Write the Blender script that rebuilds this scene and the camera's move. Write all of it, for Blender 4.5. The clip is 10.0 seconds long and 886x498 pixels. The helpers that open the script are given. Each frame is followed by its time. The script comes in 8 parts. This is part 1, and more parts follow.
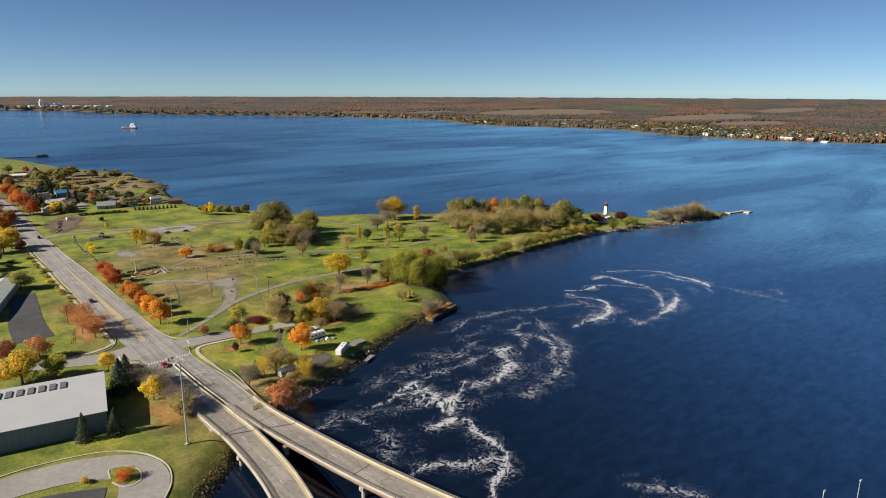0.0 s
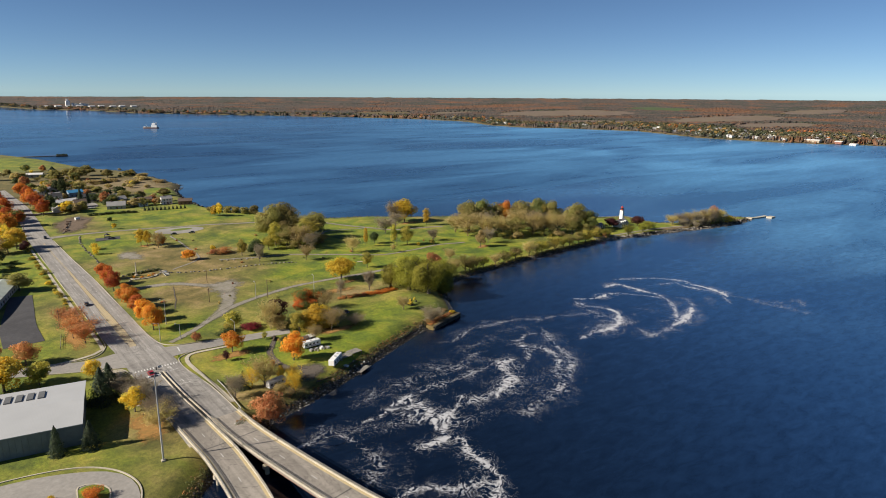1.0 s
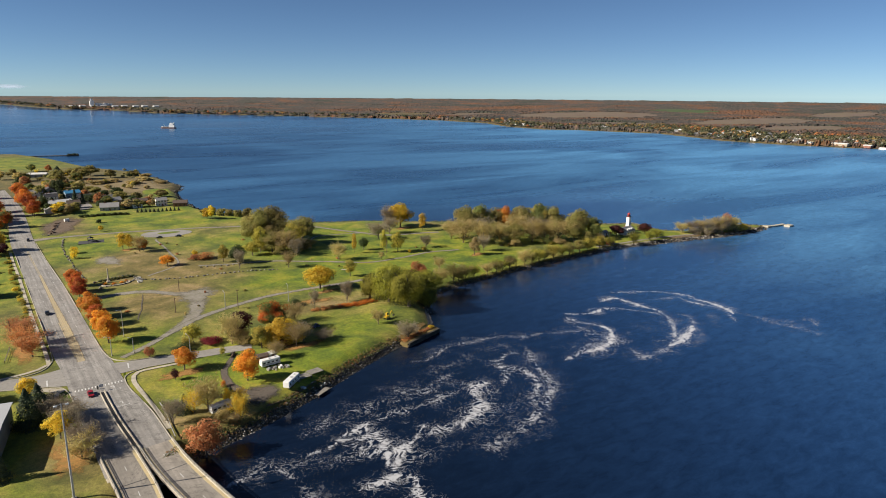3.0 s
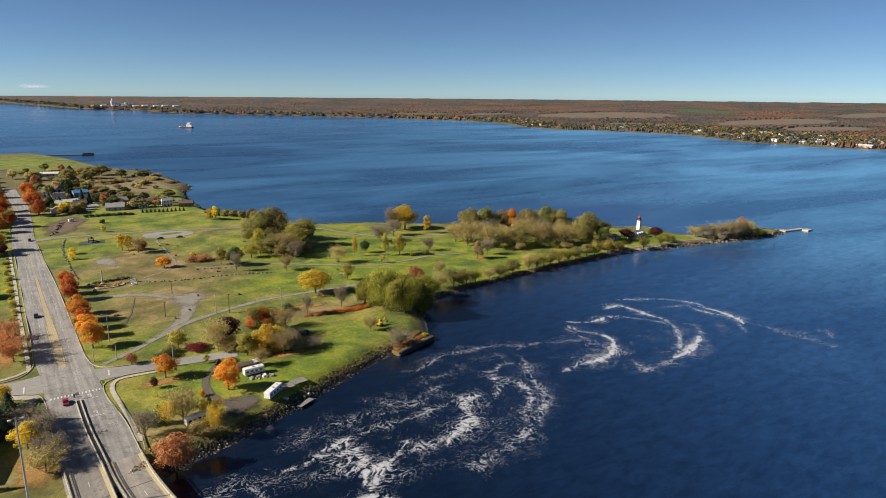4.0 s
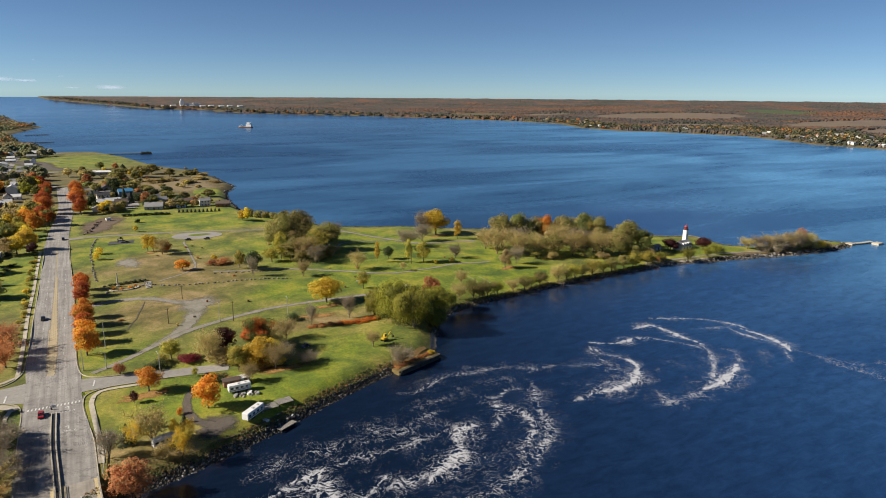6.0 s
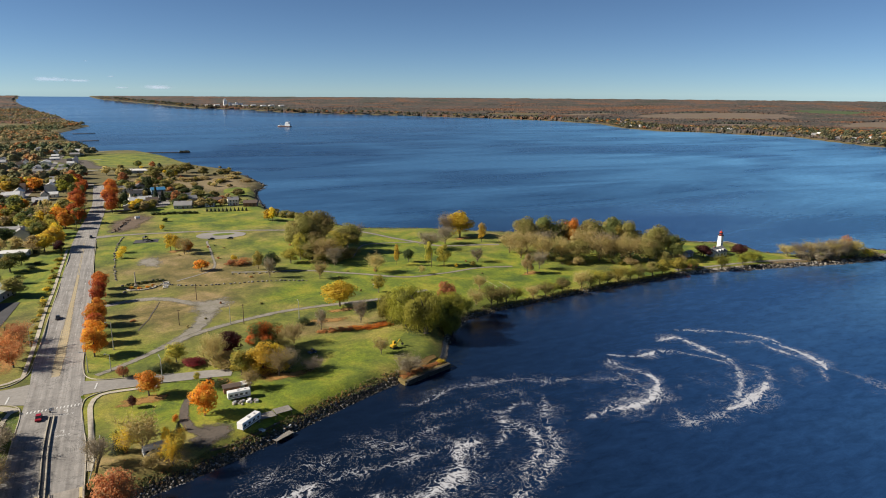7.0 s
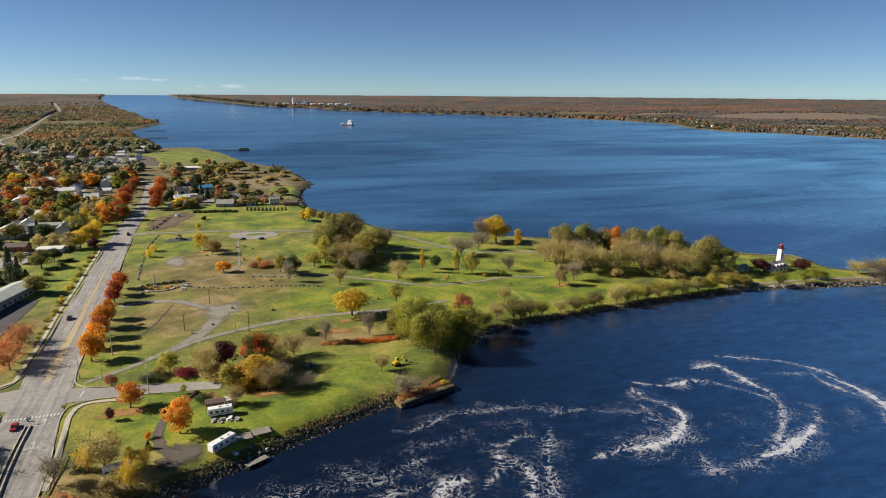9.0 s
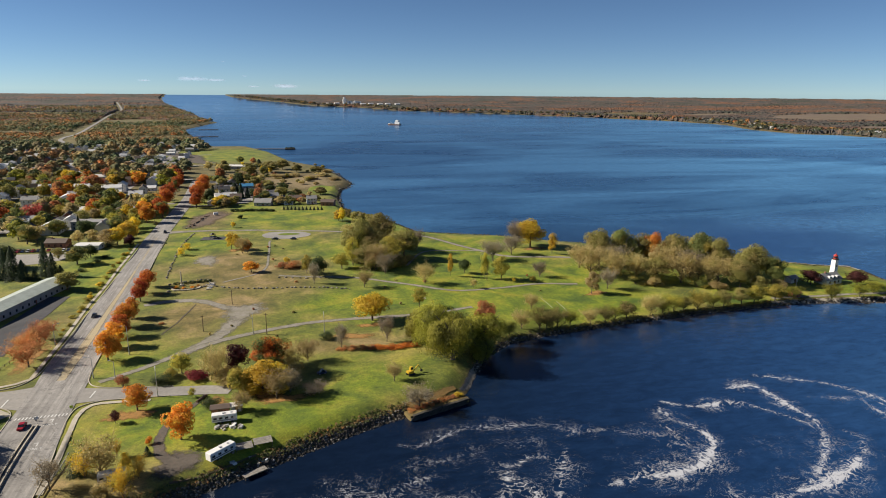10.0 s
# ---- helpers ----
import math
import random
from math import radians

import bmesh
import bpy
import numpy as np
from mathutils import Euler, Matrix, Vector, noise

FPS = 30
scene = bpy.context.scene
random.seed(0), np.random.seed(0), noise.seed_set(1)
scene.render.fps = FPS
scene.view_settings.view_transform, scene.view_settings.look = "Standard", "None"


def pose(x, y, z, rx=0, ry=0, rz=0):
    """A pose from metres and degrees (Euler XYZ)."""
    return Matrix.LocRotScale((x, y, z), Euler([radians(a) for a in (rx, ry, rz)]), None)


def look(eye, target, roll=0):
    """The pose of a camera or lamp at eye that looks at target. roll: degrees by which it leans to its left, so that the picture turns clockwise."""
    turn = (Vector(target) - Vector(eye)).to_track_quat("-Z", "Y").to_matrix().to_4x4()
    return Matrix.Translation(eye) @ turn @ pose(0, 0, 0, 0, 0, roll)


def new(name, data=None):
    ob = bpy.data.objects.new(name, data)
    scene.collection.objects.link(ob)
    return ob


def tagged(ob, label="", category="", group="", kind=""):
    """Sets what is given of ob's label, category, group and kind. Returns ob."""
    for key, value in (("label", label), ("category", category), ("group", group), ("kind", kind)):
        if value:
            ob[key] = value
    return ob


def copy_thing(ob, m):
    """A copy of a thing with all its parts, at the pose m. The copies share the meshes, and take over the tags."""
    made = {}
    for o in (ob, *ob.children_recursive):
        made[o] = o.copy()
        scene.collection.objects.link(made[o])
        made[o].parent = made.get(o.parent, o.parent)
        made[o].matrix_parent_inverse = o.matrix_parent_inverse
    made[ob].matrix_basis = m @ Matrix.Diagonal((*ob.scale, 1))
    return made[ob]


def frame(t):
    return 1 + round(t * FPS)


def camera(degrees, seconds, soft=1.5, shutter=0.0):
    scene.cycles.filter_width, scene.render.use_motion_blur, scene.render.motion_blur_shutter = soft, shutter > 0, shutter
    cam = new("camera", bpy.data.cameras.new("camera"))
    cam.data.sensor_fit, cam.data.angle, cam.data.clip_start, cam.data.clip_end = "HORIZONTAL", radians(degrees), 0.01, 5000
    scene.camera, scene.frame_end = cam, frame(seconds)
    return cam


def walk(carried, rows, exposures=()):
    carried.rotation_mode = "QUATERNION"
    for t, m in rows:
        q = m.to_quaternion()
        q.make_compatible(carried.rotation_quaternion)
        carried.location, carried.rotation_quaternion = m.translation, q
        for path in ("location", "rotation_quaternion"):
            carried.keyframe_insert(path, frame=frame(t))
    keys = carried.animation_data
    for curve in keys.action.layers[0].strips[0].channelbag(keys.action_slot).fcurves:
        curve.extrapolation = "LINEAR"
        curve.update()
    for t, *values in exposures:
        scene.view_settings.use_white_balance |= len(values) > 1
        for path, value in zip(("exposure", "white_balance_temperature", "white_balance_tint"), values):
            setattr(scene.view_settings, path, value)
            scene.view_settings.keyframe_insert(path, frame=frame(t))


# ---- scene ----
cam = camera(69.1, 10.0, soft=1.0)
PATH = [
    (0, (0.049, -1.089, 108.204), (1.31, 0.389, 107.731), 0.2),
    (0.5, (7.387, 0.896, 108.083), (8.618, 2.4, 107.61), 0.2),
    (1, (14.583, 2.857, 107.807), (15.795, 4.376, 107.336), 0.3),
    (1.5, (22.061, 4.463, 107.573), (23.258, 5.994, 107.102), 0.3),
    (2, (29.607, 5.404, 107.457), (30.79, 6.947, 106.987), 0.3),
    (2.5, (36.935, 6.715, 107.246), (38.106, 8.267, 106.777), 0.4),
    (4, (58.936, 10.728, 106.8), (60.048, 12.322, 106.332), 0.5),
    (4.5, (66.364, 12.067, 106.747), (67.433, 13.691, 106.277), 0.5),
    (5, (73.538, 13.698, 106.725), (74.554, 15.355, 106.256), 0.5),
    (6.5, (95.587, 18.416, 106.955), (96.504, 20.13, 106.485), 0.4),
    (7, (102.872, 20.487, 106.939), (103.722, 22.235, 106.468), 0.4),
    (7.5, (110.262, 22.751, 106.717), (111.046, 24.529, 106.245), 0.4),
    (8, (117.462, 25.232, 106.85), (118.201, 27.029, 106.377), 0.4),
    (8.5, (124.852, 27.932, 106.997), (125.554, 29.744, 106.522), 0.4),
    (9, (131.682, 30.679, 106.984), (132.345, 32.505, 106.508), 0.4),
    (9.5, (138.687, 33.781, 106.787), (139.284, 35.63, 106.311), 0.4),
    (10, (145.914, 37.003, 106.767), (146.433, 38.874, 106.29), 0.4),
]
walk(cam, [(t, look(eye, target, roll)) for t, eye, target, roll in PATH])

scene.view_settings.exposure = 0.67

# ---- sky and sun ----
SUN_TO = Vector((-0.94, 0.342, 0.0)).normalized()
SUN_ELEV = radians(31)
world = bpy.data.worlds.new("clear_sky")
scene.world = world
world.use_nodes = True
wn = world.node_tree.nodes
sky = wn.new("ShaderNodeTexSky")
sky.sky_type, sky.sun_disc = "NISHITA", False
sky.sun_elevation, sky.sun_rotation = SUN_ELEV, math.atan2(SUN_TO.x, SUN_TO.y)
sky.altitude, sky.air_density, sky.dust_density, sky.ozone_density = 100, 0.5, 0.0, 3.0
tint = wn.new("ShaderNodeMix")
tint.data_type, tint.blend_type = "RGBA", "MULTIPLY"
tint.inputs[0].default_value = 1.0
tint.inputs[7].default_value = (0.90, 1.02, 1.08, 1)
world.node_tree.links.new(sky.outputs[0], tint.inputs[6])
world.node_tree.links.new(tint.outputs[2], wn["Background"].inputs[0])
wn["Background"].inputs[1].default_value = 0.048
sun = new("sun", bpy.data.lights.new("sun", "SUN"))
sun.data.energy, sun.data.angle, sun.data.color = 5.0, radians(0.53), (1.0, 0.9, 0.76)
sun.matrix_world = look(SUN_TO * 1000 * math.cos(SUN_ELEV) + Vector((0, 0, 1000 * math.sin(SUN_ELEV))), (0, 0, 0))


# ---- small node toolkit ----
def material(name, rough=0.8, metal=0.0):
    m = bpy.data.materials.new(name)
    m.use_nodes = True
    b = m.node_tree.nodes["Principled BSDF"]
    b.inputs["Roughness"].default_value = rough
    b.inputs["Metallic"].default_value = metal
    return m, m.node_tree.nodes, m.node_tree.links, b


def node(n, kind, **values):
    made = n.new(kind)
    for key, v in values.items():
        if key in made.inputs:
            made.inputs[key].default_value = v
    return made


def coords(n, l, scale, use="Object"):
    tc = n.new("ShaderNodeTexCoord")
    mp = n.new("ShaderNodeMapping")
    mp.inputs["Scale"].default_value = scale if hasattr(scale, "__len__") else (scale,) * 3
    l.new(tc.outputs[use], mp.inputs["Vector"])
    return mp.outputs[0]


def ground_coords(n, l, scale):
    g = n.new("ShaderNodeNewGeometry")
    mp = n.new("ShaderNodeMapping")
    mp.inputs["Scale"].default_value = scale if hasattr(scale, "__len__") else (scale,) * 3
    l.new(g.outputs["Position"], mp.inputs["Vector"])
    return mp.outputs[0]


def noise_fac(n, l, vector, detail=4.0, rough=0.55, distort=0.0):
    t = n.new("ShaderNodeTexNoise")
    t.inputs["Scale"].default_value = 1.0
    t.inputs["Detail"].default_value = detail
    t.inputs["Roughness"].default_value = rough
    t.inputs["Distortion"].default_value = distort
    l.new(vector, t.inputs["Vector"])
    return t.outputs["Fac"]


def ramp(n, l, fac, stops):
    r = n.new("ShaderNodeValToRGB")
    e = r.color_ramp.elements
    while len(e) < len(stops):
        e.new(0.5)
    for k, (p, c) in enumerate(stops):
        e[k].position = p
        e[k].color = (*c, 1) if len(c) == 3 else c
    l.new(fac, r.inputs[0])
    return r.outputs[0]


def mix(n, l, fac, a, b, blend="MIX"):
    m = n.new("ShaderNodeMix")
    m.data_type, m.blend_type = "RGBA", blend
    for sock, v in ((m.inputs[0], fac), (m.inputs[6], a), (m.inputs[7], b)):
        if isinstance(v, bpy.types.NodeSocket):
            l.new(v, sock)
        else:
            sock.default_value = v if not hasattr(v, "__len__") else (*v, 1)[:4]
    return m.outputs[2]


def bump(n, l, height, bsdf, strength=0.4, dist=0.1):
    b = n.new("ShaderNodeBump")
    b.inputs["Strength"].default_value = strength
    b.inputs["Distance"].default_value = dist
    l.new(height, b.inputs["Height"])
    l.new(b.outputs[0], bsdf.inputs["Normal"])


def rough_surface(name, dark, light, scale, rough=0.85, coarse=0.15, stain=None, relief=0.3, metal=0.0, world_space=True):
    """A surface with grain at one scale and stains at a coarser one."""
    m, n, l, b = material(name, rough, metal)
    where = ground_coords if world_space else coords
    fine = ramp(n, l, noise_fac(n, l, where(n, l, scale), 6, 0.65), ((0.3, dark), (0.7, light)))
    wide = ramp(n, l, noise_fac(n, l, where(n, l, scale * coarse), 4, 0.6, 0.6), ((0.42, (0, 0, 0)), (0.68, (1, 1, 1))))
    stain = stain or tuple(0.62 * v for v in dark)
    out = mix(n, l, 0.55, fine, mix(n, l, wide, fine, stain))
    l.new(out, b.inputs["Base Color"])
    bump(n, l, noise_fac(n, l, where(n, l, scale * 2), 4), b, relief, 0.05)
    return m


def fade_edges(m, reach=0.55):
    """Lets the ground show through towards a ragged edge."""
    n, l = m.node_tree.nodes, m.node_tree.links
    at = n.new("ShaderNodeAttribute")
    at.attribute_name = "edge"
    a = noise_fac(n, l, ground_coords(n, l, 0.55), 5, 0.7)
    sub, mr = n.new("ShaderNodeMath"), n.new("ShaderNodeMapRange")
    sub.operation = "SUBTRACT"
    l.new(a, sub.inputs[0])
    l.new(at.outputs["Fac"], sub.inputs[1])
    l.new(sub.outputs[0], mr.inputs[0])
    for key, v in (("From Min", -reach), ("From Max", 0.42 - reach)):
        mr.inputs[key].default_value = v
    l.new(mr.outputs[0], n["Principled BSDF"].inputs["Alpha"])
    return m


def leaf_material(name, a, b_, patch=None, patch_at=0.55):
    """Leaves: a hue that drifts leaf by leaf, tree by tree and in patches over the crown."""
    m, n, l, b = material(name, 0.75)
    geo, info = n.new("ShaderNodeNewGeometry"), n.new("ShaderNodeObjectInfo")
    lump = noise_fac(n, l, coords(n, l, 0.75), 2, 0.5)
    each = n.new("ShaderNodeMath")
    each.operation = "MULTIPLY_ADD"
    l.new(geo.outputs["Random Per Island"], each.inputs[0])
    each.inputs[1].default_value = 0.35
    l.new(lump, each.inputs[2])
    col = ramp(n, l, each.outputs[0], ((0.4, a), (0.95, b_)))
    if patch:
        f = noise_fac(n, l, coords(n, l, 0.32), 2, 0.5)
        col = mix(n, l, ramp(n, l, f, ((patch_at - 0.06, (0, 0, 0)), (patch_at + 0.06, (1, 1, 1)))), col, patch)
    hsv = n.new("ShaderNodeHueSaturation")
    mr = node(n, "ShaderNodeMapRange", **{"To Min": 0.8, "To Max": 1.25})
    l.new(info.outputs["Random"], mr.inputs[0])
    l.new(mr.outputs[0], hsv.inputs["Value"])
    mh = node(n, "ShaderNodeMapRange", **{"To Min": 0.489, "To Max": 0.511})
    l.new(info.outputs["Random"], mh.inputs[0])
    l.new(mh.outputs[0], hsv.inputs["Hue"])
    l.new(col, hsv.inputs["Color"])
    l.new(hsv.outputs[0], b.inputs["Base Color"])
    tr = n.new("ShaderNodeBsdfTranslucent")
    l.new(hsv.outputs[0], tr.inputs["Color"])
    ms = n.new("ShaderNodeMixShader")
    ms.inputs[0].default_value = 0.54
    l.new(b.outputs[0], ms.inputs[1])
    l.new(tr.outputs[0], ms.inputs[2])
    l.new(ms.outputs[0], n["Material Output"].inputs["Surface"])
    return m


# ---- materials ----
def streaked(m, across, strength):
    """Long tyre streaks and thin tar lines along the road."""
    n, l = m.node_tree.nodes, m.node_tree.links
    b = n["Principled BSDF"]
    now = b.inputs["Base Color"].links[0].from_socket
    run = ramp(n, l, noise_fac(n, l, ground_coords(n, l, across), 3, 0.6), ((0.35, (1 - strength,) * 3), (0.65, (1.12,) * 3)))
    tar = noise_fac(n, l, ground_coords(n, l, (0.10, 0.07, 0.1)), 5, 0.65, 1.2)
    line = ramp(n, l, tar, ((0.488, (1, 1, 1)), (0.498, (0.6, 0.6, 0.6)), (0.502, (0.6, 0.6, 0.6)), (0.512, (1, 1, 1))))
    l.new(mix(n, l, 1.0, mix(n, l, 1.0, now, run, "MULTIPLY"), line, "MULTIPLY"), b.inputs["Base Color"])
    return m


ASPHALT = rough_surface("worn_asphalt", (0.255, 0.242, 0.226), (0.365, 0.348, 0.325), 1.2, 0.9, 0.06, (0.17, 0.16, 0.15))
streaked(ASPHALT, (0.9, 0.025, 0.5), 0.28)
PALE_ASPHALT = rough_surface("pale_side_asphalt", (0.235, 0.222, 0.203), (0.325, 0.308, 0.282), 0.8, 0.9, 0.05, (0.17, 0.16, 0.148))
DARK_ASPHALT = rough_surface("dark_asphalt", (0.045, 0.045, 0.05), (0.075, 0.075, 0.08), 1.0, 0.9, 0.08)
CONCRETE = rough_surface("pale_concrete", (0.40, 0.36, 0.28), (0.55, 0.50, 0.40), 1.5, 0.85, 0.1)
DECK = streaked(rough_surface("bridge_concrete", (0.25, 0.226, 0.196), (0.335, 0.303, 0.262), 1.0, 0.85, 0.08), (0.7, 0.03, 0.5), 0.16)
GRAVEL = fade_edges(rough_surface("grey_gravel", (0.19, 0.17, 0.14), (0.31, 0.285, 0.245), 1.3, 0.95, 0.12, (0.12, 0.115, 0.045)), 0.38)
DIRT = fade_edges(rough_surface("dark_dirt", (0.075, 0.062, 0.05), (0.13, 0.108, 0.085), 1.1, 0.95, 0.15), 0.5)
LITTER = fade_edges(rough_surface("fallen_leaves", (0.24, 0.12, 0.03), (0.42, 0.22, 0.06), 2.2, 0.95, 0.3, (0.14, 0.12, 0.03)), 0.3)
STONE = rough_surface("bank_stone", (0.14, 0.125, 0.105), (0.36, 0.33, 0.28), 0.8, 0.9, 0.3)
BARK = rough_surface("bark", (0.075, 0.06, 0.045), (0.17, 0.14, 0.11), 3.0, 0.95, 0.2, world_space=False)
YELLOW_PAINT = rough_surface("faded_yellow_paint", (0.40, 0.32, 0.16), (0.54, 0.44, 0.26), 2.0, 0.8, 0.3, (0.33, 0.29, 0.22))
WHITE_PAINT = rough_surface("white_road_paint", (0.5, 0.5, 0.48), (0.72, 0.72, 0.7), 2.0, 0.8, 0.3, (0.36, 0.35, 0.33))
GALV = rough_surface("galvanised_steel", (0.42, 0.43, 0.44), (0.58, 0.59, 0.6), 2.0, 0.45, 0.2, metal=0.4)
RAIL_METAL = rough_surface("dull_rail", (0.20, 0.19, 0.18), (0.3, 0.29, 0.27), 2.0, 0.6, 0.2, metal=0.3)
GIRDER = rough_surface("rusty_girder", (0.19, 0.10, 0.07), (0.30, 0.17, 0.12), 1.5, 0.8, 0.2)
WOOD_POLE = rough_surface("weathered_pole", (0.11, 0.07, 0.045), (0.19, 0.13, 0.09), 2.0, 0.9, 0.2)
PLANK = rough_surface("grey_planks", (0.20, 0.185, 0.16), (0.36, 0.33, 0.29), 2.0, 0.9, 0.3)
WHITE = rough_surface("white_paint", (0.72, 0.72, 0.70), (0.82, 0.82, 0.80), 1.0, 0.5, 0.2, (0.62, 0.62, 0.6))
RED_PAINT = rough_surface("red_paint", (0.40, 0.04, 0.03), (0.52, 0.06, 0.04), 1.0, 0.5, 0.2)
BLACK_PAINT = rough_surface("black_paint", (0.02, 0.02, 0.02), (0.035, 0.035, 0.035), 1.0, 0.5, 0.2)
YELLOW_STEEL = rough_surface("yellow_machine_paint", (0.60, 0.38, 0.02), (0.7, 0.46, 0.03), 1.0, 0.5, 0.2)
RUBBER = rough_surface("rubber", (0.02, 0.02, 0.02), (0.04, 0.04, 0.04), 2.0, 0.9, 0.2)
BROWN_WOOD = rough_surface("brown_boards", (0.14, 0.06, 0.04), (0.22, 0.10, 0.07), 1.0, 0.8, 0.2)
GLASS, _n, _l, _b = material("dark_window_glass", 0.08)
_b.inputs["Base Color"].default_value = (0.03, 0.035, 0.04, 1)

LEAF = {
    "orange": leaf_material("orange_leaves", (0.60, 0.215, 0.028), (0.76, 0.375, 0.045), (0.72, 0.43, 0.06)),
    "deep_orange": leaf_material("deep_orange_leaves", (0.52, 0.145, 0.028), (0.66, 0.26, 0.038), (0.46, 0.12, 0.036)),
    "red": leaf_material("red_leaves", (0.46, 0.095, 0.03), (0.60, 0.185, 0.04), (0.62, 0.27, 0.05)),
    "yellow": leaf_material("yellow_leaves", (0.62, 0.43, 0.036), (0.82, 0.60, 0.075), (0.50, 0.42, 0.08)),
    "gold": leaf_material("gold_leaves", (0.60, 0.44, 0.035), (0.72, 0.56, 0.06), (0.64, 0.44, 0.045)),
    "lime": leaf_material("yellow_green_leaves", (0.359, 0.304, 0.048), (0.580, 0.483, 0.097), (0.221, 0.235, 0.041)),
    "willow": leaf_material("willow_leaves", (0.237, 0.227, 0.030), (0.412, 0.380, 0.055), (0.153, 0.149, 0.024)),
    "olive": leaf_material("olive_leaves", (0.223, 0.203, 0.055), (0.335, 0.300, 0.092), (0.343, 0.269, 0.098)),
    "tan": leaf_material("tan_leaves", (0.445, 0.349, 0.145), (0.624, 0.506, 0.235), (0.420, 0.356, 0.121)),
    "grey": leaf_material("grey_twigs", (0.269, 0.224, 0.163), (0.403, 0.347, 0.257), (0.314, 0.246, 0.147)),
    "moss": leaf_material("dull_green_leaves", (0.135, 0.169, 0.046), (0.250, 0.270, 0.074), (0.459, 0.365, 0.081), 0.56),
    "rose": leaf_material("rose_red_leaves", (0.50, 0.12, 0.09), (0.64, 0.20, 0.13)),
    "russet": leaf_material("russet_leaves", (0.46, 0.19, 0.07), (0.62, 0.30, 0.12), (0.40, 0.25, 0.09)),
    "salmon": leaf_material("salmon_orange_leaves", (0.60, 0.27, 0.10), (0.76, 0.40, 0.17), (0.50, 0.30, 0.12)),
    "burgundy": leaf_material("burgundy_leaves", (0.054, 0.0144, 0.0168), (0.108, 0.0264, 0.0264)),
    "crimson": leaf_material("crimson_leaves", (0.24, 0.024, 0.03), (0.36, 0.048, 0.048)),
    "green": leaf_material("dark_green_leaves", (0.054, 0.078, 0.024), (0.102, 0.132, 0.042)),
    "spruce": leaf_material("spruce_needles", (0.0384, 0.06, 0.0336), (0.09, 0.118, 0.06)),
    "turning": leaf_material("turning_leaves", (0.108, 0.156, 0.036), (0.18, 0.228, 0.054), (0.576, 0.16, 0.024), 0.48),
}


# ---- mesh helpers ----
def mesh(name, verts, faces, mat=None, smooth=False):
    me = bpy.data.meshes.new(name)
    me.from_pydata([tuple(map(float, v)) for v in verts], [], [tuple(map(int, f)) for f in faces])
    if smooth:
        me.shade_smooth()
    if mat:
        me.materials.append(mat)
    me.update()
    return me


def part(name, data, mat, parent, label=""):
    """Links a bmesh or mesh as one mesh object under a thing or a part."""
    if isinstance(data, bmesh.types.BMesh):
        me = bpy.data.meshes.new(name)
        data.normal_update()
        data.to_mesh(me)
        data.free()
        data = me
    if mat and not data.materials:
        data.materials.append(mat)
    ob = new(name, data)
    ob.parent = parent
    if label:
        ob["label"] = label
    return ob


def thing(name, m, label, category, group="", kind=""):
    e = new(name)
    e.empty_display_size = 0.5
    e.matrix_basis = m
    return tagged(e, label, category, group, kind)


def box(x0, y0, z0, x1, y1, z1, bevel=0.0, bm=None):
    bm = bm or bmesh.new()
    r = bmesh.ops.create_cube(bm, size=1)["verts"]
    bmesh.ops.transform(bm, matrix=Matrix.LocRotScale(((x0 + x1) / 2, (y0 + y1) / 2, (z0 + z1) / 2), None, (x1 - x0, y1 - y0, z1 - z0)), verts=r)
    if bevel:
        es = {e for v in r for e in v.link_edges}
        bmesh.ops.bevel(bm, geom=list(es), offset=bevel, segments=2, affect="EDGES")
    return bm


def rod(p, q, r0, r1=None, sides=8, bm=None):
    bm = bm or bmesh.new()
    p, q = Vector(p), Vector(q)
    d = q - p
    m = Matrix.Translation((p + q) / 2) @ d.to_track_quat("Z", "Y").to_matrix().to_4x4()
    bmesh.ops.create_cone(bm, cap_ends=True, segments=sides, radius1=r0, radius2=r0 if r1 is None else r1, depth=d.length, matrix=m)
    return bm


def prism(outline, z0, z1, bm=None):
    bm = bm or bmesh.new()
    lo = [bm.verts.new((x, y, z0)) for x, y in outline]
    hi = [bm.verts.new((x, y, z1)) for x, y in outline]
    bm.faces.new(hi)
    bm.faces.new(lo[::-1])
    for i in range(len(lo)):
        j = (i + 1) % len(lo)
        bm.faces.new((lo[i], lo[j], hi[j], hi[i]))
    bmesh.ops.recalc_face_normals(bm, faces=bm.faces)
    return bm


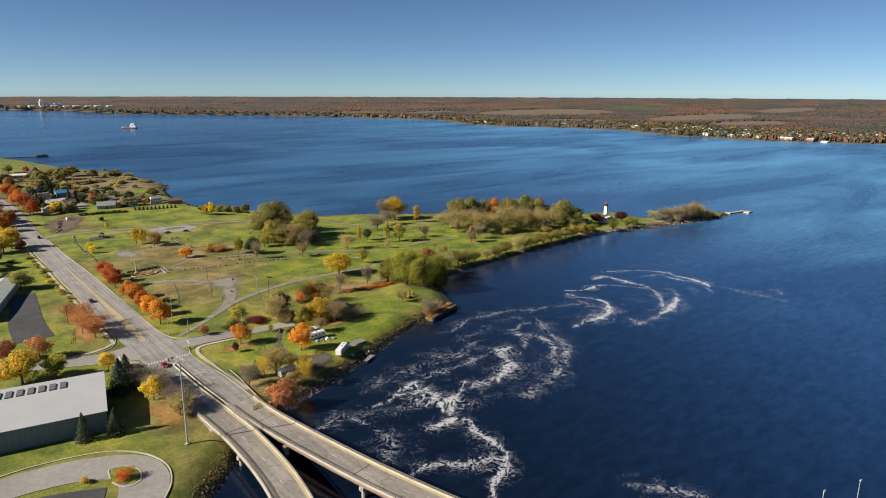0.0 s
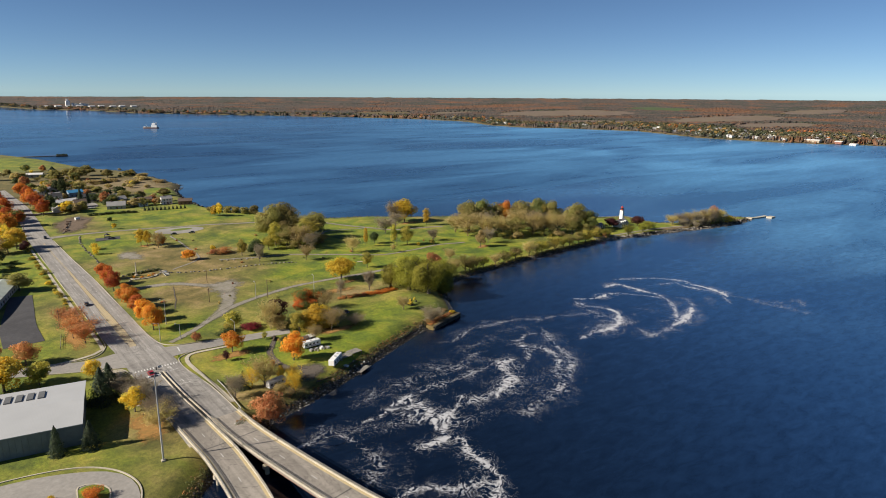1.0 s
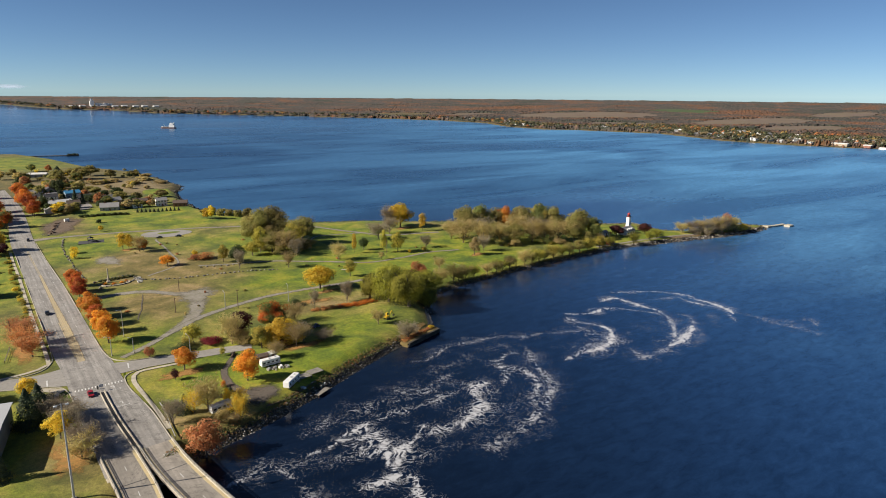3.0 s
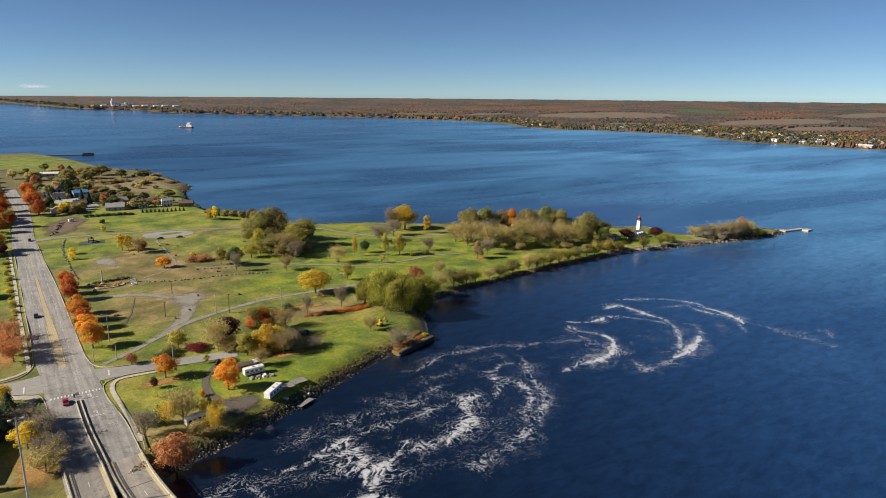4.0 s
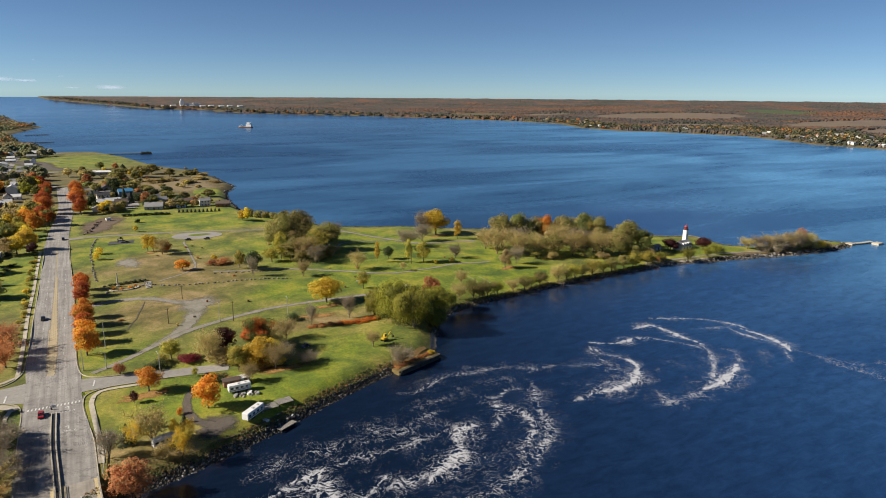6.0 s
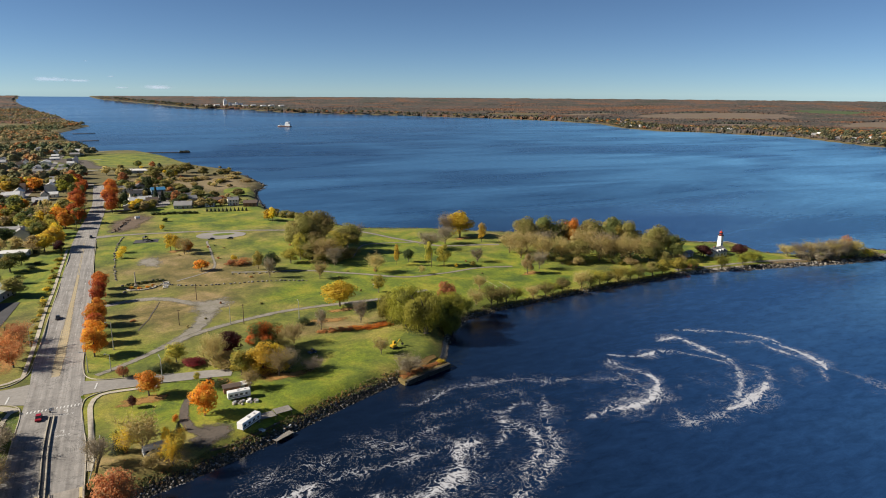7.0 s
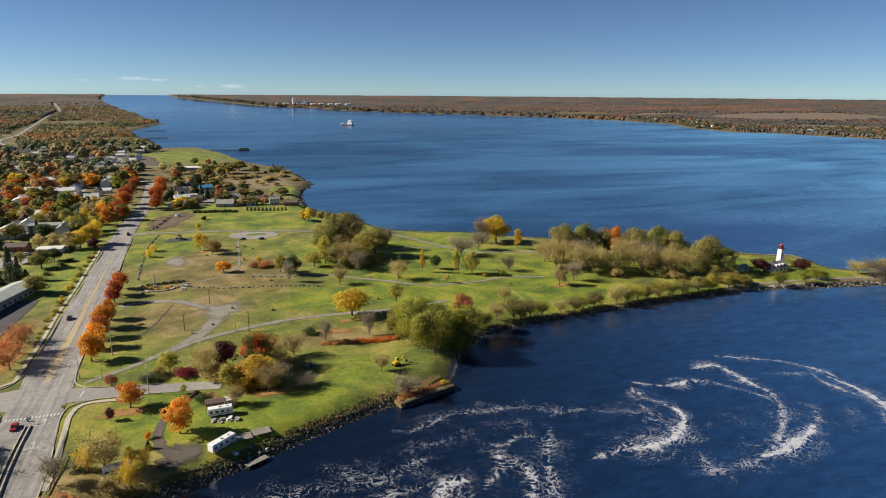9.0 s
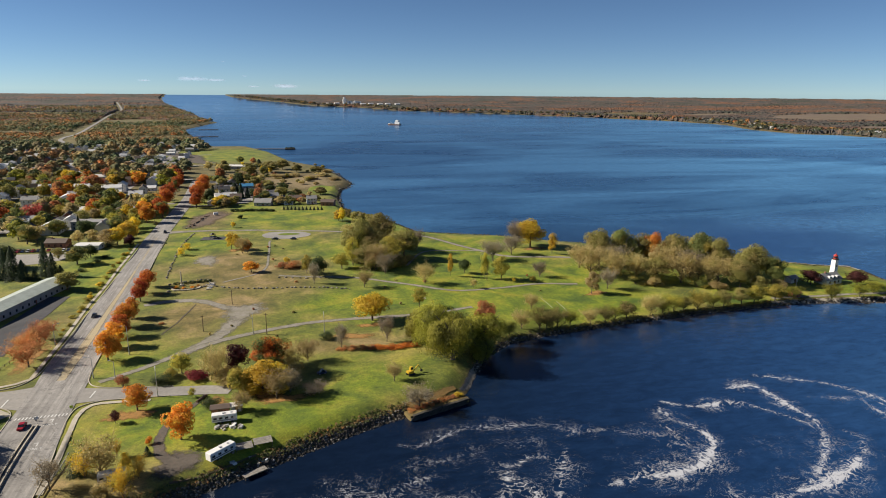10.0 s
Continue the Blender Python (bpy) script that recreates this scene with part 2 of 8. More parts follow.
# ---- the lie of the land ----
HOME_SHORE = [(-900, 60), (-60, 100), (25, 130), (47, 153), (58, 163), (64, 170), (72, 179), (82, 186), (93, 192), (107, 196), (120, 201),
              (134, 206.6), (145, 212), (156, 217.5), (170, 223.5), (182, 228.5), (188.5, 230), (208, 238), (212, 241), (221, 257), (230, 271),
              (244, 282), (265, 287), (285, 289), (314, 292), (344, 294), (374, 295), (403, 296), (424, 293), (445, 290), (469, 285),
              (500, 278), (536, 271), (566, 270.5), (584, 276)]
POINT_SHORE = [(575, 288), (540, 299), (508, 304), (494, 315), (499, 336), (499, 348), (480, 356), (465, 368), (430, 402), (395, 428),
               (360, 451), (337, 466), (317, 484), (293, 495), (258, 511), (247, 552), (222, 585), (214, 612), (217, 694), (225, 739),
               (243, 785), (239, 850), (230, 941), (188, 1031), (158, 1192), (118, 1315), (57, 1327), (0, 1574), (-17, 1690), (-60, 1900),
               (-10, 2240), (6, 2314), (-40, 2400), (-97, 2777), (-372, 3968), (-436, 4350), (-480, 4950), (-4950, 4950), (-4950, 60)]
FAR_SHORE = [(-120, 4950), (-37, 4571), (267, 4001), (430, 3630), (640, 3480), (770, 3163), (1165, 2790), (1441, 2430), (1600, 2150),
             (1640, 1900), (1550, 1680), (1543, 1480), (1608, 1417), (1680, 1160), (1560, 890), (1560, 741), (1592, 623), (1672, 456),
             (1800, 200), (2200, -300), (4950, -300), (4950, 4950)]
LAND = [np.array(HOME_SHORE + POINT_SHORE, float), np.array(FAR_SHORE, float)]


def shore_distance(x, y):
    """Metres inland of the water's edge, below 0 over the water."""
    best = np.full(x.shape, 1e9)
    inside = np.zeros(x.shape, bool)
    for poly in LAND:
        for a, b in zip(poly, np.roll(poly, -1, 0)):
            d = b - a
            t = np.clip(((x - a[0]) * d[0] + (y - a[1]) * d[1]) / (d @ d), 0, 1)
            best = np.minimum(best, np.hypot(x - a[0] - t * d[0], y - a[1] - t * d[1]))
            if a[1] != b[1]:
                inside ^= ((a[1] > y) != (b[1] > y)) & (x < d[0] * (y - a[1]) / d[1] + a[0])
    return np.where(inside, best, -best)


def step(a, b, v):
    t = np.clip((v - a) / (b - a), 0, 1)
    return t * t * (3 - 2 * t)


def rise(x, y):
    """The far country and water stand higher with distance, in place of what lies past the view's reach."""
    return 0.88e-5 * np.maximum(np.hypot(x, y) - 2000, 0) ** 2


def land_height(x, y):
    x, y = np.asarray(x, float), np.asarray(y, float)
    s = shore_distance(x, y)
    low = step(230, 290, x) * step(700, 600, y)
    up = 1.5 * step(-1.0, 3.0, s) - 0.3 + (2.9 - 1.3 * low) * step(1.0, 10 + 12 * low, s)
    lumps = 0.25 * np.sin(x * 0.11 + 1.3) * np.sin(y * 0.09) * step(6, 30, s)
    land = np.where(s > -1, up + lumps, -0.3 + 0.6 * (s + 1).clip(-5, 0)) + rise(x, y)
    bank = 4.3 * step(14, 10.5, np.abs(x - 73.5)) * step(183, 189, y) * step(262, 235, y)
    return np.maximum(land, bank * (bank > 0.5) - 9 * (bank <= 0.5))


def height(x, y):
    return float(land_height(np.array([x]), np.array([y]))[0])


def axis(*spans):
    out = [np.arange(a, b, d) for a, b, d in spans]
    return np.concatenate(out + [[spans[-1][1]]])


def sheet(name, xs, ys, zf, mat, keep=None):
    X, Y = np.meshgrid(xs, ys)
    Z = zf(X.ravel(), Y.ravel())
    nx, ny = len(xs), len(ys)
    i = np.arange(nx * ny).reshape(ny, nx)
    quads = np.stack([i[:-1, :-1], i[:-1, 1:], i[1:, 1:], i[1:, :-1]], -1).reshape(-1, 4)
    V = np.stack([X.ravel(), Y.ravel(), Z], 1)
    if keep is not None:
        quads = quads[keep(V[quads].mean(1))]
        used = np.unique(quads)
        back = np.zeros(len(V), int)
        back[used] = np.arange(len(used))
        V, quads = V[used], back[quads]
    me = bpy.data.meshes.new(name)
    me.vertices.add(len(V))
    me.vertices.foreach_set("co", V.ravel())
    me.loops.add(quads.size)
    me.loops.foreach_set("vertex_index", quads.ravel().astype(np.int32))
    me.polygons.add(len(quads))
    me.polygons.foreach_set("loop_start", np.arange(0, quads.size, 4, dtype=np.int32))
    me.update(calc_edges=True)
    me.shade_smooth()
    me.materials.append(mat)
    return me, V


def spline(pts, every):
    """Points along a smooth curve through pts, about every so many metres."""
    P = [np.array(p, float) for p in pts]
    P = [2 * P[0] - P[1]] + P + [2 * P[-1] - P[-2]]
    out = []
    for a, b, c, d in zip(P, P[1:], P[2:], P[3:]):
        k = max(1, int(np.linalg.norm(c - b) / every))
        for t in np.arange(k) / k:
            out.append(0.5 * (2 * b + (c - a) * t + (2 * a - 5 * b + 4 * c - d) * t * t + (3 * b - a - 3 * c + d) * t ** 3))
    return np.array(out + [P[-2]])


def normals_of(P):
    d = np.gradient(P[:, :2], axis=0)
    d /= np.linalg.norm(d, axis=1)[:, None] + 1e-9
    return np.stack([d[:, 1], -d[:, 0]], 1)


def sweep_mesh(name, pts, profile, mat, every=4.0, ends=True):
    """Sweeps a closed outline of (offset to the right, height) along pts (x, y, z)."""
    P = spline(pts, every)
    N = normals_of(P)
    k = len(profile)
    V, F = [], []
    for p, n in zip(P, N):
        V += [(p[0] + n[0] * o, p[1] + n[1] * o, p[2] + z) for o, z in profile]
    for i in range(len(P) - 1):
        F += [(i * k + j, i * k + (j + 1) % k, (i + 1) * k + (j + 1) % k, (i + 1) * k + j) for j in range(k)]
    if ends:
        F += [tuple(range(k))[::-1], tuple((len(P) - 1) * k + j for j in range(k))]
    me = mesh(name, V, F, mat)
    bm = bmesh.new()
    bm.from_mesh(me)
    bmesh.ops.recalc_face_normals(bm, faces=bm.faces)
    bm.to_mesh(me)
    bm.free()
    return me


def strip_mesh(name, pts, widths, lift, mat, every=3.0, ragged=0.0):
    """A band laid over the land: pts (x, y), one width or one for each point."""
    if not hasattr(widths, "__len__"):
        widths = [widths] * len(pts)
    P = spline([(x, y, w) for (x, y), w in zip(pts, widths)], every)
    N = normals_of(P)
    rng = np.random.default_rng(len(pts))
    cols = np.linspace(-0.5, 0.5, 5)
    V = []
    for p, n in zip(P, N):
        for c in cols:
            w = p[2] * (1 + ragged * rng.uniform(-1, 1))
            V.append((p[0] + n[0] * c * w, p[1] + n[1] * c * w))
    V = np.array(V)
    Z = land_height(V[:, 0], V[:, 1]) + lift
    k = 5
    F = [(i * k + j, (i + 1) * k + j, (i + 1) * k + j + 1, i * k + j + 1) for i in range(len(P) - 1) for j in range(k - 1)]
    F = [f[::-1] for f in F]
    me = mesh(name, np.column_stack([V, Z]), F, mat, True)
    me.attributes.new("edge", "FLOAT", "POINT").data.foreach_set("value", np.tile(np.abs(cols) * 2, len(P)).astype(np.float32))
    return me


def patch_mesh(name, cx, cy, rx, ry, turn, lift, mat, seed=1, ragged=0.12, rings=6, spokes=40):
    """An uneven round patch laid over the land."""
    rng = np.random.default_rng(seed)
    ph = rng.uniform(0, 6.28, 4)
    V, F = [(0.0, 0.0)], []
    for r in range(1, rings + 1):
        for s in range(spokes):
            a = 2 * math.pi * s / spokes
            k = 1 + ragged * (math.sin(2 * a + ph[0]) + 0.7 * math.sin(3 * a + ph[1]) + 0.5 * math.sin(5 * a + ph[2]) + 0.4 * math.sin(9 * a + ph[3]))
            V.append((math.cos(a) * rx * k * r / rings, math.sin(a) * ry * k * r / rings))
    for s in range(spokes):
        F.append((0, 1 + s, 1 + (s + 1) % spokes))
        for r in range(rings - 1):
            a, b = 1 + r * spokes, 1 + (r + 1) * spokes
            F.append((a + s, b + s, b + (s + 1) % spokes, a + (s + 1) % spokes))
    c, s_ = math.cos(radians(turn)), math.sin(radians(turn))
    V = np.array([(cx + x * c - y * s_, cy + x * s_ + y * c) for x, y in V])
    me = mesh(name, np.column_stack([V, land_height(V[:, 0], V[:, 1]) + lift]), F, mat, True)
    edge_at = np.concatenate([[0.0], np.repeat(np.arange(1, rings + 1) / rings, spokes)])
    me.attributes.new("edge", "FLOAT", "POINT").data.foreach_set("value", edge_at.astype(np.float32))
    return me


def laid(name, me, label, category, kind="structure"):
    return tagged(new(name, me), label, category, kind=kind)


# ---- ground ----
GROUND, n, l, b = material("grass_and_soil", 0.95)
dry, wild = n.new("ShaderNodeAttribute"), n.new("ShaderNodeAttribute")
dry.attribute_name, wild.attribute_name = "dry", "wild"
mid = noise_fac(n, l, ground_coords(n, l, 0.06), 5, 0.62, 0.4)
fine = noise_fac(n, l, ground_coords(n, l, 0.7), 5, 0.7)
wide = noise_fac(n, l, ground_coords(n, l, 0.016), 4, 0.6, 0.5)
lush = ramp(n, l, mid, ((0.34, (0.060, 0.104, 0.007)), (0.5, (0.148, 0.197, 0.008)), (0.64, (0.262, 0.258, 0.018))))
worn = ramp(n, l, mid, ((0.34, (0.10, 0.088, 0.018)), (0.5, (0.185, 0.145, 0.042)), (0.64, (0.30, 0.218, 0.095))))
wood = ramp(n, l, mid, ((0.25, (0.055, 0.05, 0.02)), (0.5, (0.115, 0.082, 0.038)), (0.75, (0.175, 0.118, 0.06))))
add = n.new("ShaderNodeMath")
add.operation = "MULTIPLY_ADD"
add.use_clamp = True
l.new(wide, add.inputs[0])
add.inputs[1].default_value = 2.4
sub = n.new("ShaderNodeMath")
sub.operation = "SUBTRACT"
l.new(dry.outputs["Fac"], sub.inputs[0])
sub.inputs[1].default_value = 1.12
l.new(sub.outputs[0], add.inputs[2])
col = mix(n, l, add.outputs[0], lush, worn)
col = mix(n, l, wild.outputs["Fac"], col, wood)
tuft = noise_fac(n, l, ground_coords(n, l, (0.17, 0.11, 0.15)), 4, 0.6, 0.8)
col = mix(n, l, 0.38, col, ramp(n, l, tuft, ((0.36, (0.62, 0.66, 0.6)), (0.5, (1, 1, 1)), (0.64, (1.28, 1.2, 1.2)))), "MULTIPLY")
col = mix(n, l, 0.55, col, ramp(n, l, fine, ((0.3, (0.4, 0.4, 0.4)), (0.7, (1.5, 1.5, 1.5)))), "MULTIPLY")
blade = noise_fac(n, l, ground_coords(n, l, 3.2), 2, 0.6)
col = mix(n, l, 0.5, col, ramp(n, l, blade, ((0.35, (0.5, 0.5, 0.5)), (0.65, (1.4, 1.4, 1.4)))), "MULTIPLY")
l.new(col, b.inputs["Base Color"])
bump(n, l, fine, b, 0.5, 0.25)

FAR_FIELDS = [(2400, 2060, 360, 270), (2560, 1340, 330, 160), (3090, 2010, 150, 180), (1960, 1500, 110, 150), (2250, 1020, 220, 110), (3350, 1350, 260, 110), (2000, 2420, 160, 70)]
FIELDS = FAR_FIELDS + [(85, 1150, 95, 150), (1720, 2600, 150, 120), (-250, 2300, 120, 160), (-420, 1750, 160, 60), (-700, 2900, 260, 90)]
GX = axis((-4900, -700, 120), (-700, -120, 20), (-120, 40, 6), (40, 260, 2.5), (260, 600, 4), (600, 1500, 60), (1500, 2000, 25), (2000, 4900, 120))
GY = axis((-300, 60, 60), (60, 130, 10), (130, 300, 2.5), (300, 620, 4), (620, 1350, 10), (1350, 2000, 25), (2000, 4900, 60))
ground_mesh, GV = sheet("ground", GX, GY, land_height, GROUND, lambda c: (np.hypot(c[:, 0], c[:, 1]) < 4820) & (c[:, 2] > rise(c[:, 0], c[:, 1]) - 3.2))
gx, gy = GV[:, 0], GV[:, 1]
DRY_SPOTS = [(125, 405, 45, 60, 1.0), (122, 350, 38, 26, 1.0), (112, 335, 16, 22, 0.8), (165, 415, 26, 16, 0.9), (118, 445, 26, 26, 1.0), (57, 200, 14, 18, 0.75), (100, 205, 22, 12, 0.45), (330, 290, 90, 9, 0.5),
             (150, 262, 18, 14, 0.5), (55, 330, 8, 70, 0.55), (195, 330, 25, 12, 0.4), (170, 290, 28, 8, 0.7), (190, 222, 12, 8, 0.8),
             (105, 600, 12, 50, 0.9), (150, 395, 40, 18, 0.55), (195, 235, 30, 12, 0.35), (42, 194, 34, 16, 0.45), (52, 178, 12, 22, 0.6), (66, 190, 8, 40, 0.5)]
LUSH_SPOTS = [(270, 345, 60, 32, 0.5), (235, 395, 40, 40, 0.45), (165, 342, 50, 14, 0.35), (100, 240, 16, 16, 0.45), (280, 340, 80, 40, 0.4), (240, 440, 60, 50, 0.35), (155, 585, 60, 40, 0.25),
              (150, 235, 26, 10, 0.35), (190, 450, 30, 30, 0.3), (30, 200, 40, 20, 0.25), (55, 440, 9, 90, 0.3), (440, 315, 60, 20, 0.35), (42, 425, 16, 60, 0.4), (160, 560, 60, 30, 0.2)]
dryness = np.full(len(gx), 0.23)
for x, y, rx, ry, v in DRY_SPOTS:
    dryness = np.maximum(dryness, 0.18 + v * np.exp(-((gx - x) / rx) ** 2 - ((gy - y) / ry) ** 2))
for x, y, rx, ry, v in LUSH_SPOTS:
    dryness -= v * np.exp(-((gx - x) / rx) ** 2 - ((gy - y) / ry) ** 2)
shore = shore_distance(gx, gy)
wildness = np.maximum(step(630, 760, gy) * 0.75, step(30, -40, gx) * step(380, 470, gy) * 0.5)
wildness = np.maximum(wildness, step(5.0, 1.0, shore) * 0.9)
wildness = np.where(gx > 1200, 0.9, wildness)
for x, y, rx, ry in FAR_FIELDS:
    f = step(1.25, 0.85, ((gx - x) / rx) ** 2 + ((gy - y) / ry) ** 2)
    wildness, dryness = wildness * (1 - 0.75 * f), np.where(f > 0, 1.2, dryness)
dryness -= 0.5 * np.exp(-(((gx - 80) / 95) ** 4) - ((gy - 1140) / 130) ** 4)
for x, y, rx, ry in ((80, 1130, 90, 120), (205, 730, 16, 30), (160, 640, 50, 10)):
    wildness *= 1 - 0.9 * np.exp(-(((gx - x) / rx) ** 4) - ((gy - y) / ry) ** 4)
for key, values in (("dry", dryness), ("wild", wildness)):
    at = ground_mesh.attributes.new(key, "FLOAT", "POINT")
    at.data.foreach_set("value", values.astype(np.float32))
laid("ground", ground_mesh, "mown grass and autumn meadow down to a stony bank", "ground")

# ---- water ----
WATER, n, l, b = material("deep_river_water", 0.06)
b.inputs["IOR"].default_value = 1.333
wide = noise_fac(n, l, ground_coords(n, l, (0.0022, 0.0034, 0.003)), 4, 0.55, 0.8)
streak = noise_fac(n, l, ground_coords(n, l, (0.0028, 0.0105, 0.01)), 5, 0.66, 1.1)
# dark tannin water of the side river, clear blue water of the great one; sky reflection painted in along lean
place = n.new("ShaderNodeNewGeometry")
split = n.new("ShaderNodeSeparateXYZ")
l.new(place.outputs["Position"], split.inputs[0])


def ramped(value, lo, hi):
    m = n.new("ShaderNodeMapRange")
    m.interpolation_type = "SMOOTHSTEP"
    l.new(value, m.inputs[0])
    m.inputs["From Min"].default_value, m.inputs["From Max"].default_value = lo, hi
    return m.outputs[0]


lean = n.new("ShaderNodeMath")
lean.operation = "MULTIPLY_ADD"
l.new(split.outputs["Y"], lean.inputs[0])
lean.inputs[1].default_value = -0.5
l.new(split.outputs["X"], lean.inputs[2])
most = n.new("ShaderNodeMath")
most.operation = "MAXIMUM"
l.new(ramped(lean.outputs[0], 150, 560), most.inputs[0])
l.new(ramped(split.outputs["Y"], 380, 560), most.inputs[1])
# light and dark bands of mirrored sky on wind-streaked water, put into the colour
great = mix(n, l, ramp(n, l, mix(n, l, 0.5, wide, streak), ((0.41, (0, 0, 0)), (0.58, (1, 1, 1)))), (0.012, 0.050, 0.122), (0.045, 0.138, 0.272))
# base brightened to the right, in place of the brighter sky mirrored there
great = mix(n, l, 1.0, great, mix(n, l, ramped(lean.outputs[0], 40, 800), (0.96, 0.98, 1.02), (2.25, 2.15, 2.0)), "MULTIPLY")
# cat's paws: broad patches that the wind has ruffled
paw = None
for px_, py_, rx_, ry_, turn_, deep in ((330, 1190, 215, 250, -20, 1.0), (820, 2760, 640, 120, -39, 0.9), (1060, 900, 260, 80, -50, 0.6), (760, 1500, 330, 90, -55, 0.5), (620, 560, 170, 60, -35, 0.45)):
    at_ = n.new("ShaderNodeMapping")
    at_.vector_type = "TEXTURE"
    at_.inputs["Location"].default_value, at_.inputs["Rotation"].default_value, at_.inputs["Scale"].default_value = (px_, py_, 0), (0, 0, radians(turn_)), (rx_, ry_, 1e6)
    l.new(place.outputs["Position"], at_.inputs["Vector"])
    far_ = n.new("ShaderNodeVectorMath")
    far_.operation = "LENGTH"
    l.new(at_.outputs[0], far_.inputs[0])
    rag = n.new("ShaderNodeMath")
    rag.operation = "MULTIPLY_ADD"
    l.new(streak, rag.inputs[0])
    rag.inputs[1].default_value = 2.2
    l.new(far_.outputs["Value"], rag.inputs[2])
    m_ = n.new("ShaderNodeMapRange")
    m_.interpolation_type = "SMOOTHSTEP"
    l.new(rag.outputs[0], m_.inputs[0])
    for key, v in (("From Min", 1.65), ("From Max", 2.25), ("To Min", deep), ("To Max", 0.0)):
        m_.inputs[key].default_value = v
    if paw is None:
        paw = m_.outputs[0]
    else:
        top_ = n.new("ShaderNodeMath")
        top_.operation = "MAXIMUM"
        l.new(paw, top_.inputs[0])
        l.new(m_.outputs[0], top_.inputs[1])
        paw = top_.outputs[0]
# base darkened in the paws, painted for the dimmer sky ruffled water mirrors
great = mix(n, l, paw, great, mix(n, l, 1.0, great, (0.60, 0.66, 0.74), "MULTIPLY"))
# side river's base also paler to the right, for the sky it mirrors
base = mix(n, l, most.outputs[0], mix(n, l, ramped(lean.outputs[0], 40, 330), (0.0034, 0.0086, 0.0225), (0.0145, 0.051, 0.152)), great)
# light and dark sides of small ripples, painted into the base colour
chop_shading = noise_fac(n, l, ground_coords(n, l, (0.11, 0.24, 0.2)), 5, 0.72, 0.4)
base = mix(n, l, 0.75, base, ramp(n, l, chop_shading, ((0.34, (0.66, 0.68, 0.7)), (0.5, (1, 1, 1)), (0.66, (1.4, 1.36, 1.32)))), "MULTIPLY")
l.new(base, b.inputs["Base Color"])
rr = n.new("ShaderNodeMapRange")
l.new(mix(n, l, 0.5, wide, streak), rr.inputs[0])
for key, v in (("From Min", 0.38), ("From Max", 0.62), ("To Min", 0.05), ("To Max", 0.18)):
    rr.inputs[key].default_value = v
wet = n.new("ShaderNodeMath")
wet.operation = "MULTIPLY_ADD"
near_ = n.new("ShaderNodeMath")
near_.operation = "MULTIPLY"
l.new(most.outputs[0], near_.inputs[0])
l.new(ramped(split.outputs["Y"], 3900, 1000), near_.inputs[1])
l.new(near_.outputs[0], wet.inputs[0])
wet.inputs[1].default_value = 0.2
l.new(rr.outputs[0], wet.inputs[2])
l.new(wet.outputs[0], b.inputs["Roughness"])
ripples = mix(n, l, 0.5, noise_fac(n, l, ground_coords(n, l, (0.34, 0.62, 0.5)), 4, 0.65, 0.3), noise_fac(n, l, ground_coords(n, l, (1.6, 2.4, 1.0)), 2, 0.5))
bump(n, l, ripples, b, 0.3, 0.28)
wind = n.new("ShaderNodeMapRange")
l.new(mix(n, l, 0.6, wide, streak), wind.inputs[0])
for key, v in (("From Min", 0.36), ("From Max", 0.62), ("To Min", 0.12), ("To Max", 0.42)):
    wind.inputs[key].default_value = v
gust = n.new("ShaderNodeMath")
gust.operation = "MULTIPLY_ADD"
l.new(paw, gust.inputs[0])
gust.inputs[1].default_value = 0.5
l.new(wind.outputs[0], gust.inputs[2])
gloss = n.new("ShaderNodeMapRange")
l.new(paw, gloss.inputs[0])
gloss.inputs["To Min"].default_value, gloss.inputs["To Max"].default_value = 0.55, 0.3
slick = n.new("ShaderNodeMapRange")
l.new(mix(n, l, 0.35, streak, wide), slick.inputs[0])
for key, v in (("From Min", 0.40), ("From Max", 0.60), ("To Min", 0.55), ("To Max", 2.1)):
    slick.inputs[key].default_value = v
calm = n.new("ShaderNodeMath")
calm.operation = "MULTIPLY"
l.new(gloss.outputs[0], calm.inputs[0])
l.new(mix(n, l, most.outputs[0], (1, 1, 1), slick.outputs[0]), calm.inputs[1])
l.new(calm.outputs[0], b.inputs["Specular IOR Level"])
l.new(gust.outputs[0], [k for k in n if k.bl_idname == "ShaderNodeBump"][0].inputs["Strength"])
WX = axis((-4900, -600, 100), (-600, 2000, 50), (2000, 4900, 100))
WY = axis((-900, 2000, 50), (2000, 4900, 80))
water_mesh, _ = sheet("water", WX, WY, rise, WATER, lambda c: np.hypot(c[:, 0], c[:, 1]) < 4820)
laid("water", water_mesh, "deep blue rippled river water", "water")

# ---- foam on the water ----
FOAM, n, l, b = material("river_foam", 0.9)
thick = n.new("ShaderNodeAttribute")
thick.attribute_name = "thick"
warp = n.new("ShaderNodeTexNoise")
warp.inputs["Scale"].default_value = 1.0
warp.inputs["Detail"].default_value = 3.0
l.new(ground_coords(n, l, 0.14), warp.inputs["Vector"])
bent = n.new("ShaderNodeVectorMath")
bent.operation = "MULTIPLY_ADD"
l.new(warp.outputs["Color"], bent.inputs[0])
bent.inputs[1].default_value = (6.5, 6.5, 0)
l.new(ground_coords(n, l, 0.46), bent.inputs[2])
flow = noise_fac(n, l, bent.outputs[0], 2, 0.5, 0.3)
swirl = noise_fac(n, l, ground_coords(n, l, (0.07, 0.07, 0.07)), 3, 0.6, 1.2)
speck = noise_fac(n, l, ground_coords(n, l, (3.2, 3.2, 3.2)), 4, 0.8)


